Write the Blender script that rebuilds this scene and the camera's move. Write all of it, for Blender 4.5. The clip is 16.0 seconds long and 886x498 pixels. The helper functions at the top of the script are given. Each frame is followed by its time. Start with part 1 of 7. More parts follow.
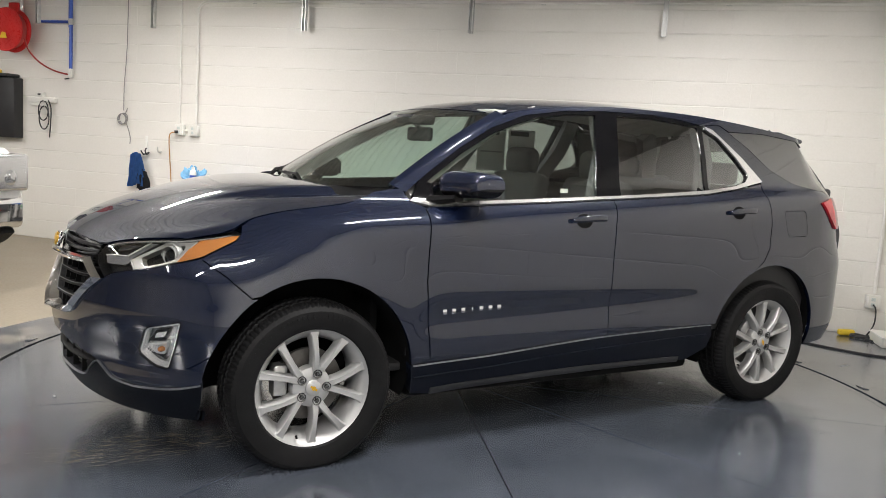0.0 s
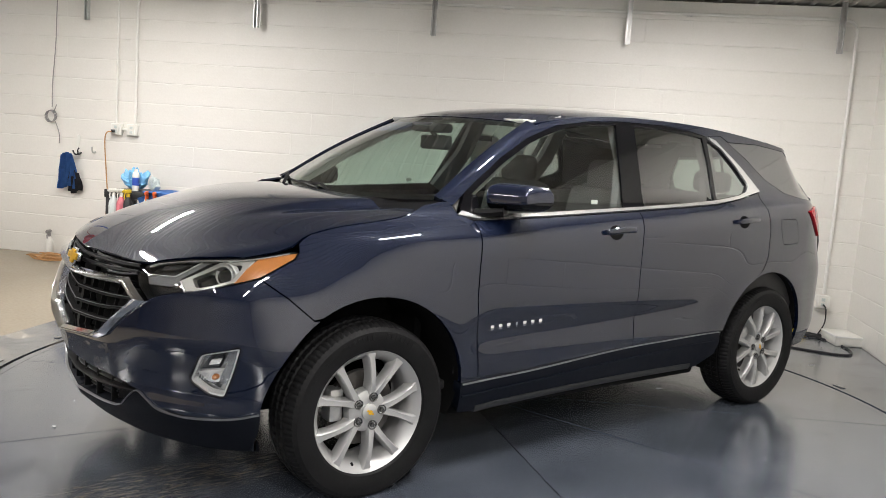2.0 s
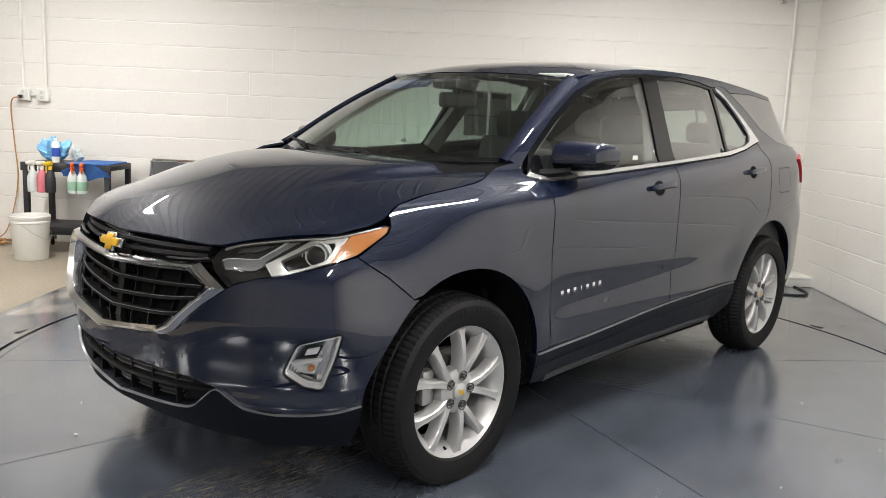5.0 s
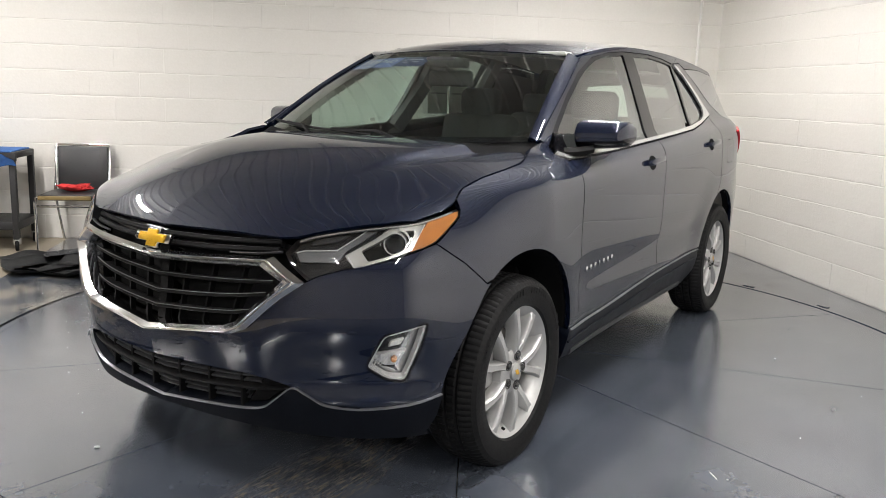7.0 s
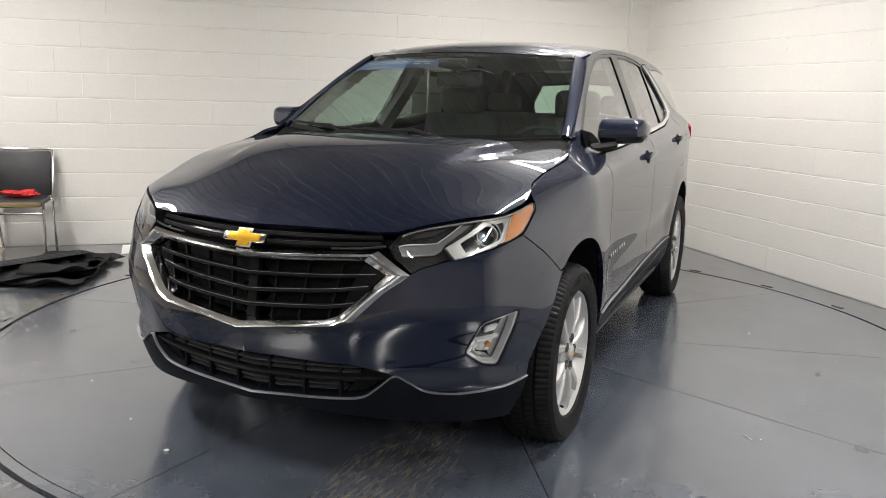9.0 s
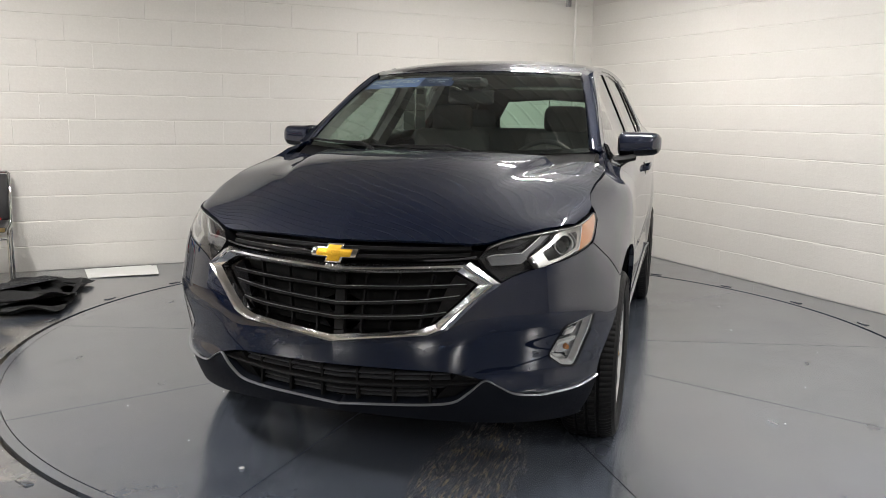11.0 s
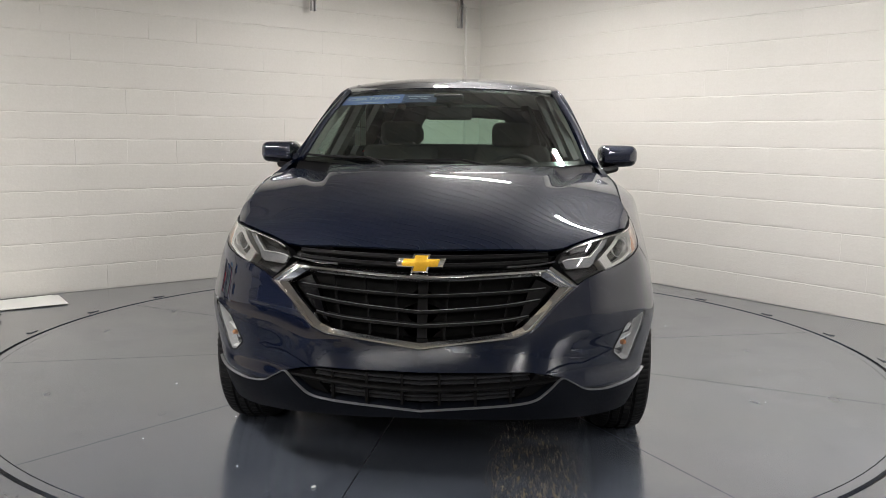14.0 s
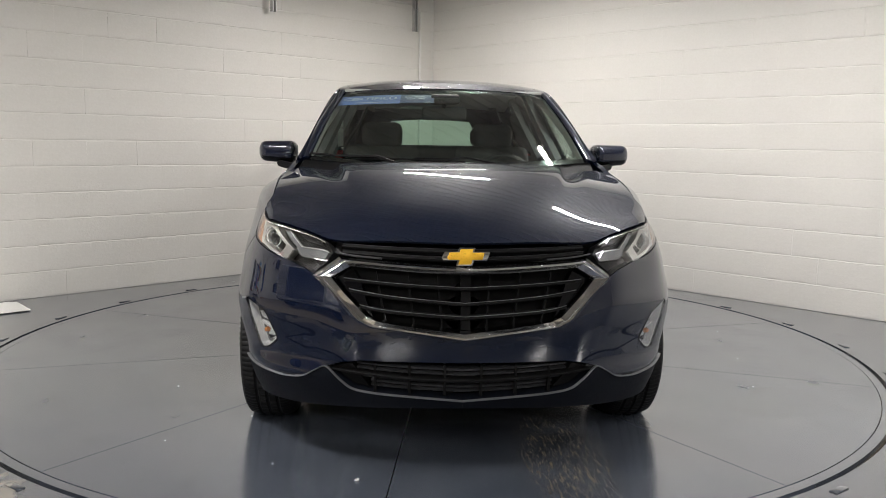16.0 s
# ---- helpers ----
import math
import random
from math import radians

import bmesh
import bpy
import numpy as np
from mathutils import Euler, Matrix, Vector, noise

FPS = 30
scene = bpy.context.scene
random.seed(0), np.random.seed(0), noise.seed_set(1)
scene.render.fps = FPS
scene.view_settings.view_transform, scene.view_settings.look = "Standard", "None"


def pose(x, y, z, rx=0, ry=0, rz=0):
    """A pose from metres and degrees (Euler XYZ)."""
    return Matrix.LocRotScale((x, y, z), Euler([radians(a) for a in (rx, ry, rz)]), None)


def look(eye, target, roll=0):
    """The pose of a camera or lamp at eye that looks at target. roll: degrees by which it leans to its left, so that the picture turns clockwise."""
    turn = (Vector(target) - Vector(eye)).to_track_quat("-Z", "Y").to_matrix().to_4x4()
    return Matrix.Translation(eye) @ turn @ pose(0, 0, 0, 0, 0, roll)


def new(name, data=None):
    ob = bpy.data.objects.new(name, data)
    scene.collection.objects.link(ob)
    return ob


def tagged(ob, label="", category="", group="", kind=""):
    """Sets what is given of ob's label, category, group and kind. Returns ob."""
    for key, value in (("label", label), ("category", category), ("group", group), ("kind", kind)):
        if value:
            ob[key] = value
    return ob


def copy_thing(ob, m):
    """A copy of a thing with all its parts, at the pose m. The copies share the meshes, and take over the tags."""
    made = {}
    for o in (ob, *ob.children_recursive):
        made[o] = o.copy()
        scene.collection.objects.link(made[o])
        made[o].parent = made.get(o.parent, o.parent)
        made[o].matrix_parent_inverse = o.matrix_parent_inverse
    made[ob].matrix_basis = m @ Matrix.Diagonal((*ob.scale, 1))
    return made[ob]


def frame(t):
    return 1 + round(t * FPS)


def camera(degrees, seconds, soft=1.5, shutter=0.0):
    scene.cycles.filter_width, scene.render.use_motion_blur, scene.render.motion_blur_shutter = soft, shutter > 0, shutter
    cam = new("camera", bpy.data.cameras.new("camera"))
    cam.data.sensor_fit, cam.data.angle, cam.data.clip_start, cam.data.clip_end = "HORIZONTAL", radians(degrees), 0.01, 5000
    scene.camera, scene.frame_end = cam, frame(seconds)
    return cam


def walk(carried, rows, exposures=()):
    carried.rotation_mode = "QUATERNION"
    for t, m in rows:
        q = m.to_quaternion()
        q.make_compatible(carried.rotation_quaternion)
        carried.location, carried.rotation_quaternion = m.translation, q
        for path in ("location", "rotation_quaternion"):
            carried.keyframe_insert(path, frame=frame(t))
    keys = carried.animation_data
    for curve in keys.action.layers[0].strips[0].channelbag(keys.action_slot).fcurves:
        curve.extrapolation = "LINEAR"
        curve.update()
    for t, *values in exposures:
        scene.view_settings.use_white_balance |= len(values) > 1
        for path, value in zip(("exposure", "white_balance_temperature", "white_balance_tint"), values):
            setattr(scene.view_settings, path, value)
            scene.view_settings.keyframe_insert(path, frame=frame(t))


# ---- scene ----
from mathutils import geometry as mathutils_geometry
scene.cycles.caustics_reflective = False
cam = camera(57.1, 16.0, soft=0.8)
PATH = [
    (0, (-2.549, -3.904, 1.336), (-1.552, -2.188, 1.089), 3.6),
    (0.5, (-2.628, -3.809, 1.325), (-1.612, -2.105, 1.068), 2.9),
    (1, (-2.729, -3.67, 1.34), (-1.664, -1.996, 1.086), 3.0),
    (1.5, (-2.859, -3.557, 1.339), (-1.729, -1.925, 1.092), 3.4),
    (2, (-3.045, -3.443, 1.354), (-1.827, -1.874, 1.117), 4.1),
    (2.5, (-3.163, -3.37, 1.321), (-1.901, -1.836, 1.094), 4.4),
    (3, (-3.227, -3.243, 1.316), (-1.952, -1.721, 1.071), 3.5),
    (3.5, (-3.291, -3.086, 1.32), (-1.986, -1.593, 1.055), 2.7),
    (4, (-3.349, -2.973, 1.318), (-2.0, -1.525, 1.029), 2.5),
    (6.5, (-3.797, -2.328, 1.318), (-2.192, -1.189, 0.961), 2.2),
    (7, (-3.91, -2.176, 1.319), (-2.252, -1.121, 0.948), 1.9),
    (7.5, (-4.01, -2.066, 1.314), (-2.309, -1.085, 0.936), 1.8),
    (8, (-4.118, -1.946, 1.296), (-2.381, -1.031, 0.913), 1.8),
    (8.5, (-4.231, -1.788, 1.295), (-2.463, -0.931, 0.917), 1.7),
    (9, (-4.376, -1.657, 1.305), (-2.577, -0.863, 0.94), 1.6),
    (11.5, (-4.805, -0.972, 1.3), (-2.893, -0.476, 0.984), 0.7),
    (12, (-4.903, -0.83, 1.293), (-2.973, -0.405, 0.986), 0.4),
    (12.5, (-4.968, -0.709, 1.283), (-3.023, -0.351, 0.985), 0.2),
    (13, (-4.964, -0.537, 1.277), (-3.006, -0.25, 0.984), 0.2),
    (13.5, (-4.943, -0.401, 1.281), (-2.974, -0.197, 0.996), 0.4),
    (14, (-4.998, -0.237, 1.271), (-3.02, -0.122, 0.998), 0.7),
    (14.5, (-5.066, -0.09, 1.275), (-3.083, -0.069, 1.015), 1.1),
    (15, (-5.108, 0.003, 1.262), (-3.122, -0.055, 1.03), 1.2),
    (15.5, (-5.108, 0.085, 1.247), (-3.123, 0.025, 1.008), 0.9),
    (16, (-5.087, 0.22, 1.239), (-3.107, 0.124, 0.98), 0.8),
]
walk(cam, [(t, look(eye, target, roll)) for t, eye, target, roll in PATH], exposures=[(0, 0.41), (4, 0.42), (7, 0.41), (9, 0.32), (12, 0.15), (16, 0.07)])

# ---- light ----
world = bpy.data.worlds.new("world")
scene.world = world
world.use_nodes = True
world.node_tree.nodes["Background"].inputs[0].default_value = (0.9, 0.95, 1.0, 1)
world.node_tree.nodes["Background"].inputs[1].default_value = 0.02

# the room lies turned to the car: a is the distance from the long wall, b the distance from the wall at its right end
CORNER = (4.08, -0.09)
TURNED = 41.6
EA = (math.cos(radians(TURNED)), math.sin(radians(TURNED)))
EB = (-EA[1], EA[0])
CEILING = 2.8
ROOM_A, ROOM_B = 12.0, 17.0


def room(a, b, z=0.0):
    return Vector((CORNER[0] - a * EA[0] + b * EB[0], CORNER[1] - a * EA[1] + b * EB[1], z))


def room_pose(a, b, z=0.0, turn=0.0):
    """x of a thing runs out from the long wall (a), y towards the right-hand wall (falling b)."""
    return Matrix.Translation(room(a, b, z)) @ pose(0, 0, 0, 0, 0, TURNED + 180 + turn)


# lamps under the deck: a, b and turn
LAMP_WATTS = 42
LAMPS = [(1.95, 1.7, 90), (1.9, 6.2, 90), (3.2, 10.2, 90), (4.4, 2.0, 90), (4.4, 6.0, 90), (4.4, 9.0, 90), (7.2, 1.7, 90), (6.9, 8.8, 90), (9.2, 1.7, 90), (9.5, 4.8, 90), (9.5, 7.4, 90)]

# ---- materials ----
def nodes_of(name):
    m = bpy.data.materials.new(name)
    m.use_nodes = True
    return m, m.node_tree, m.node_tree.nodes["Principled BSDF"]


def noise_node(nt, scale, detail=4.0, rough=0.55, coord="Object", stretch=None):
    tc = nt.nodes.new("ShaderNodeTexCoord")
    n = nt.nodes.new("ShaderNodeTexNoise")
    n.inputs["Scale"].default_value, n.inputs["Detail"].default_value, n.inputs["Roughness"].default_value = scale, detail, rough
    if stretch:
        mp = nt.nodes.new("ShaderNodeMapping")
        mp.inputs["Scale"].default_value = stretch
        nt.links.new(tc.outputs[coord], mp.inputs[0])
        nt.links.new(mp.outputs[0], n.inputs["Vector"])
    else:
        nt.links.new(tc.outputs[coord], n.inputs["Vector"])
    return n.outputs[0]


def ramp(nt, fac, stops):
    r = nt.nodes.new("ShaderNodeValToRGB")
    while len(r.color_ramp.elements) < len(stops):
        r.color_ramp.elements.new(0.5)
    for e, (p, c) in zip(r.color_ramp.elements, stops):
        e.position = p
        e.color = (*c, 1) if len(c) == 3 else c
    nt.links.new(fac, r.inputs[0])
    return r.outputs[0]


def grey(v):
    return (v, v, v)


def mixed(nt, fac, a, b, mode="MIX"):
    m = nt.nodes.new("ShaderNodeMix")
    m.data_type, m.blend_type = "RGBA", mode
    for k, v in ((0, fac), (6, a), (7, b)):
        if isinstance(v, (int, float)):
            m.inputs[k].default_value = v
        elif isinstance(v, tuple):
            m.inputs[k].default_value = (*v, 1)
        else:
            nt.links.new(v, m.inputs[k])
    return m.outputs[2]


def bump(nt, bsdf, height, strength=0.2, distance=0.01):
    b = nt.nodes.new("ShaderNodeBump")
    b.inputs["Strength"].default_value, b.inputs["Distance"].default_value = strength, distance
    nt.links.new(height, b.inputs["Height"])
    nt.links.new(b.outputs[0], bsdf.inputs["Normal"])


def simple(name, colour, rough=0.5, metal=0.0, vary=0.15, scale=8.0, relief=0.0, relief_scale=60.0, coat=0.0, spread=0.08, spec=0.5):
    """A plain material with slow and fine variation of colour and gloss."""
    m, nt, p = nodes_of(name)
    big, fine = noise_node(nt, scale), noise_node(nt, scale * 9)
    dark = tuple(c * (1 - vary) for c in colour)
    light = tuple(min(1, c * (1 + vary * 0.6)) for c in colour)
    c1 = ramp(nt, big, [(0.3, dark), (0.7, light)])
    c2 = mixed(nt, 0.25, c1, ramp(nt, fine, [(0.3, dark), (0.7, light)]))
    nt.links.new(c2, p.inputs["Base Color"])
    nt.links.new(ramp(nt, fine, [(0.3, grey(max(0, rough - spread))), (0.7, grey(min(1, rough + spread)))]), p.inputs["Roughness"])
    p.inputs["Metallic"].default_value = metal
    p.inputs["Specular IOR Level"].default_value = spec
    p.inputs["Coat Weight"].default_value = coat
    p.inputs["Coat Roughness"].default_value = 0.03
    if relief:
        bump(nt, p, noise_node(nt, relief_scale), relief, 0.004)
    return m


def paint_metallic():
    m, nt, p = nodes_of("metallic_blue_paint")
    flake = noise_node(nt, 900, 2)
    c = ramp(nt, flake, [(0.35, (0.0016, 0.0043, 0.0155)), (0.7, (0.0034, 0.0086, 0.0305))])
    nt.links.new(c, p.inputs["Base Color"])
    p.inputs["Metallic"].default_value = 0.25
    p.inputs["Roughness"].default_value = 0.5
    p.inputs["Specular IOR Level"].default_value = 0.1
    p.inputs["Coat Weight"].default_value = 1.0
    p.inputs["Coat Roughness"].default_value = 0.02
    p.inputs["Coat IOR"].default_value = 1.74
    return m


def glass(name, tint, gloss=0.0, base=0.11):
    m = bpy.data.materials.new(name)
    m.use_nodes = True
    nt = m.node_tree
    nt.nodes.clear()
    out, mix = nt.nodes.new("ShaderNodeOutputMaterial"), nt.nodes.new("ShaderNodeMixShader")
    tr, gl, fr = nt.nodes.new("ShaderNodeBsdfTransparent"), nt.nodes.new("ShaderNodeBsdfGlossy"), nt.nodes.new("ShaderNodeLayerWeight")
    power, level = nt.nodes.new("ShaderNodeMath"), nt.nodes.new("ShaderNodeMath")
    power.operation, level.operation = "POWER", "MULTIPLY_ADD"
    power.inputs[1].default_value, level.inputs[1].default_value, level.inputs[2].default_value = 3.0, 0.99 - base, base
    fr.inputs[0].default_value = 0.5
    nt.links.new(fr.outputs["Facing"], power.inputs[0])
    nt.links.new(power.outputs[0], level.inputs[0])
    tr.inputs[0].default_value = (*tint, 1)
    gl.inputs["Roughness"].default_value = gloss
    nt.links.new(level.outputs[0], mix.inputs[0])
    nt.links.new(tr.outputs[0], mix.inputs[1])
    nt.links.new(gl.outputs[0], mix.inputs[2])
    nt.links.new(mix.outputs[0], out.inputs[0])
    return m


def glow(name, colour, strength):
    m, nt, p = nodes_of(name)
    p.inputs["Base Color"].default_value = (*colour, 1)
    p.inputs["Emission Color"].default_value = (*colour, 1)
    p.inputs["Emission Strength"].default_value = strength
    return m


def wall_paint():
    """Thick white paint over concrete blocks: grain, runs and faint yellowing."""
    m, nt, p = nodes_of("white_block_paint")
    big, fine = noise_node(nt, 0.9, 3, coord="Object"), noise_node(nt, 55, 5)
    info = nt.nodes.new("ShaderNodeObjectInfo")
    each = ramp(nt, info.outputs["Random"], [(0.0, (0.735, 0.715, 0.67)), (1.0, (0.765, 0.745, 0.70))])
    c = mixed(nt, 0.5, each, ramp(nt, big, [(0.3, (0.72, 0.695, 0.645)), (0.7, (0.78, 0.76, 0.72))]))
    c = mixed(nt, 0.2, c, ramp(nt, fine, [(0.35, (0.68, 0.66, 0.61)), (0.65, (0.79, 0.77, 0.73))]))
    nt.links.new(c, p.inputs["Base Color"])
    p.inputs["Roughness"].default_value = 0.5
    bump(nt, p, noise_node(nt, 38, 6, 0.6), 0.22, 0.006)
    return m


def floor_paint(name="grey_floor_paint", tone=1.0, worn=False):
    tone *= 0.90
    m, nt, p = nodes_of(name)
    big, mid, fine = noise_node(nt, 0.8, 4), noise_node(nt, 3.5, 3, 0.5), noise_node(nt, 60, 4)
    c = ramp(nt, big, [(0.3, (0.058 * tone, 0.071 * tone, 0.096 * tone)), (0.7, (0.104 * tone, 0.122 * tone, 0.156 * tone))])
    c = mixed(nt, 0.40, c, ramp(nt, mid, [(0.30, (0.045 * tone, 0.052 * tone, 0.066 * tone)), (0.70, (0.125 * tone, 0.138 * tone, 0.165 * tone))]))
    if worn:
        c = mixed(nt, ramp(nt, mid, [(0.60, grey(0)), (0.68, grey(0.5))]), c, (0.16, 0.15, 0.13))
        # paint chipped off towards the bare concrete
        geo, across_room, near = nt.nodes.new("ShaderNodeNewGeometry"), nt.nodes.new("ShaderNodeVectorMath"), nt.nodes.new("ShaderNodeMapRange")
        across_room.operation = "DOT_PRODUCT"
        across_room.inputs[1].default_value = (EB[0], EB[1], 0)
        nt.links.new(geo.outputs["Position"], across_room.inputs[0])
        shift = CORNER[0] * EB[0] + CORNER[1] * EB[1]
        for k, v in ((1, shift + 4.9), (2, shift + 5.85), (3, 0.0), (4, 1.0)):
            near.inputs[k].default_value = v
        nt.links.new(across_room.outputs["Value"], near.inputs[0])
        chips = ramp(nt, noise_node(nt, 2.6, 6, 0.62), [(0.50, grey(0)), (0.56, grey(0.85))])
        c = mixed(nt, mixed(nt, 1.0, chips, near.outputs[0], "MULTIPLY"), c, (0.36, 0.32, 0.26))
    # tread marks and dried splashes, dust, pale scratches
    spots = ramp(nt, noise_node(nt, 4.5, 2, 0.4, stretch=(0.7, 1.6, 1)), [(0.66, grey(0)), (0.74, grey(0.55))])
    c = mixed(nt, spots, c, (0.034 * tone, 0.040 * tone, 0.052 * tone))
    dust = ramp(nt, noise_node(nt, 17, 8, 0.75), [(0.50, grey(0)), (0.80, grey(0.26))])
    c = mixed(nt, dust, c, (0.17, 0.175, 0.18))
    scratch = ramp(nt, noise_node(nt, 9, 3, 0.6, stretch=(0.25, 6.0, 1)), [(0.70, grey(0)), (0.76, grey(0.25))])
    c = mixed(nt, scratch, c, (0.19, 0.195, 0.20))
    nt.links.new(c, p.inputs["Base Color"])
    gloss = ramp(nt, mid, [(0.25, grey(0.15)), (0.75, grey(0.24))])
    gloss = mixed(nt, dust, gloss, (0.30, 0.30, 0.30))
    gloss = mixed(nt, spots, gloss, (0.34, 0.34, 0.34))
    nt.links.new(gloss, p.inputs["Roughness"])
    nt.links.new(gloss, p.inputs["Coat Roughness"])
    p.inputs["Specular IOR Level"].default_value = 0.6
    p.inputs["Coat Weight"].default_value = 0.85
    p.inputs["Coat IOR"].default_value = 1.58
    bump(nt, p, fine, 0.03, 0.001)
    return m


def disc_paint():
    """The turntable's paint, with the tyre-worn patch in front of the car and dark scuffs."""
    m = floor_paint("turntable_paint", 1.0)
    nt = m.node_tree
    p = nt.nodes["Principled BSDF"]
    old = p.inputs["Base Color"].links[0].from_socket
    tc = nt.nodes.new("ShaderNodeTexCoord")
    mp = nt.nodes.new("ShaderNodeMapping")
    mp.inputs["Location"].default_value = (1.82, 0.48, 0)
    mp.vector_type = "POINT"
    sc = nt.nodes.new("ShaderNodeMapping")
    sc.inputs["Rotation"].default_value = (0, 0, radians(6))
    sc.inputs["Scale"].default_value = (1 / 0.66, 1 / 0.22, 1)
    gr = nt.nodes.new("ShaderNodeTexGradient")
    gr.gradient_type = "SPHERICAL"
    nt.links.new(tc.outputs["Object"], mp.inputs[0])
    nt.links.new(mp.outputs[0], sc.inputs[0])
    nt.links.new(sc.outputs[0], gr.inputs[0])
    flakes = noise_node(nt, 42, 9, 0.85, stretch=(0.28, 1.5, 1))
    mul = nt.nodes.new("ShaderNodeMath")
    mul.operation = "MULTIPLY"
    nt.links.new(ramp(nt, gr.outputs[1], [(0.0, grey(0)), (0.45, grey(1))]), mul.inputs[0])
    nt.links.new(ramp(nt, flakes, [(0.51, grey(0)), (0.60, grey(0.9))]), mul.inputs[1])
    c = mixed(nt, mul.outputs[0], old, (0.30, 0.24, 0.14))
    scuff = ramp(nt, noise_node(nt, 2.2, 3, 0.55), [(0.48, grey(0)), (0.85, grey(0.30))])
    nt.links.new(mixed(nt, scuff, c, (0.028, 0.030, 0.034)), p.inputs["Base Color"])
    return m


def concrete():
    m, nt, p = nodes_of("tan_concrete")
    big, fine = noise_node(nt, 1.1, 6, 0.6), noise_node(nt, 45, 5)
    c = ramp(nt, big, [(0.3, (0.22, 0.185, 0.135)), (0.7, (0.32, 0.28, 0.215))])
    nt.links.new(mixed(nt, 0.25, c, ramp(nt, fine, [(0.3, (0.2, 0.17, 0.12)), (0.7, (0.45, 0.39, 0.3))])), p.inputs["Base Color"])
    nt.links.new(ramp(nt, big, [(0.3, grey(0.35)), (0.7, grey(0.6))]), p.inputs["Roughness"])
    bump(nt, p, fine, 0.12, 0.003)
    return m


PAINT = paint_metallic()
WALL = wall_paint()
FLOOR, WORN, DISC, CONCRETE = floor_paint(), floor_paint("worn_floor_paint", 0.8, True), disc_paint(), concrete()
DECK = simple("galvanised_deck", (0.40, 0.385, 0.35), 0.5, 0.0, 0.15, 2.0)
# grey of two added unseen walls, set for their reflection in the car
UNSEEN_WALL = simple("unseen_wall_grey", (0.34, 0.333, 0.318), 0.8, 0, 0.15, 1.5)
STEEL = simple("galvanised_steel", (0.55, 0.55, 0.54), 0.38, 0.9, 0.18, 14)
WHITE = simple("white_enamel", (0.78, 0.77, 0.73), 0.4, 0, 0.06, 6)
CHROME = simple("chrome", (0.80, 0.80, 0.81), 0.07, 1.0, 0.05, 20, spread=0.03)
SATIN = simple("satin_silver_trim", (0.30, 0.31, 0.32), 0.32, 0.8, 0.03, 20, spread=0.02)
ALLOY = simple("painted_alloy", (0.50, 0.50, 0.495), 0.42, 0.45, 0.03, 12, coat=0.3, spread=0.03)
GLOSS_BLACK = simple("gloss_black_trim", (0.004, 0.004, 0.005), 0.12, 0, 0.2, 10, spread=0.04, spec=0.32)
BLACK = simple("grained_black_plastic", (0.0055, 0.0055, 0.006), 0.60, 0, 0.25, 14, relief=0.12, relief_scale=500, spec=0.14)
LINER = simple("wheel_arch_liner", (0.008, 0.008, 0.008), 0.85, 0, 0.3, 20, spec=0.12)
RUBBER = simple("tyre_rubber", (0.0075, 0.0075, 0.008), 0.60, 0, 0.3, 18, relief=0.12, relief_scale=240, spread=0.10, spec=0.2)
IRON = simple("brake_iron", (0.16, 0.15, 0.14), 0.45, 0.8, 0.3, 25)
CLOTH_DARK = simple("dark_seat_cloth", (0.055, 0.055, 0.054), 0.9, 0, 0.25, 60, relief=0.2, relief_scale=400)
TRIM_DARK = simple("dark_cabin_plastic", (0.02, 0.02, 0.021), 0.6, 0, 0.2, 12)
TRIM_GREY = simple("grey_headliner", (0.42, 0.42, 0.40), 0.9, 0, 0.1, 30)
GLASS_CLEAR = glass("green_tinted_glass", (0.68, 0.84, 0.755))
GLASS_DARK = glass("dark_privacy_glass", (0.42, 0.45, 0.43), base=0.20)
GLASS_SIDE = glass("tinted_side_glass", (0.80, 0.90, 0.85), base=0.15)
LENS = glass("clear_lamp_lens", (0.94, 0.95, 0.95), base=0.085)
AMBER = simple("amber_lens", (0.46, 0.17, 0.04), 0.2, 0, 0.15, 30, coat=1.0)
RED_LENS = simple("red_lens", (0.62, 0.020, 0.030), 0.2, 0, 0.1, 30, coat=0.25)
LAMP_SILVER = simple("lamp_reflector", (0.62, 0.62, 0.62), 0.20, 0.75, 0.06, 30)
GRILLE_CHROME = simple("polished_chrome", (0.86, 0.86, 0.87), 0.11, 1.0, 0.04, 20, spread=0.03)
BELT = simple("bright_satin_moulding", (0.74, 0.74, 0.73), 0.18, 0.75, 0.04, 20, spread=0.03)
PRIVACY = simple("dark_quarter_glass", (0.012, 0.013, 0.013), 0.06, 0, 0.1, 10, coat=1.0, spread=0.01, spec=1.0)
SILL = simple("dark_sill_paint", (0.0040, 0.0060, 0.0125), 0.5, 0, 0.1, 3, coat=0.12, spread=0.03, spec=0.15)
INTAKE = simple("slate_plastic", (0.035, 0.036, 0.040), 0.38, 0, 0.2, 14, spread=0.06, spec=0.4)
CHIN = simple("slate_grained_plastic", (0.0045, 0.0058, 0.0095), 0.55, 0, 0.2, 14, relief=0.05, relief_scale=500, spec=0.12)
NUT = simple("dark_nut_steel", (0.20, 0.20, 0.20), 0.25, 0.9, 0.1, 30)
LINING_GREY = simple("grey_pillar_lining", (0.10, 0.10, 0.098), 0.85, 0, 0.08, 30)
LINING_PALE = simple("pale_pillar_lining", (0.34, 0.33, 0.31), 0.85, 0, 0.08, 30)
LAMP_SHELL = simple("lamp_housing", (0.010, 0.0105, 0.012), 0.45, 0.0, 0.15, 12, spread=0.05, spec=0.25)
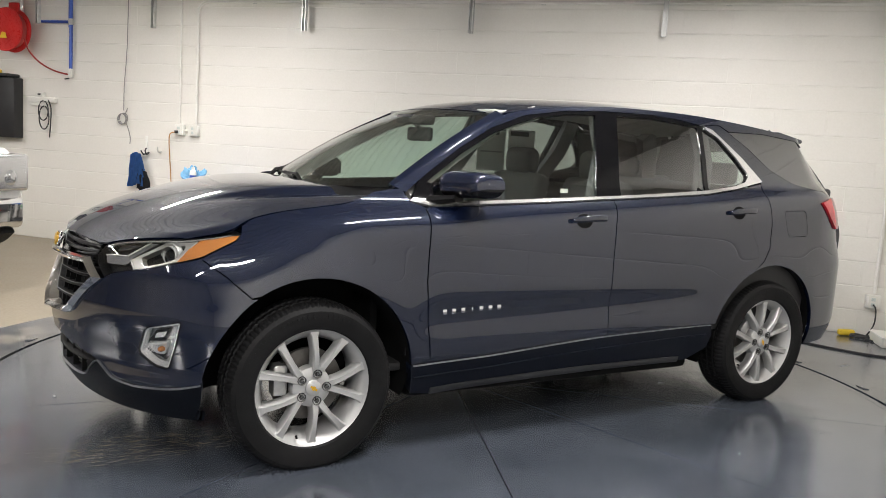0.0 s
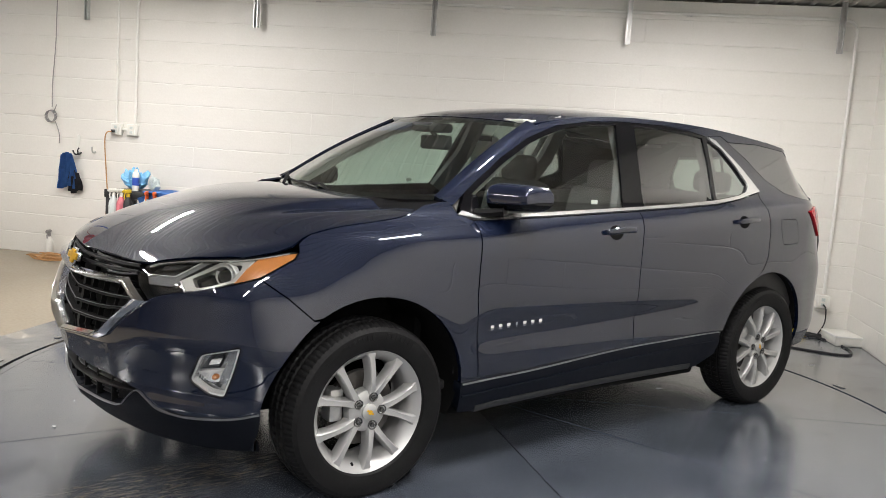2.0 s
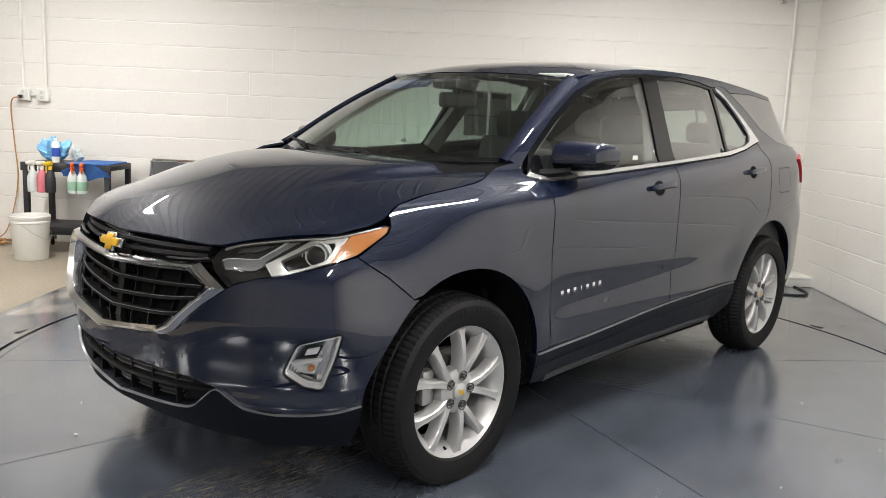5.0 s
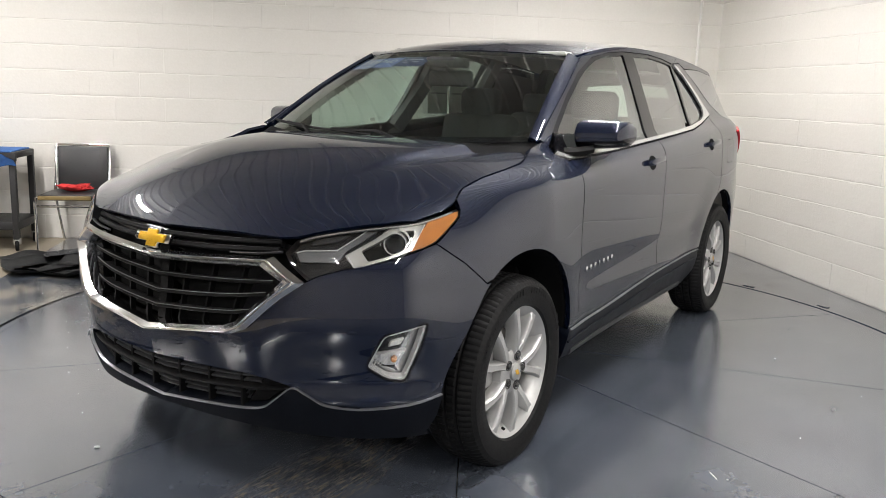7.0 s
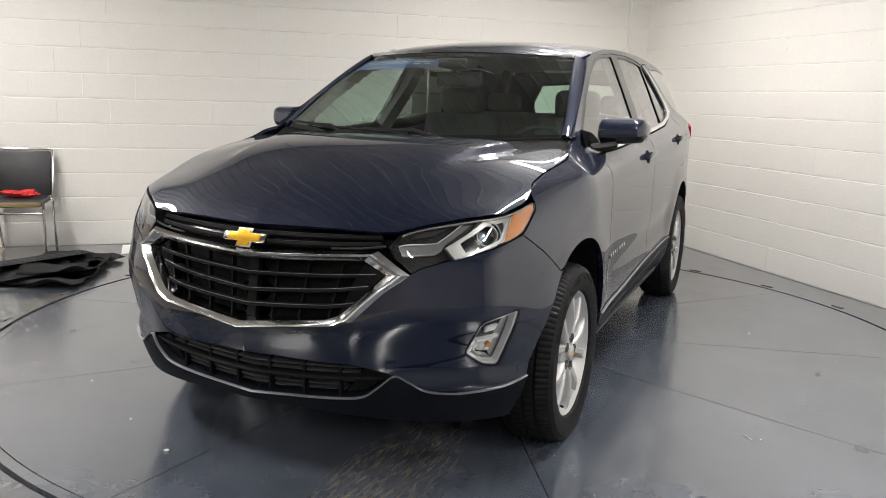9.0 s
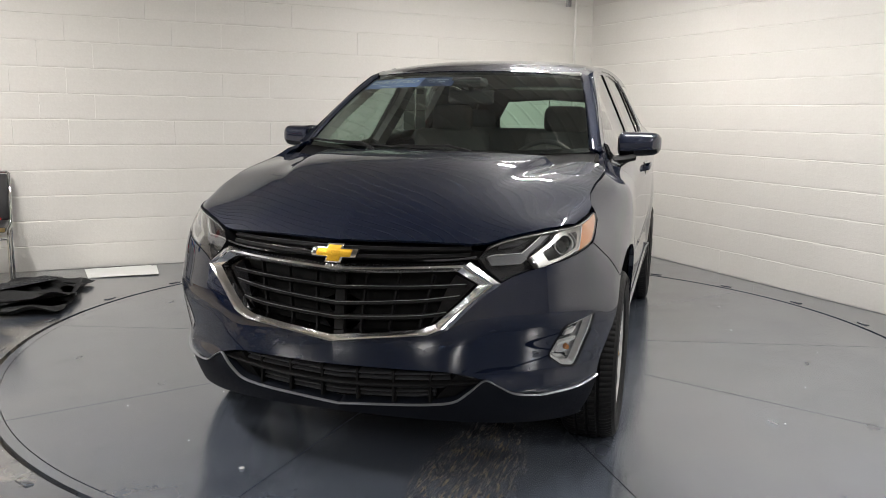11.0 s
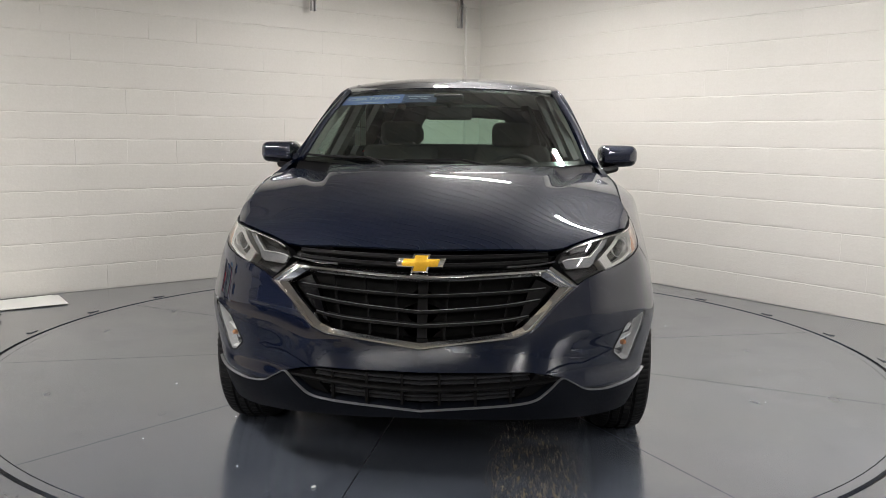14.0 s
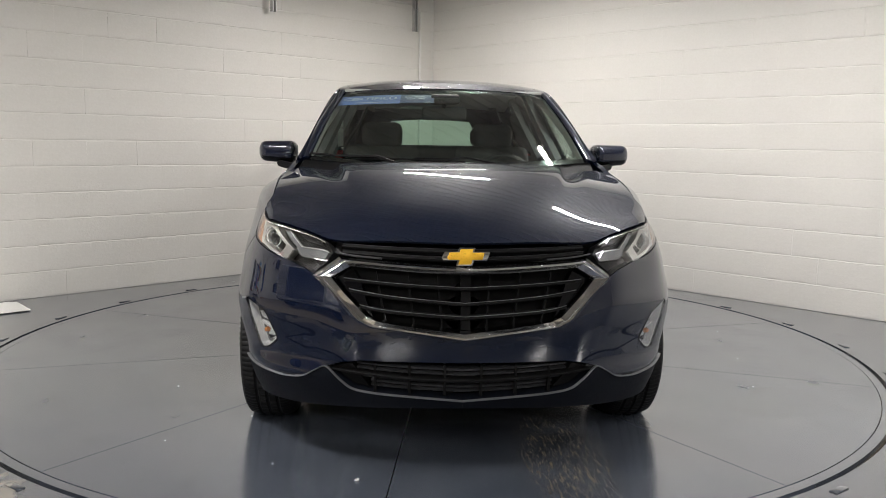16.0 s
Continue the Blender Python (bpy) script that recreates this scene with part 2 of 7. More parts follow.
BEZEL = simple("satin_bezel", (0.40, 0.395, 0.375), 0.34, 0.7, 0.03, 8, spread=0.02)
GUIDE = simple("frosted_light_guide", (0.13, 0.133, 0.138), 0.4, 0.3, 0.15, 40, spread=0.05)
BRIGHT = simple("bright_plated_plastic", (0.82, 0.82, 0.81), 0.25, 0.35, 0.05, 30, spread=0.05)
GOLD = simple("gold_emblem", (0.80, 0.46, 0.03), 0.33, 0.5, 0.1, 40)
PROJECTOR = glass("projector_glass", (0.80, 0.86, 0.92))


# ---- mesh helpers ----
def mesh_of(bm, name):
    me = bpy.data.meshes.new(name)
    bm.to_mesh(me)
    bm.free()
    return me


def shade(me, angle=40):
    me.polygons.foreach_set("use_smooth", [True] * len(me.polygons))
    me.set_sharp_from_angle(angle=radians(angle))
    return me


def part(name, bm, material, parent=None, label="", m=None, angle=40):
    me = bm if isinstance(bm, bpy.types.Mesh) else shade(mesh_of(bm, name), angle)
    me.materials.append(material)
    ob = new(name, me)
    ob.parent = parent
    if m is not None:
        ob.matrix_basis = m
    if label:
        ob["label"] = label
    return ob


def thing(name, label, category, m=None, group="", kind=""):
    ob = tagged(new(name), label, category, group, kind)
    if m is not None:
        ob.matrix_basis = m
    return ob


def merge(*bms):
    out = bmesh.new()
    for b in bms:
        me = mesh_of(b, "joined")
        out.from_mesh(me)
        bpy.data.meshes.remove(me)
    return out


def rbox(x, y, z, sx, sy, sz, r=0.006, seg=2, m=None):
    """A box about (x, y, z) with rounded edges."""
    bm = bmesh.new()
    bmesh.ops.create_cube(bm, size=1, matrix=Matrix.Translation((x, y, z)) @ Matrix.Diagonal((sx, sy, sz, 1)))
    if r:
        bmesh.ops.bevel(bm, geom=bm.edges[:], offset=min(r, 0.49 * min(sx, sy, sz)), segments=seg, profile=0.5, affect="EDGES")
    if m is not None:
        bm.transform(m)
    return bm


def lathe(profile, seg=32, closed=False, wobble=None):
    """Turns (radius, y) round the y axis."""
    bm = bmesh.new()
    rings = []
    for i in range(seg):
        a = 2 * math.pi * i / seg
        ring = []
        for k, (r, y) in enumerate(profile):
            if wobble:
                r += wobble(i, k)
            ring.append(bm.verts.new((r * math.cos(a), y, r * math.sin(a))))
        rings.append(ring)
    n = len(profile)
    for i in range(seg):
        p, q = rings[i], rings[(i + 1) % seg]
        for k in range(n if closed else n - 1):
            bm.faces.new((p[k], p[(k + 1) % n], q[(k + 1) % n], q[k]))
    bmesh.ops.remove_doubles(bm, verts=bm.verts[:], dist=1e-5)
    bmesh.ops.recalc_face_normals(bm, faces=bm.faces[:])
    return bm


def smooth_path(pts, n=6, closed=False):
    """Catmull-Rom through points."""
    pts = [Vector(p) for p in pts]
    out, k = [], len(pts)
    for i in range(k if closed else k - 1):
        p = [pts[(i + j) % k] if closed else pts[min(k - 1, max(0, i + j))] for j in (-1, 0, 1, 2)]
        for q in range(n):
            t = q / n
            out.append(0.5 * (2 * p[1] + (p[2] - p[0]) * t + (2 * p[0] - 5 * p[1] + 4 * p[2] - p[3]) * t * t + (3 * p[1] - p[0] - 3 * p[2] + p[3]) * t ** 3))
    if not closed:
        out.append(pts[-1])
    return out


def sweep(path, profile, ups=None, closed=False, cap=True):
    """Runs a closed profile of (side, up) along a path; ups: the up direction at each point."""
    bm = bmesh.new()
    path = [Vector(p) for p in path]
    n, rings = len(path), []
    for i, p in enumerate(path):
        a = path[(i - 1) % n] if closed or i else path[0]
        b = path[(i + 1) % n] if closed or i < n - 1 else path[-1]
        d = (b - a).normalized()
        up = Vector(ups[i]) if ups else (Vector((0, 0, 1)) if abs(d.z) < 0.9 else Vector((0, 1, 0)))
        side = d.cross(up).normalized()
        up = side.cross(d).normalized()
        rings.append([bm.verts.new(p + side * s + up * u) for s, u in profile])
    k = len(profile)
    for i in range(n if closed else n - 1):
        p, q = rings[i], rings[(i + 1) % n]
        for j in range(k):
            bm.faces.new((p[j], p[(j + 1) % k], q[(j + 1) % k], q[j]))
    if cap and not closed:
        bm.faces.new(rings[0][::-1])
        bm.faces.new(rings[-1])
    bmesh.ops.recalc_face_normals(bm, faces=bm.faces[:])
    return bm


def ring_profile(r, n=8):
    return [(r * math.cos(2 * math.pi * i / n), r * math.sin(2 * math.pi * i / n)) for i in range(n)]


def tube(pts, r, n=8, smooth_n=0):
    return sweep(smooth_path(pts, smooth_n) if smooth_n else pts, ring_profile(r, n))


def prism(pts, depth, bevel=0.0):
    """A flat outline of (x, z), extruded along y from 0 to depth."""
    bm = bmesh.new()
    f = bm.faces.new([bm.verts.new((x, 0, z)) for x, z in pts])
    r = bmesh.ops.extrude_face_region(bm, geom=[f])
    bmesh.ops.translate(bm, verts=[v for v in r["geom"] if isinstance(v, bmesh.types.BMVert)], vec=(0, depth, 0))
    bmesh.ops.recalc_face_normals(bm, faces=bm.faces[:])
    if bevel:
        bmesh.ops.bevel(bm, geom=bm.edges[:], offset=bevel, segments=2, profile=0.5, affect="EDGES")
    return bm


# ---- the room ----
def wall_blocks(name, length, height, place, label="", material=None):
    """A wall of painted concrete blocks: a thick backing, and each block slightly proud of its joints.
    place(u, z, out) gives the world point u metres along the wall, out metres in front of it."""
    backing = bmesh.new()
    c = [place(u, z, o) for u in (0, length) for z in (0, height) for o in (-0.2, -0.0004)]
    bmesh.ops.convex_hull(backing, input=[backing.verts.new(p) for p in c])
    wall = part(name, backing, material or WALL)
    tagged(wall, label, "wall", kind="structure")
    return wall


def block_mesh(w, h, seed, open_end):
    """One painted block: ragged bed joints above and below, its end joints mostly filled with paint."""
    r = random.Random(seed)
    n = 8
    d, ev = 0.0034, 0.0016 if open_end else 0.0
    bm = bmesh.new()
    rows = []
    for i in range(n + 1):
        x = w * i / n
        k = ev if i == 0 else (-ev if i == n else 0.0)
        lo, hi = 0.0042 + r.uniform(-0.0022, 0.0036), 0.0042 + r.uniform(-0.0022, 0.0036)
        rows.append([bm.verts.new(p) for p in ((x, 0, 0), (x + k, -d + r.uniform(0, 0.0008), lo), (x + k, -d, lo + 0.012), (x + k, -d, h - hi - 0.012), (x + k, -d + r.uniform(0, 0.0008), h - hi), (x, 0, h))])
    for p, q in zip(rows, rows[1:]):
        for k in range(5):
            bm.faces.new((p[k], q[k], q[k + 1], p[k + 1]))
    if open_end:
        for row in (rows[0], rows[-1]):
            a, b = bm.verts.new((row[0].co.x, 0, 0)), bm.verts.new((row[0].co.x, 0, h))
            bm.faces.new((a, row[1], row[2], row[3], row[4], b))
    bmesh.ops.recalc_face_normals(bm, faces=bm.faces[:])
    if sum(f.normal.y * f.calc_area() for f in bm.faces) > 0:
        bmesh.ops.reverse_faces(bm, faces=bm.faces[:])
    me = shade(mesh_of(bm, "block"), 25)
    me.materials.append(WALL)
    return me


BW, BH = 0.4064, 0.2032


def lay_blocks(wall, base, length, height, first, last):
    """Blocks in running bond on the face of a wall; those between first and last are single pieces, the rest one mesh."""
    wholes = [block_mesh(BW, BH, 40 + k, k == 0) for k in range(6)]
    half = block_mesh(BW / 2, BH, 60, False)
    rng = random.Random(7)
    rest = bmesh.new()
    made = 0
    for row in range(int(height / BH) + 1):
        h = min(BH, height - row * BH)
        u = 0.0
        if row % 2:
            pieces = [half]
        else:
            pieces = []
        while u < length - 0.05:
            me = pieces.pop() if pieces else rng.choice(wholes)
            w = BW / 2 if me is half else BW
            m = base @ Matrix.Translation((u, rng.uniform(-0.0003, 0.0003), row * BH)) @ pose(0, 0, 0, rng.uniform(-0.12, 0.12), 0, 0)
            if h < BH - 0.01:
                m = m @ Matrix.Diagonal((1, 1, h / BH, 1))
            if first <= u <= last and made < 300:
                ob = new("block", me)
                ob.parent = wall
                ob.matrix_basis = m
                made += 1
            else:
                n = len(rest.verts)
                rest.from_mesh(me)
                rest.verts.ensure_lookup_table()
                bmesh.ops.transform(rest, matrix=m, verts=rest.verts[n:])
            u += w
    if len(rest.verts):
        tagged(part("blockwork", rest, WALL, wall, angle=3), kind="stuff")
    else:
        rest.free()


wall_long = wall_blocks("wall_long", ROOM_B, CEILING, lambda u, z, o: room(o, u, z), label="long wall of white-painted concrete blocks")
wall_short = wall_blocks("wall_short", ROOM_A, CEILING, lambda u, z, o: room(u, o, z), label="end wall of white-painted concrete blocks")
# out of view: added to close the room and shape the car's reflections
wall_back = wall_blocks("wall_back", ROOM_B, CEILING, lambda u, z, o: room(ROOM_A - o, u, z), label="unseen closing wall, grey set for its reflections", material=UNSEEN_WALL)
wall_far = wall_blocks("wall_far", ROOM_A, CEILING, lambda u, z, o: room(u, ROOM_B - o, z), label="unseen closing wall, grey set for its reflections", material=UNSEEN_WALL)


def sheet(a0, a1, b0, b1, z0, z1):
    bm = bmesh.new()
    bmesh.ops.convex_hull(bm, input=[bm.verts.new(room(a, b, z)) for a in (a0, a1) for b in (b0, b1) for z in (z0, z1)])
    return bm


RING, RADIUS = (-0.13, 0.06), 2.545
PAINT_END = 5.85
pit = sheet(-0.2, ROOM_A + 0.2, -0.2, ROOM_B + 0.2, -0.25, -0.05)
tagged(part("floor_base", pit, CONCRETE), "concrete slab under the floor", "floor", kind="structure")


def floor_with_hole(b0, b1, hole_r):
    """Floor skin 5 cm thick with the round pit of the turntable cut out."""
    from_room = [room(0, b0), room(ROOM_A, b0), room(ROOM_A, b1), room(0, b1)]
    c = Vector((RING[0], RING[1], 0))
    bm = bmesh.new()
    n = 128
    inner = [c + hole_r * Vector((math.cos(2 * math.pi * i / n), math.sin(2 * math.pi * i / n), 0)) for i in range(n)]
    outer = []
    for p in inner:
        d = (p - c).normalized()
        best = 1e9
        for k in range(4):
            a, b = from_room[k], from_room[(k + 1) % 4]
            e = b - a
            den = d.x * e.y - d.y * e.x
            if abs(den) > 1e-9:
                w = a - c
                t = (w.x * e.y - w.y * e.x) / den
                if t > 0:
                    s = (w.x * d.y - w.y * d.x) / den
                    if -1e-6 <= s <= 1 + 1e-6:
                        best = min(best, t)
        outer.append(c + d * best)
    vi, vo = [bm.verts.new(p) for p in inner], [bm.verts.new(p) for p in outer]
    vl = [bm.verts.new(p + Vector((0, 0, -0.05))) for p in inner]
    for i in range(n):
        j = (i + 1) % n
        bm.faces.new((vi[i], vo[i], vo[j], vi[j]))
        bm.faces.new((vi[j], vl[j], vl[i], vi[i]))
    # the corners that the fan leaves out
    for q in from_room:
        k = min(range(n), key=lambda i: ((outer[i] - c).normalized() - (q - c).normalized()).length)
        for k2 in ((k + 1) % n, (k - 1) % n):
            t = (outer[k] - outer[k2])
            if abs(t.normalized().dot((q - outer[k]).normalized())) < 0.9999:
                bm.faces.new((vo[k], bm.verts.new(q), vo[k2]))
    bmesh.ops.recalc_face_normals(bm, faces=bm.faces[:])
    return bm


floor = part("floor", floor_with_hole(-0.2, PAINT_END, RADIUS + 0.018), WORN)
tagged(floor, "grey-painted concrete floor, worn along the turntable", "floor", kind="structure")
floor_bare = part("floor_bare", sheet(-0.2, ROOM_A + 0.2, PAINT_END, ROOM_B + 0.2, -0.05, 0.0), CONCRETE)
tagged(floor_bare, "bare tan concrete floor with a worn painted edge", "floor", kind="structure")

# turntable: ten plates with thin seams, a rim bar and hinge tabs round it
turntable = thing("turntable", "large round steel vehicle turntable painted grey, flush with the floor", "turntable", Matrix.Translation((RING[0], RING[1], 0)))
SEAMS = [32, 68, 105, 142.8, 174.5, 210.3, 248, 284, 320, 356, 392]
for a0, a1 in zip(SEAMS, SEAMS[1:]):
    bm = bmesh.new()
    r1 = RADIUS - 0.052
    g = 0.0022
    m = (a0 + a1) / 2
    rim = [Vector((r1 * math.cos(radians(a)), r1 * math.sin(radians(a)), 0)) for a in np.linspace(a0 + 0.05, a1 - 0.05, 14)]
    hub = Vector((0.01 * math.cos(radians(m)), 0.01 * math.sin(radians(m)), 0))
    top = [bm.verts.new(p) for p in [hub] + rim]
    low = [bm.verts.new(p + Vector((0, 0, -0.012))) for p in [hub] + rim]
    bm.faces.new(top)
    for i in range(len(top)):
        j = (i + 1) % len(top)
        bm.faces.new((top[i], low[i], low[j], top[j]))
    bmesh.ops.recalc_face_normals(bm, faces=bm.faces[:])
    part("plate", bm, DISC, turntable)
part("rim", sweep([(RADIUS * math.cos(2 * math.pi * i / 128) * 0.989, RADIUS * math.sin(2 * math.pi * i / 128) * 0.989, -0.004) for i in range(128)],
                             [(-0.020, -0.02), (0.022, -0.02), (0.022, 0.003), (-0.020, 0.003)], ups=[(0, 0, 1)] * 128, closed=True), DISC, turntable)
for i in range(26):
    a = 2 * math.pi * (i + 0.4) / 26
    r = RADIUS + 0.075
    part("hinge_tab", rbox(0, 0, 0, 0.030, 0.085, 0.006, 0.002), WORN, turntable, m=pose(r * math.cos(a), r * math.sin(a), 0.002, 0, 0, math.degrees(a)))


# ceiling of ribbed metal deck
def deck():
    bm = bmesh.new()
    pitch, n = 0.15, int(ROOM_B / 0.15)
    prev = None
    for i in range(n + 1):
        b = i * pitch
        for db, dz in ((0.0, 0.0), (0.022, 0.022), (0.128, 0.022), (0.149, 0.0)):
            row = [bm.verts.new(room(a, b + db, CEILING + dz)) for a in (-0.2, ROOM_A + 0.2)]
            if prev:
                bm.faces.new((prev[0], prev[1], row[1], row[0]))
            prev = row
    r = bmesh.ops.extrude_face_region(bm, geom=bm.faces[:])
    bmesh.ops.translate(bm, verts=[v for v in r["geom"] if isinstance(v, bmesh.types.BMVert)], vec=(0, 0, 0.03))
    bmesh.ops.recalc_face_normals(bm, faces=bm.faces[:])
    return bm


ceiling = part("ceiling", deck(), DECK, angle=20)
tagged(ceiling, "ribbed galvanised metal deck ceiling", "ceiling", kind="structure")

# linear lamps under the deck
TUBE = glow("lamp_tube", (1.0, 0.98, 0.955), 60.0)


def ceiling_lamp(a, b, turn, length=1.2, watts=40):
    m = room_pose(a, b, CEILING - 0.02, turn)
    lamp = thing("ceiling_lamp", "white linear batten lamp under the metal deck", "ceiling lamp", m, "lamps under the deck")
    part("batten", rbox(0, 0, -0.015, 0.10, length, 0.03, 0.006), WHITE, lamp)
    for x in (-0.022, 0.022):
        part("tube", lathe([(0.0, -length / 2 + 0.02), (0.013, -length / 2 + 0.02), (0.013, length / 2 - 0.02), (0.0, length / 2 - 0.02)], 10), TUBE, lamp, m=pose(x, 0, -0.045))
    data = bpy.data.lights.new("lamp_light", "AREA")
    data.shape, data.size, data.size_y, data.energy, data.color = "RECTANGLE", 0.055, length, watts, (1.0, 0.967, 0.945)
    ob = new("lamp_light", data)
    ob.parent = lamp
    ob.matrix_basis = pose(0, 0, -0.065)
    return lamp


for a, b, turn in LAMPS:
    ceiling_lamp(a, b, turn, watts=LAMP_WATTS)


# ---- body surface of the car: y is the half width, mirrored left and right ----
def spline(knots, soft=0.0):
    """A smooth curve through knots (a, b): monotone cubic b(a), held constant outside; soft evens out its curvature over that length."""
    xs = [k[0] for k in knots]
    ys = [k[1] for k in knots]
    d = [(ys[i + 1] - ys[i]) / (xs[i + 1] - xs[i]) for i in range(len(xs) - 1)]
    m = [d[0]] + [0.0 if d[i - 1] * d[i] <= 0 else 2 * d[i - 1] * d[i] / (d[i - 1] + d[i]) for i in range(1, len(d))] + [d[-1]]

    def f(x):
        if x <= xs[0]:
            return ys[0]
        if x >= xs[-1]:
            return ys[-1]
        i = 0
        while x > xs[i + 1]:
            i += 1
        h = xs[i + 1] - xs[i]
        t = (x - xs[i]) / h
        return (ys[i] * (1 + 2 * t) * (1 - t) ** 2 + m[i] * h * t * (1 - t) ** 2
                + ys[i + 1] * t * t * (3 - 2 * t) + m[i + 1] * h * t * t * (t - 1))
    if not soft:
        return f
    n = 1200
    grid = np.linspace(xs[0], xs[-1], n)
    table = evened(np.array([f(x) for x in grid]), soft / (grid[1] - grid[0]))
    return lambda x: float(np.interp(x, grid, table))


def evened(row, sigma):
    """Gaussian mean along a row whose ends keep their value and slope."""
    k = min(len(row) - 1, int(3.5 * sigma) + 1)
    w = np.exp(-0.5 * (np.arange(-k, k + 1) / sigma) ** 2)
    wide = np.concatenate([2 * row[0] - row[k:0:-1], row, 2 * row[-1] - row[-2:-k - 2:-1]])
    return np.convolve(wide, w / w.sum(), "valid")


def evened_sheet(f, x0, x1, y0, y1, step, sigma):
    """The height f(x, y) evened out in both directions, read back with cubic interpolation."""
    gx, gy = np.arange(x0, x1 + step, step), np.arange(y0, y1 + step, step)
    g = np.array([[f(x, y) for y in gy] for x in gx])
    g = np.array([evened(r, sigma / step) for r in g])
    g = np.array([evened(r, sigma / step) for r in g.T]).T

    def weights(t):
        return np.array([-t + 2 * t * t - t ** 3, 2 - 5 * t * t + 3 * t ** 3, t + 4 * t * t - 3 * t ** 3, t ** 3 - t * t]) * 0.5

    def read(x, y):
        u = min(len(gx) - 3.001, max(1.0, (x - x0) / step))
        v = min(len(gy) - 3.001, max(1.0, (y - y0) / step))
        i, j = int(u), int(v)
        return float(weights(u - i) @ g[i - 1:i + 3, j - 1:j + 3] @ weights(v - j))
    return read


def smooth(a, b, x):
    t = min(1.0, max(0.0, (x - a) / (b - a)))
    return t * t * (3 - 2 * t)


# plan of the body at mid height, as x and y over a running number s (0 front middle, 14 rear middle)
PLAN = [(-2.262, 0.0), (-2.235, 0.28), (-2.165, 0.52), (-2.035, 0.72), (-1.885, 0.85), (-1.63, 0.91), (-1.36, 0.914), (-0.9, 0.905),
        (0.0, 0.903), (0.9, 0.898), (1.36, 0.885), (1.8, 0.868), (2.1, 0.80), (2.265, 0.60), (2.32, 0.0)]
plan_x = spline([(i, p[0]) for i, p in enumerate(PLAN)], 0.35)


def _plan_y(s):
    """Catmull-Rom through the plan's y, so that the sides stay flat."""
    s = min(13.9999, max(0.0, s))
    i = int(s)
    t = s - i
    p = [PLAN[max(0, i - 1)][1] if i else -PLAN[1][1], PLAN[i][1], PLAN[i + 1][1], PLAN[i + 2][1] if i < 13 else -PLAN[13][1]]
    return 0.5 * (2 * p[1] + (p[2] - p[0]) * t + (2 * p[0] - 5 * p[1] + 4 * p[2] - p[3]) * t * t + (3 * p[1] - p[0] - 3 * p[2] + p[3]) * t ** 3)


_plan_s = np.linspace(0, 14, 1401)
_plan_table = evened(np.array([_plan_y(q) for q in _plan_s]), 28)
_plan_table[0] = 0.0


def plan_y(s):
    return float(np.interp(s, _plan_s, _plan_table))


inset_front = spline([(0.18, 0.11), (0.26, 0.07), (0.33, 0.046), (0.42, 0.024), (0.52, 0.006), (0.58, 0.0), (0.64, 0.005), (0.70, 0.018), (0.78, 0.030),
                      (0.86, 0.055), (0.92, 0.085), (0.97, 0.118), (1.02, 0.155), (1.08, 0.21)], 0.022)
inset_low = spline([(0.2, 0.10), (0.28, 0.062), (0.37, 0.032), (0.43, 0.020), (0.50, 0.014), (0.60, 0.007), (0.75, 0.0), (0.9, 0.0)], 0.025)
inset_high = spline([(-0.16, 0.0), (-0.11, 0.004), (-0.06, 0.018), (-0.03, 0.040), (0.0, 0.080), (0.03, 0.102), (0.08, 0.126), (0.30, 0.232),
                     (0.44, 0.306), (0.475, 0.338), (0.50, 0.385)], 0.012)
inset_rear = spline([(0.25, 0.06), (0.45, 0.0), (0.75, 0.0), (0.9, 0.03), (1.05, 0.06), (1.15, 0.10), (1.3, 0.24), (1.55, 0.52)])


def belt(x):
    return 1.135 + 0.055 * x


def flare(x, z):
    """The swelling round the wheel arches."""
    f = 0.0
    for wx in (-1.3625, 1.3625):
        r = math.hypot(x - wx, z - 0.345)
        f += 0.013 * math.exp(-((r - 0.45) / 0.13) ** 2)
    return f


def body(s, z):
    """A point of the body's side, (x, half width, z), from the running number s and the height."""
    x, y = plan_x(s), plan_y(s)
    dx, dy = plan_x(s + 0.02) - plan_x(s - 0.02), plan_y(s + 0.02) - plan_y(s - 0.02)
    if s < 0.021:
        dx, dy = 0.0, 1.0
    if s > 13.979:
        dx, dy = 0.0, -1.0
    n = math.hypot(dx, dy)
    nx, ny = -dy / n, dx / n
    wf = 1 - smooth(-1.75, -1.15, x)
    wr = smooth(1.75, 2.2, x)
    side = inset_low(z) + inset_high(z - belt(x)) + 0.03 * (1 - smooth(-1.0, -0.4, x)) * smooth(1.0, 1.12, z)
    # a hollow along the lower doors
    side += 0.012 * math.exp(-((z - 0.60 - 0.02 * x) / 0.07) ** 2) * smooth(-1.0, -0.7, x) * (1 - smooth(0.75, 1.0, x))
    d = side * (1 - wf) * (1 - wr) + inset_front(z) * wf + (inset_rear(z) * 0.9 + side * 0.1) * wr - flare(x, z) * smooth(-2.0, -1.7, x) * (1 - wr)
    # a hollow facet beside the fog lamp
    if x < -1.7:
        d += 0.020 * smooth(0.38, 0.60, y) * (1 - smooth(0.80, 0.93, y)) * smooth(0.36, 0.44, z) * (1 - smooth(0.50, 0.67, z))
    return x - d * nx, max(0.0, y - d * ny), z


def s_at_x(x, z, lo=2.0, hi=12.6):
    for _ in range(40):
        m = (lo + hi) / 2
        lo, hi = (m, hi) if body(m, z)[0] < x else (lo, m)
    return lo


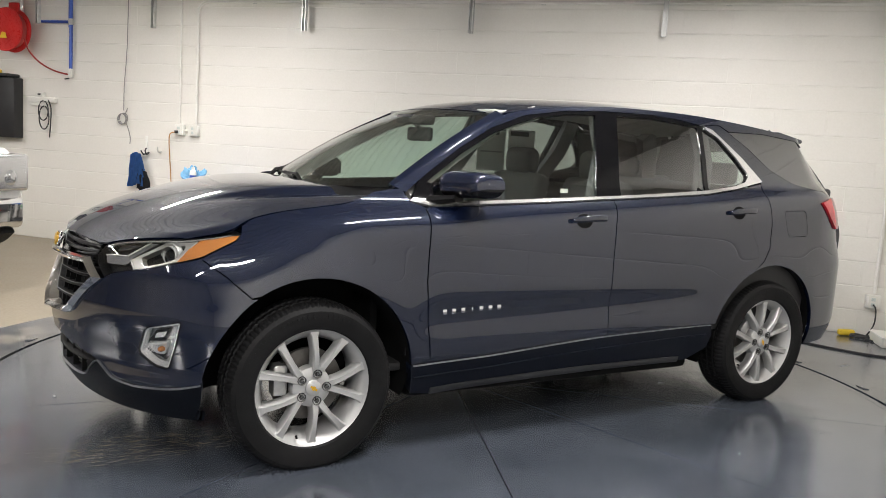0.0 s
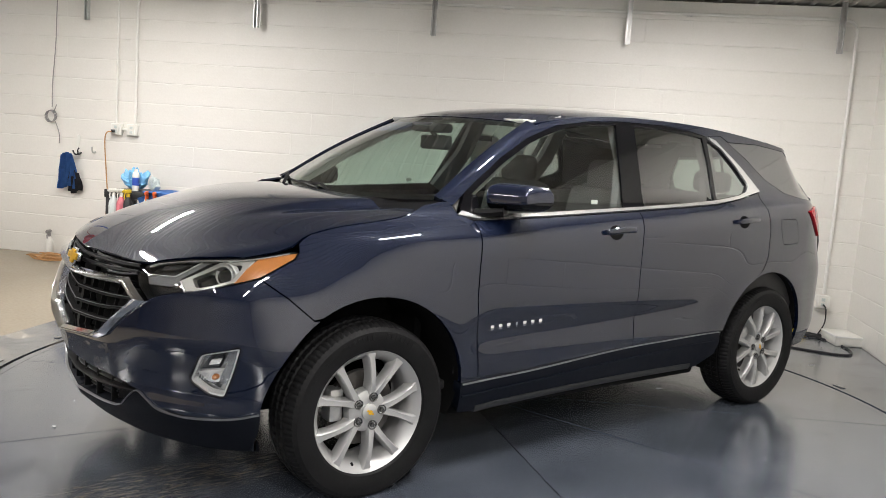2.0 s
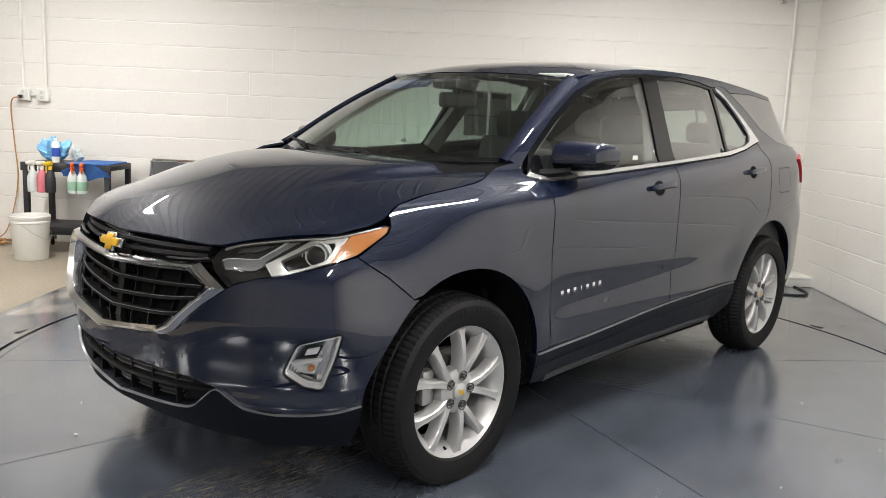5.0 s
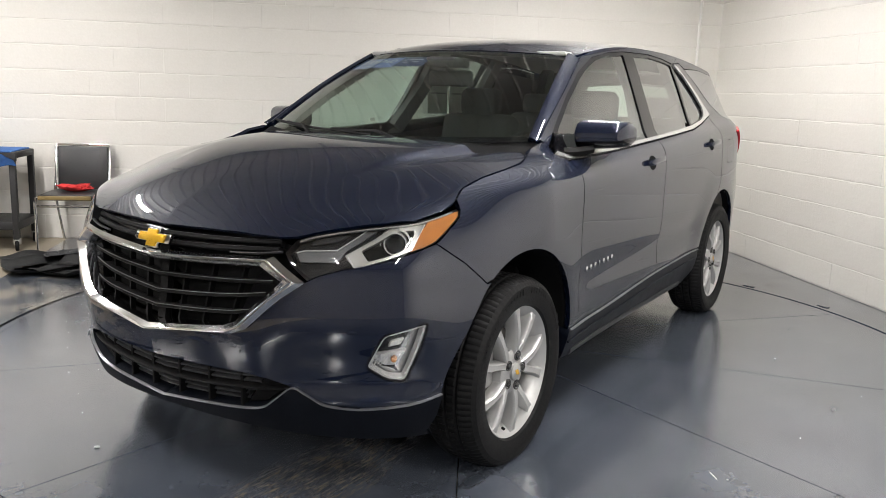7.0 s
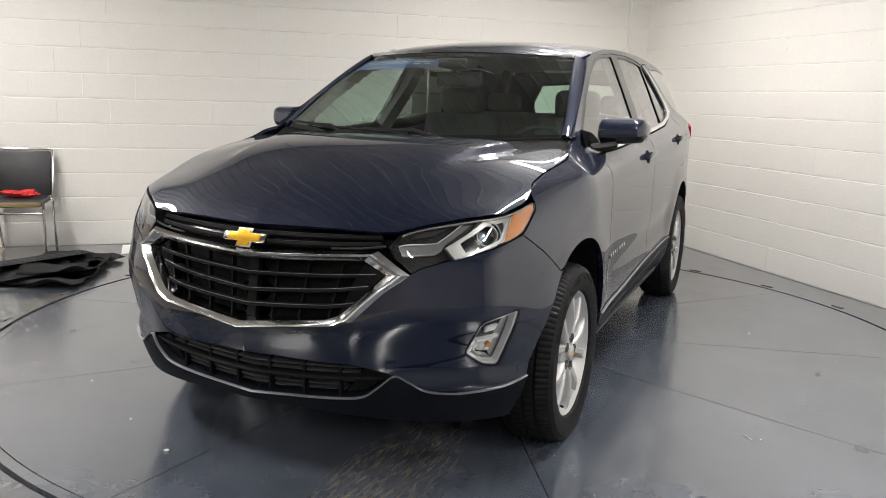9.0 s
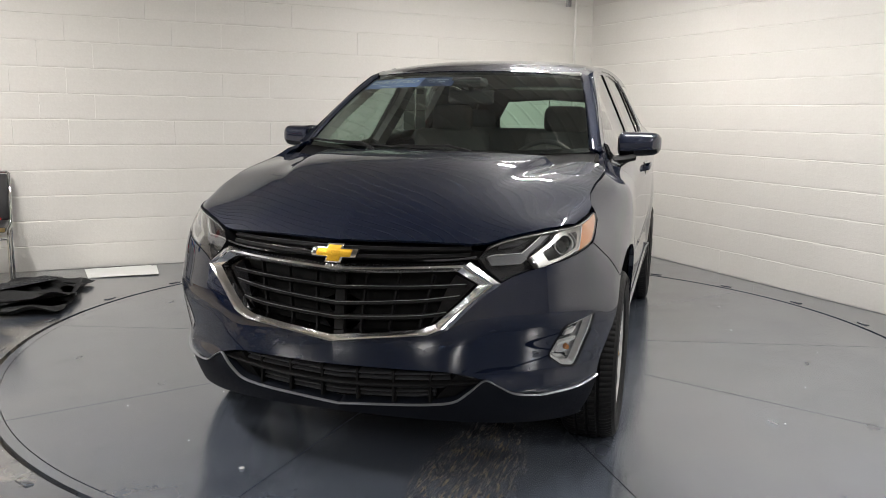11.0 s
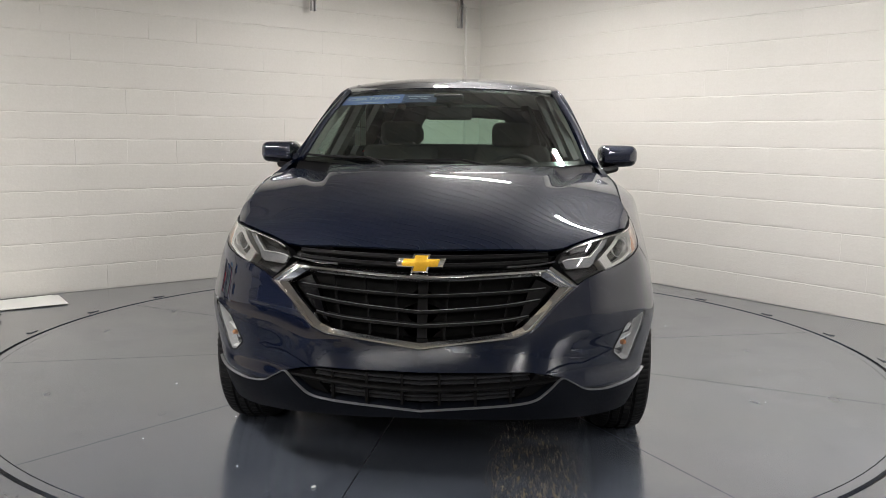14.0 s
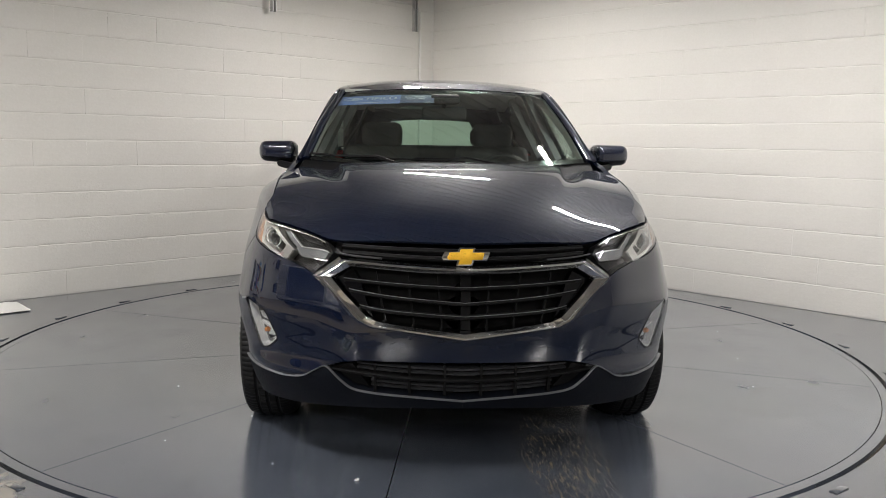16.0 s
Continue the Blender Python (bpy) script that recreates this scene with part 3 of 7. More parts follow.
def s_at_y(y, z, lo=0.0, hi=5.5):
    for _ in range(40):
        m = (lo + hi) / 2
        lo, hi = (m, hi) if body(m, z)[1] < y else (lo, m)
    return lo


hood_mid = spline([(-2.26, 0.84), (-2.215, 0.885), (-2.19, 0.915), (-2.15, 0.936), (-2.08, 0.968), (-2.0, 0.999), (-1.88, 1.040), (-1.76, 1.074), (-1.63, 1.100),
                   (-1.5, 1.115), (-1.36, 1.124), (-1.2, 1.128), (-1.0, 1.129)], 0.03)
hood_drop = spline([(-2.2, 0.0), (-1.95, 0.03), (-1.65, 0.071), (-1.3, 0.053), (-1.05, 0.012)], 0.10)
nose_back = spline([(0.0, 0.0), (0.2, 0.018), (0.46, 0.08), (0.575, 0.140), (0.69, 0.222), (0.765, 0.31), (0.82, 0.36)], 0.05)


def hood_rough(x, y):
    y = abs(y)
    return hood_mid(x - nose_back(y) * (1 - smooth(-1.95, -1.35, x))) - hood_drop(x) * (y / 0.76) ** 2.6


hood_even = evened_sheet(hood_rough, -2.32, -0.98, -0.86, 0.86, 0.01, 0.035)


def hood_z(x, y):
    """The hood's height, with a raised middle whose creases start at the cowl and die out halfway to the nose."""
    y = abs(y)
    edge = 0.395 + 0.175 * max(0.0, x + 1.92)
    scoop = 0.013 * smooth(-1.78, -1.35, x) * math.exp(-((y - edge - 0.050) / 0.045) ** 2)
    return hood_even(x, y) + 0.020 * smooth(-1.85, -1.30, x) * (1 - smooth(edge - 0.004, edge + 0.030, y)) - scoop


roof_mid = spline([(-0.62, 1.515), (-0.40, 1.560), (-0.2, 1.596), (0.1, 1.628), (0.45, 1.644), (0.8, 1.643), (1.2, 1.623), (1.6, 1.585), (1.95, 1.54)], 0.12)


def roof_z(x, y):
    return roof_mid(x) - (0.045 - 0.006 * x) * (abs(y) / 0.6) ** 2.4


def roof_edge(x):
    """Half width and height at which the roof meets the side of the body."""
    z = 1.56
    for _ in range(6):
        y = body(s_at_x(x, z), z)[1]
        z = roof_z(x, y)
    return y, z


# ---- panels on the body surface ----
_fine = [i * 0.02 for i in range(701)]
_len = [0.0]
for _a, _b in zip(_fine, _fine[1:]):
    _len.append(_len[-1] + math.hypot(plan_x(_b) - plan_x(_a), plan_y(_b) - plan_y(_a)))


def skin(u, z):
    """A point of the body from the length u along its plan and the height."""
    return Vector(body(float(np.interp(u, _len, _fine)), z))


def on_x(x, z):
    return (float(np.interp(s_at_x(x, z), _fine, _len)), z)


def on_y(y, z):
    return (float(np.interp(s_at_y(y, z), _fine, _len)), z)


def side(*pts):
    """Outline points of the side, given as x and z."""
    return [on_x(x, z) for x, z in pts]


def front(*pts):
    """Outline points of the nose, given as half width and z."""
    return [on_y(y, z) for y, z in pts]


def dense(loop, step):
    out = []
    for (a, b), (c, d) in zip(loop, loop[1:] + loop[:1]):
        n = max(1, int(math.hypot(c - a, d - b) / step + 0.5))
        out += [(a + (c - a) * i / n, b + (d - b) * i / n) for i in range(n)]
    return out


def rounded(loop, r, n=4):
    """Rounds the corners of a closed outline."""
    out = []
    for i, p in enumerate(loop):
        a, b = Vector(loop[i - 1]), Vector(loop[(i + 1) % len(loop)])
        p = Vector(p)
        k = min(r, 0.45 * (a - p).length, 0.45 * (b - p).length)
        s, e = p + (a - p).normalized() * k, p + (b - p).normalized() * k
        out += [tuple((1 - t) ** 2 * s + 2 * t * (1 - t) * p + t * t * e) for t in (j / n for j in range(n + 1))]
    return out


def inside(pts, loop):
    pts, loop = np.asarray(pts, float), np.asarray(loop, float)
    x, y = pts[:, 0][:, None], pts[:, 1][:, None]
    x0, y0 = loop.T
    x1, y1 = np.roll(loop, -1, 0).T
    hit = ((y0 > y) != (y1 > y)) & (x < (x1 - x0) * (y - y0) / np.where(y1 == y0, 1e-12, y1 - y0) + x0)
    return hit.sum(1) % 2 == 1


def edge_distance(pts, loop):
    pts, a = np.asarray(pts, float), np.asarray(loop, float)
    d = np.roll(a, -1, 0) - a
    w = pts[:, None] - a[None]
    t = np.clip((w * d).sum(-1) / np.maximum((d * d).sum(-1), 1e-12), 0, 1)
    return np.linalg.norm(w - t[..., None] * d, axis=-1).min(1)


def shrunk(loop, by):
    """Moves a closed outline inwards (counter-clockwise) by a small gap."""
    a = np.asarray(loop, float)
    t = np.roll(a, -1, 0) - np.roll(a, 1, 0)
    n = np.stack([-t[:, 1], t[:, 0]], 1)
    n /= np.maximum(np.linalg.norm(n, axis=1), 1e-9)[:, None]
    return [tuple(p) for p in a + n * by], n


def area(loop):
    a = np.asarray(loop)
    b = np.roll(a, -1, 0)
    return 0.5 * float((a[:, 0] * b[:, 1] - a[:, 1] * b[:, 0]).sum())


def patch(outline, f, step=0.03, holes=(), thick=0.014, gap=0.0, lift=0.0):
    """A curved panel: its outline (and holes) in the plane of u and v, laid on the surface f(u, v), with turned-in edges.
    Returns points, faces and normals for the half with y > 0."""
    loops = []
    for k, loop in enumerate([outline, *holes]):
        loop = dense(loop, step)
        if (area(loop) < 0) != (k > 0):
            loop = loop[::-1]
        edge, normals = shrunk(loop, gap if k == 0 else 0.0)
        # outlines that end on the car's middle line stay on it
        loops.append(([(u, 0.0) if q[1] == 0.0 else (u, v) for (u, v), q in zip(edge, loop)], normals))
    outer = np.asarray(loops[0][0])
    lo, hi = outer.min(0), outer.max(0)
    gx, gy = np.meshgrid(np.arange(lo[0], hi[0], step), np.arange(lo[1], hi[1], step * 0.87))
    gx = gx + (np.arange(gx.shape[0]) % 2)[:, None] * step * 0.5
    pts = np.stack([gx.ravel(), gy.ravel()], 1)
    if len(pts):
        keep = inside(pts, outer) & (edge_distance(pts, outer) > 0.5 * step)
        for h, _ in loops[1:]:
            keep &= ~inside(pts, h) & (edge_distance(pts, h) > 0.5 * step)
        pts = pts[keep]
    flat, edges = [], []
    for h, _ in loops:
        n0 = len(flat)
        flat += [tuple(p) for p in h]
        edges += [(n0 + i, n0 + (i + 1) % len(h)) for i in range(len(h))]
    flat += [tuple(p) for p in pts]
    vs, _, tris, *_ = mathutils_geometry.delaunay_2d_cdt([Vector(p) for p in flat], edges, [], 0, 1e-7)
    uv = np.array([tuple(v) for v in vs])
    cen = np.array([uv[list(t)].mean(0) for t in tris])
    ok = inside(cen, outer)
    for h, _ in loops[1:]:
        ok &= ~inside(cen, h)

    def surface(u, v):
        p, e = Vector(f(u, v)), 0.004
        du, dv = (Vector(f(u + e, v)) - Vector(f(u - e, v))), (Vector(f(u, v + e)) - Vector(f(u, v - e)))
        n = du.cross(dv).normalized()
        hint = p - Vector((0.5 * p.x, 0, 0.55))
        turned = n.dot(hint) < 0
        if turned:
            n = -n
        return p + n * lift, n, du.normalized(), dv.normalized(), turned

    verts, norms, flips = [], [], []
    for u, v in uv:
        p, n, _, _, turned = surface(u, v)
        verts.append(p)
        norms.append(n)
        flips.append(turned)
    faces = []
    for t, good in zip(tris, ok):
        if good:
            a, b, c = (verts[i] for i in t)
            faces.append(tuple(t) if (b - a).cross(c - a).dot(norms[t[0]]) > 0 else tuple(t[::-1]))
    if thick:
        for h, out in loops:
            base = len(verts)
            for (u, v), (ox, oy) in zip(h, out):
                p, n, du, dv, _ = surface(u, v)
                e = -(du * ox + dv * oy).normalized()
                verts += [p, p - n * thick]
                norms += [e, e]
            k = len(h)
            for i in range(k):
                a, b, c, d = base + 2 * i, base + 2 * i + 1, base + 2 * ((i + 1) % k) + 1, base + 2 * ((i + 1) % k)
                nf = (verts[b] - verts[a]).cross(verts[d] - verts[a])
                faces.append((a, b, c, d) if nf.dot(norms[a]) > 0 else (d, c, b, a))
    return [tuple(v) for v in verts], faces, [tuple(n) for n in norms]


def turned_over(data):
    v, f, n = data
    return [(x, -y, z) for x, y, z in v], [t[::-1] for t in f], [(x, -y, z) for x, y, z in n]


def joined(*datas):
    v, f, n = [], [], []
    for a, b, c in datas:
        k = len(v)
        v += a
        f += [tuple(i + k for i in t) for t in b]
        n += c
    return v, f, n


def laid(name, data, material, parent, label="", where=0):
    """Links a panel: where -1 for the car's left (y < 0), 1 for its right, 0 for both halves in one mesh."""
    if where == -1:
        data = turned_over(data)
    elif where == 0:
        data = joined(data, turned_over(data))
    me = bpy.data.meshes.new(name)
    me.from_pydata(data[0], [], data[1])
    me.polygons.foreach_set("use_smooth", [True] * len(me.polygons))
    me.normals_split_custom_set_from_vertices(data[2])
    me.update()
    return part(name, me, material, parent, label)


def both(name, data, material, parent, label=""):
    return [laid(name, data, material, parent, label, w) for w in (-1, 1)]


def skin_in(depth):
    """The body surface moved inwards."""
    def f(u, z):
        p, e = skin(u, z), 0.004
        n = (skin(u + e, z) - skin(u - e, z)).cross(skin(u, z + e) - skin(u, z - e)).normalized()
        if n.dot(p - Vector((0.5 * p.x, 0, 0.55))) < 0:
            n = -n
        return p - n * depth
    return f


def mirrored(bm):
    bm.transform(Matrix.Diagonal((1, -1, 1, 1)))
    bmesh.ops.reverse_faces(bm, faces=bm.faces[:])
    return bm


def along(points, f=None, lift=0.0, n=6):
    """A smooth path over the body through outline points, with the outward direction at each."""
    f = f or skin
    uv = [tuple(p)[:2] for p in smooth_path([(*p, 0) for p in points], n)]
    path, ups = [], []
    for u, v in uv:
        p, e = f(u, v), 0.004
        nn = (f(u + e, v) - f(u - e, v)).cross(f(u, v + e) - f(u, v - e)).normalized()
        if nn.dot(p - Vector((0.5 * p.x, 0, 0.55))) < 0:
            nn = -nn
        path.append(p + nn * lift)
        ups.append(nn)
    return path, ups


def strip(points, width, height, f=None, lift=0.0, n=6):
    """A low rounded moulding over the body."""
    path, ups = along(points, f, lift, n)
    w, h = width / 2, height
    return sweep(path, [(-w, -0.004), (w, -0.004), (w, h * 0.5), (w * 0.6, h), (-w * 0.6, h), (-w, h * 0.5)], ups)


# ---- the car ----
suv = thing("suv", "dark blue metallic five-door SUV parked on the turntable", "car")
ARCH_R = 0.442


def arch(cx, a0, a1, n=14, r=ARCH_R, cz=0.348):
    return [(cx + r * math.cos(radians(a)), cz + r * math.sin(radians(a))) for a in np.linspace(a0, a1, n)]


# lower side
fender_line = [(-1.648, 0.985), (-1.62, 1.004), (-1.595, 1.018), (-1.482, 1.046), (-1.344, 1.066), (-1.223, 1.083), (-1.165, 1.099), (-1.120, 1.117), (-1.085, 1.133)]
fender = side((-1.632, 0.716), (-1.72, 0.795), (-1.809, 0.862), (-1.74, 0.899), (-1.675, 0.930), (-1.655, 0.955), *fender_line,
              (-0.985, 1.150), (-0.945, 1.150), (-0.918, 1.100), (-0.862, 1.078), (-0.872, 0.9), (-0.873, 0.762), (-0.853, 0.58), (-0.826, 0.403), (-0.925, 0.395), *arch(-1.3625, 7, 122, 20))
door_bottom = [(-0.826, 0.403), (-0.56, 0.409), (-0.08, 0.444), (0.182, 0.458)]
front_door = side((-0.862, 1.076), (-0.836, 1.079), (-0.436, 1.097), (0.184, 1.131), (0.174, 1.08), (0.166, 1.01), (0.166, 0.815), (0.172, 0.65), (0.182, 0.458),
                  (-0.08, 0.444), (-0.56, 0.409), (-0.826, 0.403), (-0.853, 0.58), (-0.873, 0.762), (-0.872, 0.9))
rear_door = side((0.184, 1.131), (0.5, 1.150), (0.846, 1.172), (1.086, 1.203), (1.318, 1.246), (1.300, 1.19), (1.303, 1.13), (1.321, 1.015), (1.315, 0.889), (1.27, 0.815),
                 (1.196, 0.757), *arch(1.3625, 117, 163, 8), (0.90, 0.478), (0.469, 0.466), (0.182, 0.458), (0.172, 0.65), (0.166, 0.815), (0.166, 1.01), (0.174, 1.08))
fuel = rounded(side((1.42, 1.10), (1.615, 1.105), (1.66, 0.955), (1.475, 0.95)), 0.03)
quarter = side((1.318, 1.246), (1.206, 1.379), (1.034, 1.519), (0.985, 1.548), (1.10, 1.556), (1.151, 1.529), (1.282, 1.448), (1.426, 1.328), (1.594, 1.254), (1.78, 1.222))
quarter += [on_x(1.90, 1.215), on_x(1.99, 1.18)]
REAR_U = float(np.interp(12.45, _fine, _len))
tail_lamp = [on_x(1.77, 1.152), on_x(1.90, 1.176), (REAR_U, 1.172), (REAR_U, 1.03), on_x(2.06, 0.985), on_x(1.98, 0.99), on_x(1.87, 1.065)]
quarter += [(REAR_U, 1.180), (REAR_U, 0.33)] + [on_x(2.08, 0.29)] + side(*[p for p in arch(1.3625, -8, 115, 24)][0:1], *arch(1.3625, -4, 117, 22), (1.27, 0.815), (1.315, 0.889), (1.321, 1.015), (1.303, 1.13), (1.300, 1.19))
for where in (-1, 1):
    laid("fender", patch(fender, skin, 0.016, gap=0.003, thick=0.02), PAINT, suv, "", where)
DOORS = {}
door_data = patch(front_door, skin, 0.022, gap=0.003, thick=0.02)
rear_data = patch(rear_door, skin, 0.022, gap=0.003, thick=0.02)
quarter_data = patch(quarter, skin, 0.024, holes=[fuel, rounded(tail_lamp, 0.02)], gap=0.003, thick=0.02)
for where in (-1, 1):
    DOORS["front", where] = laid("front_door", door_data, PAINT, suv, "", where)
    DOORS["rear", where] = laid("rear_door", rear_data, PAINT, suv, "", where)
    laid("quarter_panel", quarter_data, PAINT, suv, "", where)
    laid("fuel_flap", patch(fuel, skin, 0.03, gap=0.0025), PAINT, suv, "", where)
    lamp = laid("tail_lamp", patch(rounded(tail_lamp, 0.02), skin, 0.02, gap=0.002, thick=0.03, lift=0.012), RED_LENS, suv, "red tail lamp lens", where)

# black sill trim and its bright lines
cladding = side((-0.925, 0.393), (-0.826, 0.400), (-0.56, 0.406), (-0.08, 0.441), (0.182, 0.455), (0.469, 0.463), (0.90, 0.475), (0.915, 0.42), (0.90, 0.35), (0.78, 0.283), (0.4, 0.282), (-0.031, 0.280),
                (-0.522, 0.263), (-0.80, 0.250), (-0.90, 0.262))
clad_data = patch(cladding, skin, 0.035, thick=0.05, lift=0.007)
for where in (-1, 1):
    sill = laid("sill_trim", clad_data, SILL, suv, "dark glossy sill trim", where)
    # the lower strip's paler slate stands in for the floor's reflection
    for pts, w, mat, nm in ((((-0.915, 0.396), (-0.56, 0.407), (-0.08, 0.442), (0.182, 0.457), (0.469, 0.465), (0.895, 0.476)), 0.0045, SATIN, "trim_line"),
                            (((-0.80, 0.262), (-0.522, 0.276), (-0.031, 0.291), (0.4, 0.294), (0.72, 0.292)), 0.034, INTAKE, "sill_reflection_strip"),
                            (((-0.905, 0.34), (-0.55, 0.352), (-0.07, 0.385), (0.48, 0.411), (0.87, 0.425)), 0.008, SILL, "sill_ridge")):
        bm = strip(side(*pts), w, 0.006, lift=0.008)
        part(nm, bm if where > 0 else mirrored(bm), mat, sill, "satin silver line" if mat is SATIN else "")

# window frames, glass and bright mouldings
rail_low = [(-0.93, 1.135), (-0.86, 1.186), (-0.798, 1.229), (-0.622, 1.345), (-0.438, 1.444), (-0.228, 1.517), (0.023, 1.556), (0.245, 1.573), (0.593, 1.579), (0.80, 1.567), (0.955, 1.545), (0.985, 1.548)]
glass_front = side((-0.878, 1.110), (-0.835, 1.172), (-0.775, 1.214), (-0.612, 1.322), (-0.432, 1.420), (-0.29, 1.474), (-0.16, 1.513), (0.018, 1.541), (0.214, 1.553), (0.172, 1.40), (0.135, 1.26), (0.100, 1.145), (-0.2, 1.129), (-0.548, 1.110), (-0.78, 1.100))
glass_rear = side((0.354, 1.556), (0.586, 1.561), (0.80, 1.548), (0.922, 1.533), (0.905, 1.40), (0.858, 1.196), (0.55, 1.172), (0.254, 1.153), (0.28, 1.26), (0.315, 1.40))
glass_corner = rounded(side((0.958, 1.526), (1.062, 1.474), (1.158, 1.373), (1.222, 1.285), (1.185, 1.248), (1.095, 1.228), (0.884, 1.200), (0.925, 1.36)), 0.02)
frame_line = side((-0.905, 1.112), *rail_low[1:], (1.034, 1.515), (1.206, 1.377), (1.30, 1.255), (1.086, 1.206), (0.846, 1.176), (0.184, 1.135), (-0.436, 1.101), (-0.836, 1.084))
frame_data = patch(frame_line, skin, 0.03, holes=[glass_front, glass_rear, glass_corner], thick=0.02, lift=-0.004)
chrome_belt = side((-0.923, 1.096), (-0.836, 1.081), (-0.436, 1.099), (0.19, 1.134), (0.50, 1.152), (0.846, 1.174), (1.086, 1.205), (1.332, 1.252), (1.206, 1.383), (1.034, 1.523), (0.975, 1.540), (0.982, 1.522),
                   (1.062, 1.480), (1.158, 1.381), (1.219, 1.297), (1.218, 1.275), (1.185, 1.246), (1.095, 1.222), (0.86, 1.192), (0.55, 1.169), (0.25, 1.150), (-0.2, 1.126), (-0.548, 1.107), (-0.84, 1.096), (-0.895, 1.112))
chrome_data = patch(chrome_belt, skin, 0.02, thick=0.012, lift=0.006)
for where in (-1, 1):
    fr = laid("window_frame", frame_data, GLOSS_BLACK, suv, "gloss black window frame", where)
    laid("belt_moulding", chrome_data, BELT, suv, "bright chrome window moulding", where)
    for nm, outline, mat, lab in (("side_window", glass_front, GLASS_SIDE, "lightly tinted side window"), ("rear_side_window", glass_rear, GLASS_DARK, "dark privacy glass"), ("corner_window", glass_corner, GLASS_DARK, "dark privacy glass")):
        g = laid(nm, patch(outline, skin, 0.04, thick=0.0, lift=-0.010), mat, suv, lab, where)
        g.visible_shadow = False

# roof rails and pillars in body colour
rail_top = []
for i in range(17):
    x = -0.985 + (1.10 + 0.985) * i / 16
    if x < -0.36:
        z = 1.160 + (1.508 - 1.160) * ((x + 0.985) / 0.625)
    else:
        z = roof_edge(x)[1] if x > -0.18 else 1.508 + (roof_edge(-0.18)[1] - 1.508) * smooth(-0.40, -0.16, x)
    rail_top.append((x, z))
rail_data = patch(side(*rail_low, *rail_top[::-1]), skin, 0.022, thick=0.02)
both("roof_rail", rail_data, PAINT, suv)
rear_rail = [(0.990, 1.5495), (1.10, 1.558), (1.155, 1.531), (1.166, 1.525), (1.45, 1.529), (1.74, 1.504), (1.82, 1.470)] + [(x, roof_edge(x)[1] - 0.001) for x in (1.84, 1.74, 1.6, 1.45, 1.3, 1.2, 1.104)]
both("rear_rail", patch(side(*rear_rail), skin, 0.022, thick=0.015), PAINT, suv)


# roof, hood
def roof_f(x, y):
    """The roof, its front edge drawn down onto the windscreen."""
    w = min(1.0, abs(y) / 0.59)
    e = max(0.0, x - (-0.462 + 0.12 * w * w))
    return Vector((x, y, roof_z(x, y) + (1.536 - 0.020 * w * w - roof_z(-0.462 + 0.12 * w * w, y)) * math.exp(-(e / 0.10) ** 1.4)))


hood_edge_lamp = [on_y(0.50, 0.872), on_y(0.55, 0.893), on_y(0.629, 0.910), on_y(0.705, 0.922), on_x(-1.85, 0.930), on_x(-1.74, 0.944), on_x(-1.672, 0.956)]
lip = [skin(*q) for q in front((0.0, 0.873), (0.12, 0.875), (0.25, 0.877), (0.36, 0.875), (0.45, 0.870)) + hood_edge_lamp[:6]]
lip_x = spline([(q.y, q.x) for q in lip], 0.035)
lip_z = spline([(q.y, q.z + 0.004) for q in lip], 0.045)


def hood_f(x, y):
    """The hood, with its front edge drawn down onto the lip and the lamps."""
    a = min(abs(y), lip[-1].y)
    e = max(0.0, x - lip_x(a))
    z = hood_z(x, y) + (lip_z(a) - hood_z(lip_x(a), a)) * math.exp(-(e / 0.15) ** 1.6)
    return Vector((x, y, z))


def screen_top(w):
    return Vector((-0.475 + 0.12 * w * w, 0.590 * w, 1.531 - 0.020 * w * w))


def screen_base(w):
    return Vector((-1.205 + 0.235 * abs(w) ** 2.2, 0.725 * w, 1.128 + 0.022 * w * w))


roof_out = [(-0.462, 0.0), (-0.44, 0.25), (-0.40, 0.44), (-0.352, 0.585)] + [(x, roof_edge(x)[0]) for x in np.linspace(-0.18, 1.80, 16)] + [(1.86, 0.52), (1.90, 0.25), (1.91, 0.0)]
laid("roof", patch(roof_out, roof_f, 0.026, thick=0.010), PAINT, suv)
hood_out = [(q.x + 0.002, q.y - 0.002 if q.y > 1e-4 else 0.0) for q in lip] + [(-1.675, 0.792), (-1.62, 0.777), (-1.595, 0.774), (-1.482, 0.778), (-1.344, 0.787),
            (-1.223, 0.789), (-1.165, 0.778), (-1.125, 0.757), (-1.090, 0.722), (-1.12, 0.66), (-1.185, 0.5), (-1.225, 0.25), (-1.235, 0.0)]
hood = laid("hood", patch(hood_out, hood_f, 0.013, gap=0.0025, thick=0.010), PAINT, suv)


def screen(v, w, out=0.0):
    b, t = screen_base(w), screen_top(w)
    p = b.lerp(t, v)
    n = Vector((-0.45, 0.25 * w, 0.85)).normalized()
    return p + n * (0.028 * math.sin(math.pi * min(1, max(0, v))) * (1 - 0.4 * w * w) + out)


def screen_grid(v0, v1, w0, w1, nv, nw, out=0.0):
    bm = bmesh.new()
    g = [[bm.verts.new(screen(v0 + (v1 - v0) * i / nv, w0 + (w1 - w0) * j / nw, out)) for j in range(nw + 1)] for i in range(nv + 1)]
    for i in range(nv):
        for j in range(nw):
            bm.faces.new((g[i][j], g[i][j + 1], g[i + 1][j + 1], g[i + 1][j]))
    bmesh.ops.recalc_face_normals(bm, faces=bm.faces[:])
    return bm


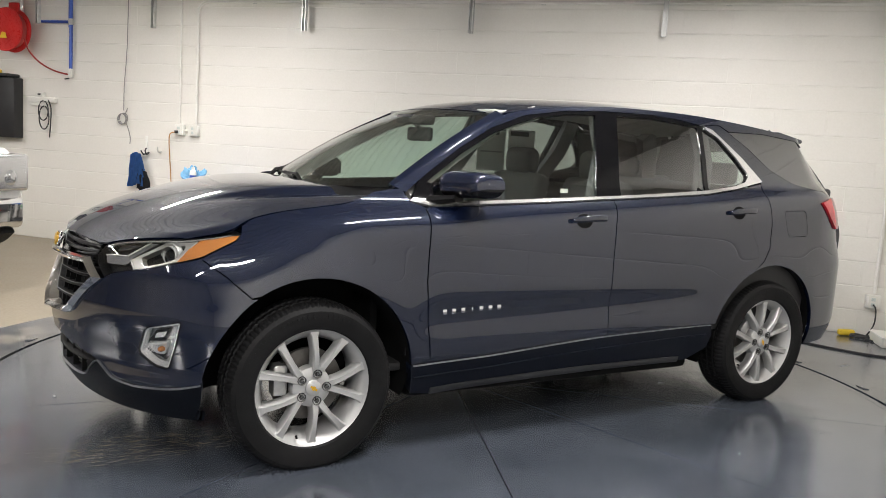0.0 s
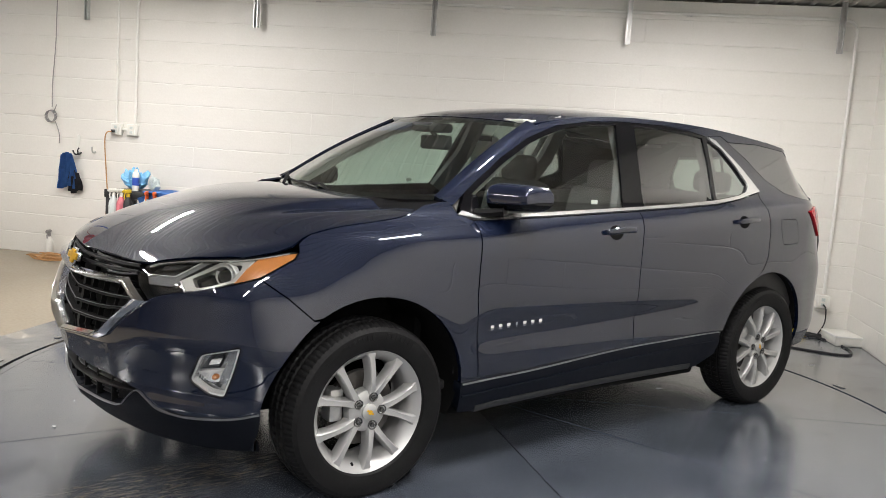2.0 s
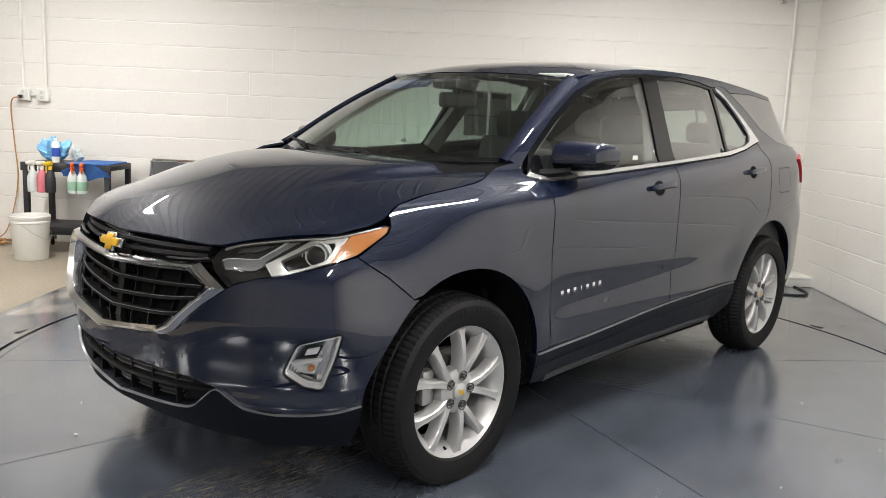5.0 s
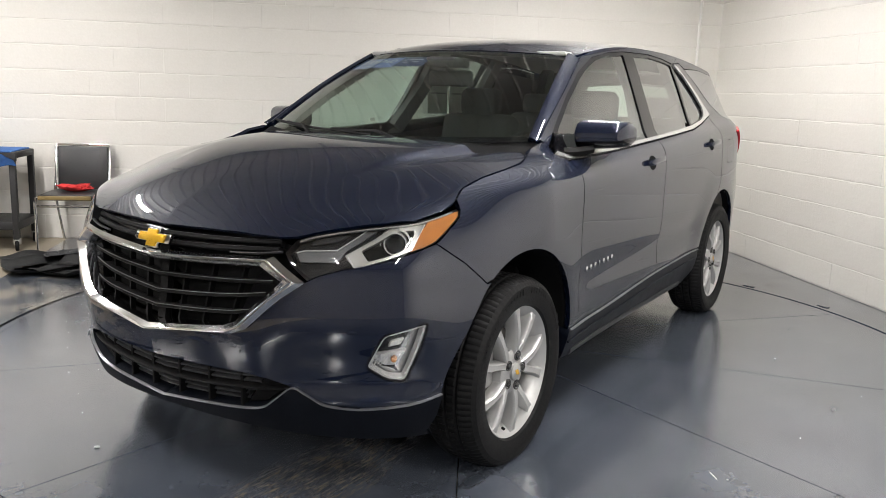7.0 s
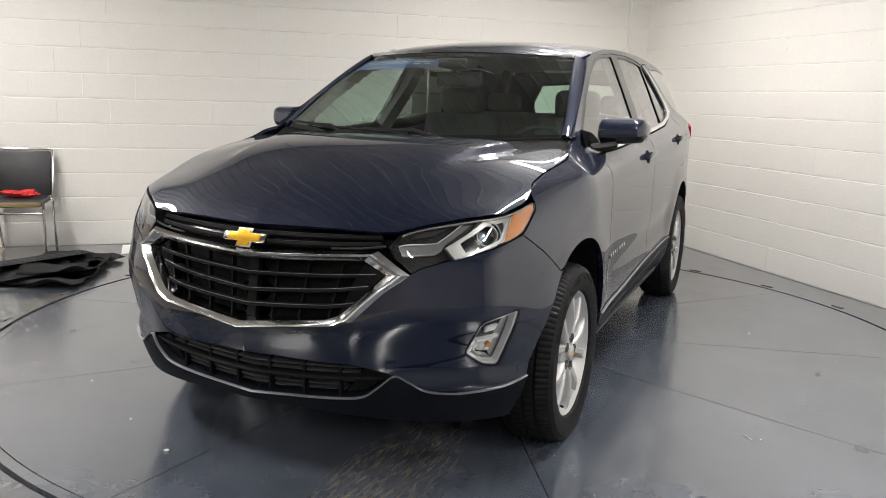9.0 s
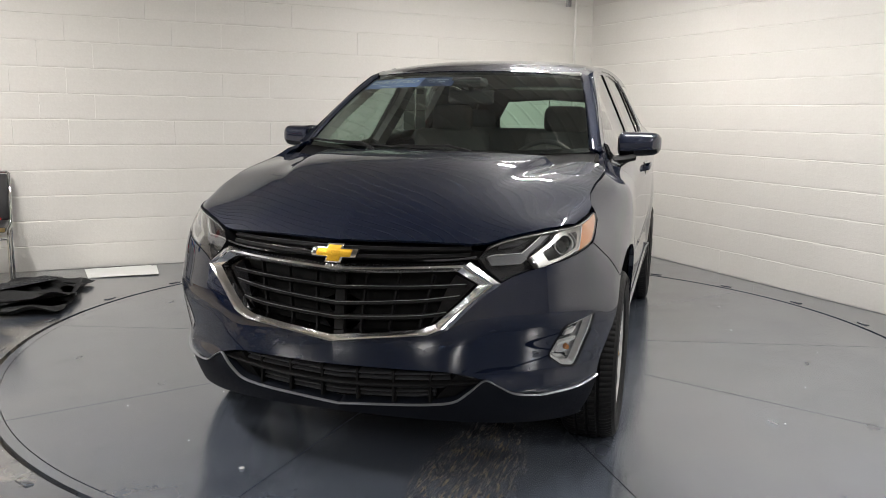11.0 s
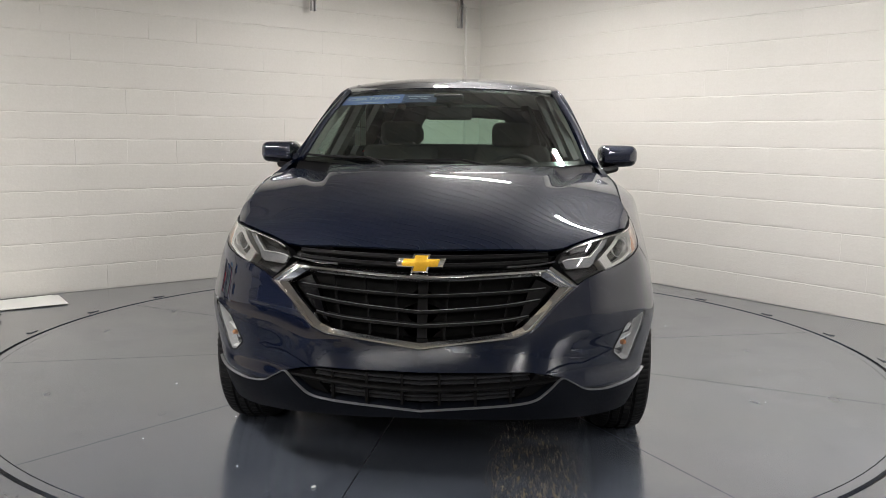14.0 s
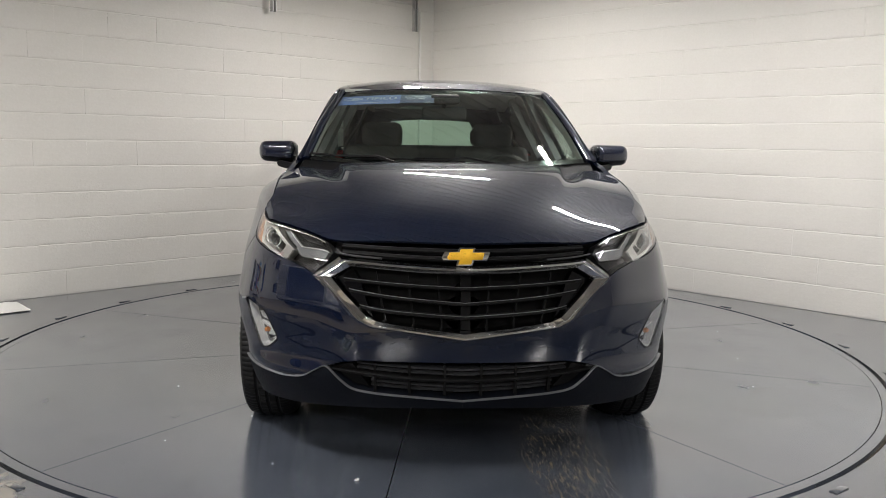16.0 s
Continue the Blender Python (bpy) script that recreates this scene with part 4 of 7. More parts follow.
windscreen = part("windscreen", screen_grid(0, 1, -1, 1, 16, 28), GLASS_CLEAR, suv, "raked windscreen with a dark border")
windscreen.visible_shadow = False
part("screen_border", merge(screen_grid(0.955, 1.0, -1, 1, 1, 28, -0.004), screen_grid(0.0, 0.05, -1, 1, 1, 28, -0.004), screen_grid(0.05, 0.955, 0.955, 1, 14, 1, -0.004),
                            screen_grid(0.05, 0.955, -1, -0.955, 14, 1, -0.004)), GLOSS_BLACK, windscreen, "black printed border")


for where in (-1, 1):
    part("pillar_moulding", sweep([screen(k / 12, where * 1.0, 0.004) for k in range(13)], [(-0.030, -0.012), (0.030, -0.012), (0.030, 0.0), (0.024, 0.004), (-0.024, 0.004), (-0.030, 0.0)], ups=[Vector((-0.35, 0.55 * where, 0.75))] * 13), PAINT, suv,
         "body-coloured pillar beside the windscreen")


# wheels
def wheel_at(x, where):
    m = pose(x, where * 0.803, 0.336, 0, 0, 0 if where < 0 else 180)
    wheel = part("wheel", lathe([(0.215, 0.09), (0.222, 0.08), (0.205, 0.05), (0.200, -0.03), (0.214, -0.058), (0.226, -0.074), (0.243, -0.090), (0.247, -0.084), (0.238, -0.066), (0.236, 0.09)], 64, True), ALLOY, suv,
                 "silver alloy wheel with five split spokes", m)
    return wheel


WHEEL = wheel_at(-1.3625, -1)
prof = [(0.238, -0.078), (0.250, -0.099), (0.285, -0.110), (0.322, -0.107), (0.339, -0.096), (0.350, -0.072), (0.353, -0.05), (0.346, -0.044), (0.346, -0.038), (0.354, -0.034), (0.355, -0.008), (0.348, -0.004), (0.348, 0.004),
        (0.355, 0.008), (0.354, 0.034), (0.346, 0.038), (0.346, 0.044), (0.353, 0.05), (0.350, 0.072), (0.338, 0.094), (0.318, 0.108), (0.285, 0.112), (0.252, 0.098), (0.238, 0.08)]
tyre = part("tyre", lathe(prof, 288, False, lambda i, k: -0.0038 if k in (4, 5, 6, 17, 18, 19) and i % 3 == 0 else (-0.005 if k in (9, 10, 13, 14) and i % 4 == 0 else (0.0015 if k == 2 else 0.0))), RUBBER, WHEEL, "black all-season tyre", angle=28)


def spoke(a, twist):
    """One leg of a split spoke: it leaves the hub beside its twin, parts from it and flares flat into the rim."""
    rows = []
    for i in range(15):
        t = i / 14
        r = 0.050 + (0.240 - 0.050) * t
        ang = a + twist * radians(17.8 - 12.5 * (1 - t) ** 1.7)
        w = 0.0165 - 0.0030 * smooth(0.10, 0.5, t) + 0.0025 * smooth(0.5, 0.85, t) + 0.012 * smooth(0.84, 1.0, t)
        y = -0.070 - 0.016 * math.sin(math.pi * (0.10 + 0.80 * t)) - 0.005 * t
        c = Vector((r * math.cos(ang), y, r * math.sin(ang)))
        q = Vector((-math.sin(ang), 0, math.cos(ang)))
        # flat crown, a chamfer, then steep flanks
        rows.append([c + q * (w * k) + Vector((0, d, 0)) for k, d in ((1.12, 0.050), (1.0, 0.012), (0.86, 0.004), (0.66, 0.0), (0.0, 0.0015), (-0.66, 0.0), (-0.86, 0.004), (-1.0, 0.012), (-1.12, 0.050))])
    bm = bmesh.new()
    g = [[bm.verts.new(p) for p in row] for row in rows]
    n = len(g[0])
    for p, q in zip(g, g[1:]):
        for j in range(n - 1):
            bm.faces.new((p[j], p[j + 1], q[j + 1], q[j]))
        bm.faces.new((p[n - 1], p[0], q[0], q[n - 1]))
    bm.faces.new(g[0])
    bm.faces.new(g[-1])
    bmesh.ops.recalc_face_normals(bm, faces=bm.faces[:])
    return bm


for k in range(5):
    base = radians(73 + 72 * k)
    part("spoke", merge(spoke(base, 1), spoke(base, -1)), ALLOY, WHEEL, angle=24)
    seat_m = pose(0.059 * math.cos(base), 0, 0.059 * math.sin(base))
    part("wheel_nut", lathe([(0, -0.088), (0.007, -0.087), (0.0105, -0.082), (0.0115, -0.060)], 6), NUT, WHEEL, "dark steel wheel nut", seat_m)
    part("nut_seat", lathe([(0.0190, -0.062), (0.0190, -0.0830), (0.0150, -0.0815), (0.0135, -0.066)], 20), NUT, WHEEL, "", seat_m)
part("hub", lathe([(0.0, -0.076), (0.046, -0.076), (0.070, -0.074), (0.082, -0.066), (0.088, -0.03), (0.0, -0.03)], 48), ALLOY, WHEEL)
cap = part("centre_cap", lathe([(0.0, -0.091), (0.026, -0.090), (0.032, -0.086), (0.034, -0.060)], 36), ALLOY, WHEEL)
part("emblem", prism([(-0.017, -0.004), (-0.006, -0.004), (-0.006, -0.009), (0.006, -0.009), (0.006, -0.004), (0.017, -0.004), (0.017, 0.004), (0.006, 0.004), (0.006, 0.009), (-0.006, 0.009), (-0.006, 0.004), (-0.017, 0.004)], -0.003), GOLD,
     WHEEL, "small gold emblem", pose(0, -0.089, 0, 0, 35, 0))
part("brake_disc", lathe([(0.06, -0.012), (0.150, -0.012), (0.150, 0.010), (0.06, 0.010)], 40, True), IRON, WHEEL, "bare iron brake disc")
part("brake_caliper", rbox(-0.125, -0.01, 0.03, 0.06, 0.07, 0.13, 0.012), STEEL, WHEEL, "grey brake caliper")
part("valve", tube([(-0.06, -0.070, -0.200), (-0.062, -0.082, -0.204)], 0.005, 8), BLACK, WHEEL)
rng = random.Random(3)
bars = bmesh.new()
for k in range(34):
    if k % 9 in (7, 8):
        continue
    a = radians(20 + k * 4.1)
    one = rbox(0, 0, 0, 0.010, 0.0015, 0.022 if k < 20 else 0.012, 0.0005, 1, pose(0, 0, 0, 0, -math.degrees(a) + 90, 0))
    one.transform(Matrix.Translation((0.306 * math.cos(a), -0.1115, 0.306 * math.sin(a))))
    bars = merge(bars, one)
tagged(part("sidewall_marks", bars, RUBBER, WHEEL, "raised sidewall marks"), kind="stuff")
for x, where in ((-1.3625, 1), (1.3625, -1), (1.3625, 1)):
    copy_thing(WHEEL, pose(x, where * (0.803 if x < 0 else 0.79), 0.336 if x < 0 else 0.345, 0, 0, 0 if where < 0 else 180) @ pose(0, 0, 0, 0, 37 if x > 0 else 12, 0))

# underside and wheel housings
part("underbody", rbox(0, 0, 0.29, 1.75, 1.56, 0.16, 0.03), LINER, suv, "dark underbody")
part("front_subframe", rbox(-1.70, 0, 0.36, 0.50, 1.00, 0.22, 0.04), LINER, suv, "dark front subframe")
part("rear_subframe", rbox(1.9, 0, 0.42, 0.55, 1.20, 0.2, 0.04), LINER, suv, "dark rear underside")
part("centre_tunnel", rbox(0.2, 0, 0.33, 3.6, 0.9, 0.14, 0.03), LINER, suv, "dark centre tunnel")
for x in (-1.3625, 1.3625):
    for where in (-1, 1):
        bm = bmesh.new()
        rows = []
        for a in np.linspace(-14, 194, 28):
            zz = max(0.24, 0.348 + 0.455 * math.sin(radians(a)))
            rim_y = body(s_at_x(x + 0.455 * math.cos(radians(a)), zz), zz)[1] - 0.025
            rows.append([bm.verts.new((x + r * math.cos(radians(a)), where * y, 0.348 + r * math.sin(radians(a)))) for r, y in ((ARCH_R + 0.006, rim_y), (ARCH_R + 0.008, 0.52), (0.02, 0.52))])
        for p, q in zip(rows, rows[1:]):
            for j in range(2):
                bm.faces.new((p[j], p[j + 1], q[j + 1], q[j]))
        part("wheel_housing", bm, LINER, suv, "black wheel arch liner")


# ---- nose ----
lamp_line = [on_y(0.553, 0.757), on_y(0.50, 0.802), on_y(0.478, 0.835), *hood_edge_lamp, on_x(-1.657, 0.950), on_x(-1.675, 0.932), on_x(-1.74, 0.901), on_x(-1.809, 0.866), on_x(-1.844, 0.855), on_y(0.735, 0.819), on_y(0.635, 0.793), on_y(0.585, 0.775)]
fog_line = rounded([on_x(-1.992, 0.594), on_x(-1.878, 0.629), on_x(-1.892, 0.535), on_x(-1.910, 0.430), on_y(0.742, 0.440), on_y(0.698, 0.486)], 0.020, 5)
bumper_line = front((0.0, 0.541), (0.158, 0.561), (0.336, 0.577), (0.39, 0.599), (0.48, 0.695), (0.546, 0.749)) + [on_y(0.585, 0.772), on_y(0.635, 0.790), on_y(0.735, 0.816), on_x(-1.844, 0.852), on_x(-1.809, 0.860)]
bumper_line += side((-1.72, 0.793), (-1.632, 0.714), *arch(-1.3625, 124, 176, 12)) + [on_y(0.80, 0.360)] + front((0.71, 0.351), (0.595, 0.364), (0.515, 0.410), (0.495, 0.418), (0.44, 0.437), (0.374, 0.450), (0.2, 0.452), (0.0, 0.453))
bumper = laid("front_bumper", patch(bumper_line, skin, 0.013, holes=[fog_line], thick=0.02), PAINT, suv)
chin_line = front((0.0, 0.300), (0.17, 0.311), (0.33, 0.321), (0.407, 0.333), (0.455, 0.370), (0.503, 0.411), (0.515, 0.407), (0.595, 0.361), (0.71, 0.348)) + [on_y(0.80, 0.357), on_x(-1.80, 0.374), on_x(-1.798, 0.30), on_x(-1.81, 0.228)]
chin_line += front((0.80, 0.222), (0.647, 0.236), (0.392, 0.258), (0.0, 0.272))
chin = laid("bumper_chin", patch(chin_line, skin, 0.025, thick=0.05, lift=0.004), CHIN, suv, "grained dark slate lower bumper trim")
for nm, pts, w in (("lip_line", front((0.0, 0.303), (0.17, 0.314), (0.33, 0.324), (0.407, 0.337), (0.455, 0.372), (0.503, 0.412), (0.545, 0.392), (0.595, 0.363), (0.66, 0.351), (0.71, 0.350)) + [on_y(0.80, 0.359), on_x(-1.805, 0.377)], 0.0045),):
    for where in (-1, 1):
        bm = strip(pts, w, 0.006, lift=0.005)
        part(nm, bm if where > 0 else mirrored(bm), SATIN, chin, "satin silver lip")

# openings behind the grilles
laid("grille_back", patch(front((0.0, 0.55), (0.33, 0.59), (0.41, 0.62), (0.50, 0.74), (0.50, 0.868), (0.3, 0.872), (0.0, 0.872)), skin_in(0.085), 0.05, thick=0), LINER, suv, "dark radiator opening")
laid("intake_back", patch(front((0.0, 0.29), (0.45, 0.32), (0.52, 0.42), (0.38, 0.46), (0.0, 0.46)), skin_in(0.075), 0.05, thick=0), LINER, suv, "dark lower intake")
laid("radiator_trim", patch(front((0.0, 0.82), (0.40, 0.828), (0.48, 0.838), (0.50, 0.868), (0.25, 0.884), (0.0, 0.880)), skin_in(0.05), 0.04, thick=0), GLOSS_BLACK, suv, "gloss black trim")

OUTER = [(0.0, 0.799), (0.157, 0.806), (0.368, 0.816), (0.450, 0.821), (0.549, 0.750), (0.482, 0.695), (0.392, 0.600), (0.338, 0.577), (0.158, 0.560), (0.0, 0.540)]
INNER = [(0.0, 0.772), (0.156, 0.777), (0.375, 0.790), (0.412, 0.791), (0.482, 0.749), (0.437, 0.699), (0.352, 0.617), (0.310, 0.600), (0.152, 0.581), (0.0, 0.564)]


def ring_bar(outer, inner, n=5):
    """The bright surround: a ridge between an outer and an inner line over the nose."""
    bm = bmesh.new()
    rows = []
    for i in range(len(outer) - 1):
        for j in range(n + (i == len(outer) - 2)):
            t = j / n
            o = Vector(outer[i]).lerp(Vector(outer[i + 1]), t)
            q = Vector(inner[i]).lerp(Vector(inner[i + 1]), t)
            row = []
            for k, out in ((0.0, -0.012), (0.0, 0.010), (0.28, 0.022), (0.36, 0.026), (0.5, 0.021), (0.62, 0.024), (1.0, 0.006), (1.0, -0.05)):
                y, z = o.lerp(q, k)
                row.append(bm.verts.new(skin_in(-out)(*on_y(y, z))))
            if i == 0 and j == 0 or i == len(outer) - 2 and j == n:
                for v in row:
                    v.co.y = 0.0
            rows.append(row)
    for p, q in zip(rows, rows[1:]):
        for k in range(len(p) - 1):
            bm.faces.new((p[k], p[k + 1], q[k + 1], q[k]))
    both_sides = merge(bm.copy(), mirrored(bm))
    bmesh.ops.remove_doubles(both_sides, verts=both_sides.verts[:], dist=1e-4)
    bmesh.ops.recalc_face_normals(both_sides, faces=both_sides.faces[:])
    return both_sides


grille = part("grille", ring_bar(OUTER, INNER), GRILLE_CHROME, suv, "wide six-sided grille with a bright chrome surround", angle=25)


def across(pts, depth, w, h, back):
    """A bar over both halves of the nose, following it at some depth."""
    uv = front(*pts)
    path, ups = along(uv, skin_in(depth), 0, 6)
    path[0].y = 0.0
    full = [Vector((p.x, -p.y, p.z)) for p in path[:0:-1]] + path
    fup = [Vector((p.x, -p.y, p.z)) for p in ups[:0:-1]] + ups
    return sweep(full, [(-h, -back), (h, -back), (h * 1.0, 0), (h * 0.5, w), (-h * 0.5, w), (-h, 0)], fup)


for z0, z1, ye in ((0.722, 0.744, 0.445), (0.669, 0.706, 0.425), (0.618, 0.652, 0.385)):
    pts = [(0.0, z0), (0.15, z0 + 0.25 * (z1 - z0)), (0.3, z0 + 0.58 * (z1 - z0)), (ye, z1)]
    slat = part("slat", across(pts, 0.030, 0.004, 0.007, 0.035), BLACK, grille, "black grille bar")
    part("bright_edge", across([(y, z + 0.005) for y, z in pts], 0.0262, 0.0020, 0.0012, 0.001), SATIN, grille, "thin bright edge")
for y0, y1, w in ((0.0, 0.0, 0.035), (0.085, 0.10, 0.007), (0.185, 0.215, 0.007), (0.29, 0.335, 0.007)):
    for sgn in ((1,) if y0 == 0 else (-1, 1)):
        a, b = skin_in(0.055)(*on_y(y0, 0.565)), skin_in(0.055)(*on_y(y1, 0.780))
        bm = sweep([a, b], [(-w / 2, -0.01), (w / 2, -0.01), (w / 2, 0.01), (-w / 2, 0.01)], ups=[(-1, 0, 0)] * 2)
        part("divider", bm if sgn > 0 else mirrored(bm), BLACK, grille)
both("grille_cheek", patch(front((0.335, 0.612), (0.42, 0.69), (0.475, 0.748), (0.41, 0.782), (0.385, 0.74), (0.36, 0.67)), skin_in(0.028), 0.03, thick=0.03), GLOSS_BLACK, grille, "gloss black cheek panel")
# upper slot under the hood
for z0, z1 in ((0.858, 0.868), (0.829, 0.846)):
    part("slat", across([(0.0, z0), (0.2, z0 + 0.3 * (z1 - z0)), (0.45, z1)], 0.02, 0.004, 0.008, 0.035), BLACK, grille, "black grille bar")
    part("bright_edge", across([(0.0, z0 + 0.007), (0.2, z0 + 0.007 + 0.3 * (z1 - z0)), (0.45, z1 + 0.007)], 0.018, 0.002, 0.0008, 0.001), INTAKE, grille)
for where in (-1, 1):
    bm = strip(front((0.30, 0.8235), (0.40, 0.829), (0.468, 0.838)), 0.006, 0.006, lift=-0.004)
    part("slot_end", bm if where > 0 else mirrored(bm), INTAKE, grille, "slate slot end")
# lower intake bars
for z in (0.420, 0.400, 0.368, 0.350, 0.332):
    ye = 0.40 if z > 0.36 else 0.345
    part("intake_bar", across([(0.0, z - 0.012), (0.2, z - 0.006), (ye, z + 0.004)], 0.035, 0.003, 0.0045, 0.03), INTAKE, chin, "slate intake bar")
part("intake_bar", across([(0.0, 0.374), (0.2, 0.379), (0.49, 0.402)], 0.012, 0.004, 0.006, 0.03), BLACK, chin, "black middle bar")
for y in (-0.33, -0.2, -0.07, 0.07, 0.2, 0.33):
    p = skin_in(0.036)(*on_y(abs(y), 0.37))
    part("intake_rib", rbox(p.x, math.copysign(p.y, y), 0.376, 0.03, 0.010, 0.115, 0.002), BLACK, chin)
both("intake_cheek", patch(front((0.345, 0.330), (0.41, 0.343), (0.47, 0.392), (0.485, 0.408), (0.42, 0.425), (0.385, 0.38)), skin_in(0.025), 0.03, thick=0.03), BLACK, chin, "black intake cheek")

# emblem: a plain gold bow shape with a bright rim
bow = [(-0.088, -0.004), (-0.076, 0.019), (-0.030, 0.019), (-0.024, 0.034), (0.036, 0.034), (0.030, 0.019), (0.088, 0.019), (0.076, -0.013), (0.030, -0.013), (0.024, -0.032), (-0.036, -0.032), (-0.030, -0.013), (-0.080, -0.013)]
ex = skin(0.0, 0.838).x - 0.014
emblem = part("emblem", prism(bow, 0.016, 0.003), CHROME, suv, "gold bow-shaped emblem with a bright rim", pose(ex, 0, 0.838, 0, 0, -90) @ pose(0, -0.008, 0, -10))
part("gold_face", prism([(x * 0.76, z * 0.84) for x, z in bow], -0.0045, 0.0015), GOLD, emblem, "gold face", pose(0, 0.0, 0.0))

# head lamps
amber_line = [on_x(-1.661, 0.951), on_x(-1.74, 0.9415), on_x(-1.80, 0.930), on_x(-1.845, 0.898), on_x(-1.893, 0.845), on_x(-1.845, 0.858), on_x(-1.805, 0.870), on_x(-1.738, 0.9035), on_x(-1.676, 0.934)]
for where in (-1, 1):
    side_of = lambda bm: bm if where > 0 else mirrored(bm)
    hl = laid("head_lamp", patch(lamp_line, skin_in(0.050), 0.025, thick=-0.050), LAMP_SHELL, suv, "swept-back head lamp with a projector and amber corner", where)
    ln = laid("lens", patch(lamp_line, skin, 0.025, thick=0.0, gap=0.002), LENS, hl, "clear lens", where)
    ln.visible_shadow = False
    # six-sided bright bezel round the projector
    bezel = front((0.636, 0.836), (0.668, 0.795), (0.735, 0.8225)) + [on_x(-1.893, 0.848), on_x(-1.845, 0.899), on_x(-1.815, 0.925)] + front((0.717, 0.9135))
    hollow = front((0.672, 0.850), (0.695, 0.818), (0.738, 0.8345)) + [on_x(-1.900, 0.856), on_x(-1.862, 0.897), on_x(-1.858, 0.910)] + front((0.730, 0.904))
    laid("bezel", patch(bezel, skin_in(0.012), 0.010, holes=[rounded(hollow, 0.008)], thick=0.03), BEZEL, hl, "bright angular bezel round the projector", where)
    laid("projector_bowl", patch(hollow, skin_in(0.044), 0.02, thick=0.0), GLOSS_BLACK, hl, "black projector bowl", where)
    laid("running_light", patch(front((0.505, 0.838), (0.53, 0.845), (0.606, 0.849), (0.618, 0.855), (0.668, 0.909), (0.692, 0.912), (0.636, 0.850), (0.628, 0.828), (0.612, 0.815), (0.52, 0.812)), skin_in(0.022), 0.010, thick=0.02), GUIDE, hl, "pale chevron running light", where)
    part("light_edge", side_of(strip(front((0.505, 0.840), (0.53, 0.847), (0.606, 0.851), (0.617, 0.857), (0.667, 0.911)), 0.0035, 0.004, skin_in(0.020), n=3)), BRIGHT, hl, "thin bright edge")
    part("light_edge", side_of(strip(front((0.640, 0.836), (0.669, 0.797), (0.735, 0.8245)) + [on_x(-1.890, 0.850), on_x(-1.842, 0.900), on_x(-1.815, 0.924)], 0.0035, 0.004, skin_in(0.010), n=1)), BRIGHT, hl, "thin bright edge")
    laid("upper_slab", patch(front((0.538, 0.868), (0.60, 0.880), (0.632, 0.900), (0.60, 0.898), (0.545, 0.884)), skin_in(0.030), 0.012, thick=0.015), INTAKE, hl, "smoked upper slab", where)
    part("light_guide", side_of(strip([on_y(0.510, 0.870), on_y(0.55, 0.886), on_y(0.629, 0.904), on_y(0.705, 0.916), on_x(-1.85, 0.924), on_x(-1.76, 0.937), on_x(-1.69, 0.949)], 0.006, 0.004, skin_in(0.006))), LAMP_SILVER, hl, "bright upper outline")
    c = skin_in(0.034)(*on_y(0.745, 0.877))
    turn = Matrix.Translation((c.x, where * c.y, c.z)) @ pose(0, 0, 0, 0, 0, -90 - where * 32)
    part("projector_ring", lathe([(0.029, 0.02), (0.0325, -0.008), (0.0355, -0.008), (0.037, 0.0), (0.038, 0.03)], 32), BRIGHT, hl, "bright projector ring", turn)
    part("projector_ring", lathe([(0.043, 0.02), (0.0445, -0.004), (0.0465, -0.004), (0.049, 0.02)], 32), BRIGHT, hl, "outer ring", turn)
    part("projector_back", lathe([(0.0, 0.024), (0.018, 0.020), (0.033, 0.006)], 24), LAMP_SHELL, hl, "dark reflector bowl", turn)
    part("projector", lathe([(0.0, -0.014), (0.012, -0.012), (0.024, -0.005), (0.031, 0.006)], 28), PROJECTOR, hl, "round glass projector", turn)
    laid("amber_reflector", patch(amber_line, skin_in(0.006), 0.02, thick=0.01), AMBER, hl, "amber corner reflector", where)
    # fog lamp
    fog = laid("fog_lamp", patch(fog_line, skin_in(0.045), 0.02, thick=-0.045), LAMP_SILVER, suv, "clear fog lamp in a bright housing", where)
    fl = laid("lens", patch(fog_line, skin, 0.02, thick=0.0), LENS, fog, "clear lens", where)
    fl.visible_shadow = False
    rim_path, rim_up = along(fog_line + fog_line[:1], skin, 0.0, 1)
    part("rim", side_of(sweep(rim_path[:-1], [(-0.0035, -0.012), (0.0035, -0.012), (0.0035, 0.001), (0.0, 0.002), (-0.0035, 0.001)], rim_up[:-1], closed=True)), GLOSS_BLACK, fog, "thin dark rim")
    inner_frame, _ = shrunk(fog_line if area(fog_line) > 0 else fog_line[::-1], 0.010)
    laid("bright_frame", patch(fog_line, skin_in(0.007), 0.010, holes=[inner_frame], thick=0.03, gap=0.003), BRIGHT, fog, "bright inner frame", where)
    laid("shutter", patch([on_x(-1.972, 0.572), on_x(-1.925, 0.586), on_x(-1.938, 0.533), on_x(-1.992, 0.524)], skin_in(0.030), 0.02, thick=0.01), GLOSS_BLACK, fog, "dark upper shell", where)
    laid("upper_reflector", patch([on_x(-1.966, 0.563), on_x(-1.936, 0.572), on_x(-1.941, 0.552), on_x(-1.970, 0.545)], skin_in(0.020), 0.012, thick=0.01), BRIGHT, fog, "small bright slab", where)
    laid("cross_bar", patch([on_y(0.738, 0.522), on_x(-1.975, 0.524), on_x(-1.925, 0.535), on_x(-1.927, 0.526), on_x(-1.975, 0.515), on_y(0.736, 0.512)], skin_in(0.016), 0.012, thick=0.012), BRIGHT, fog, "bright cross bar", where)
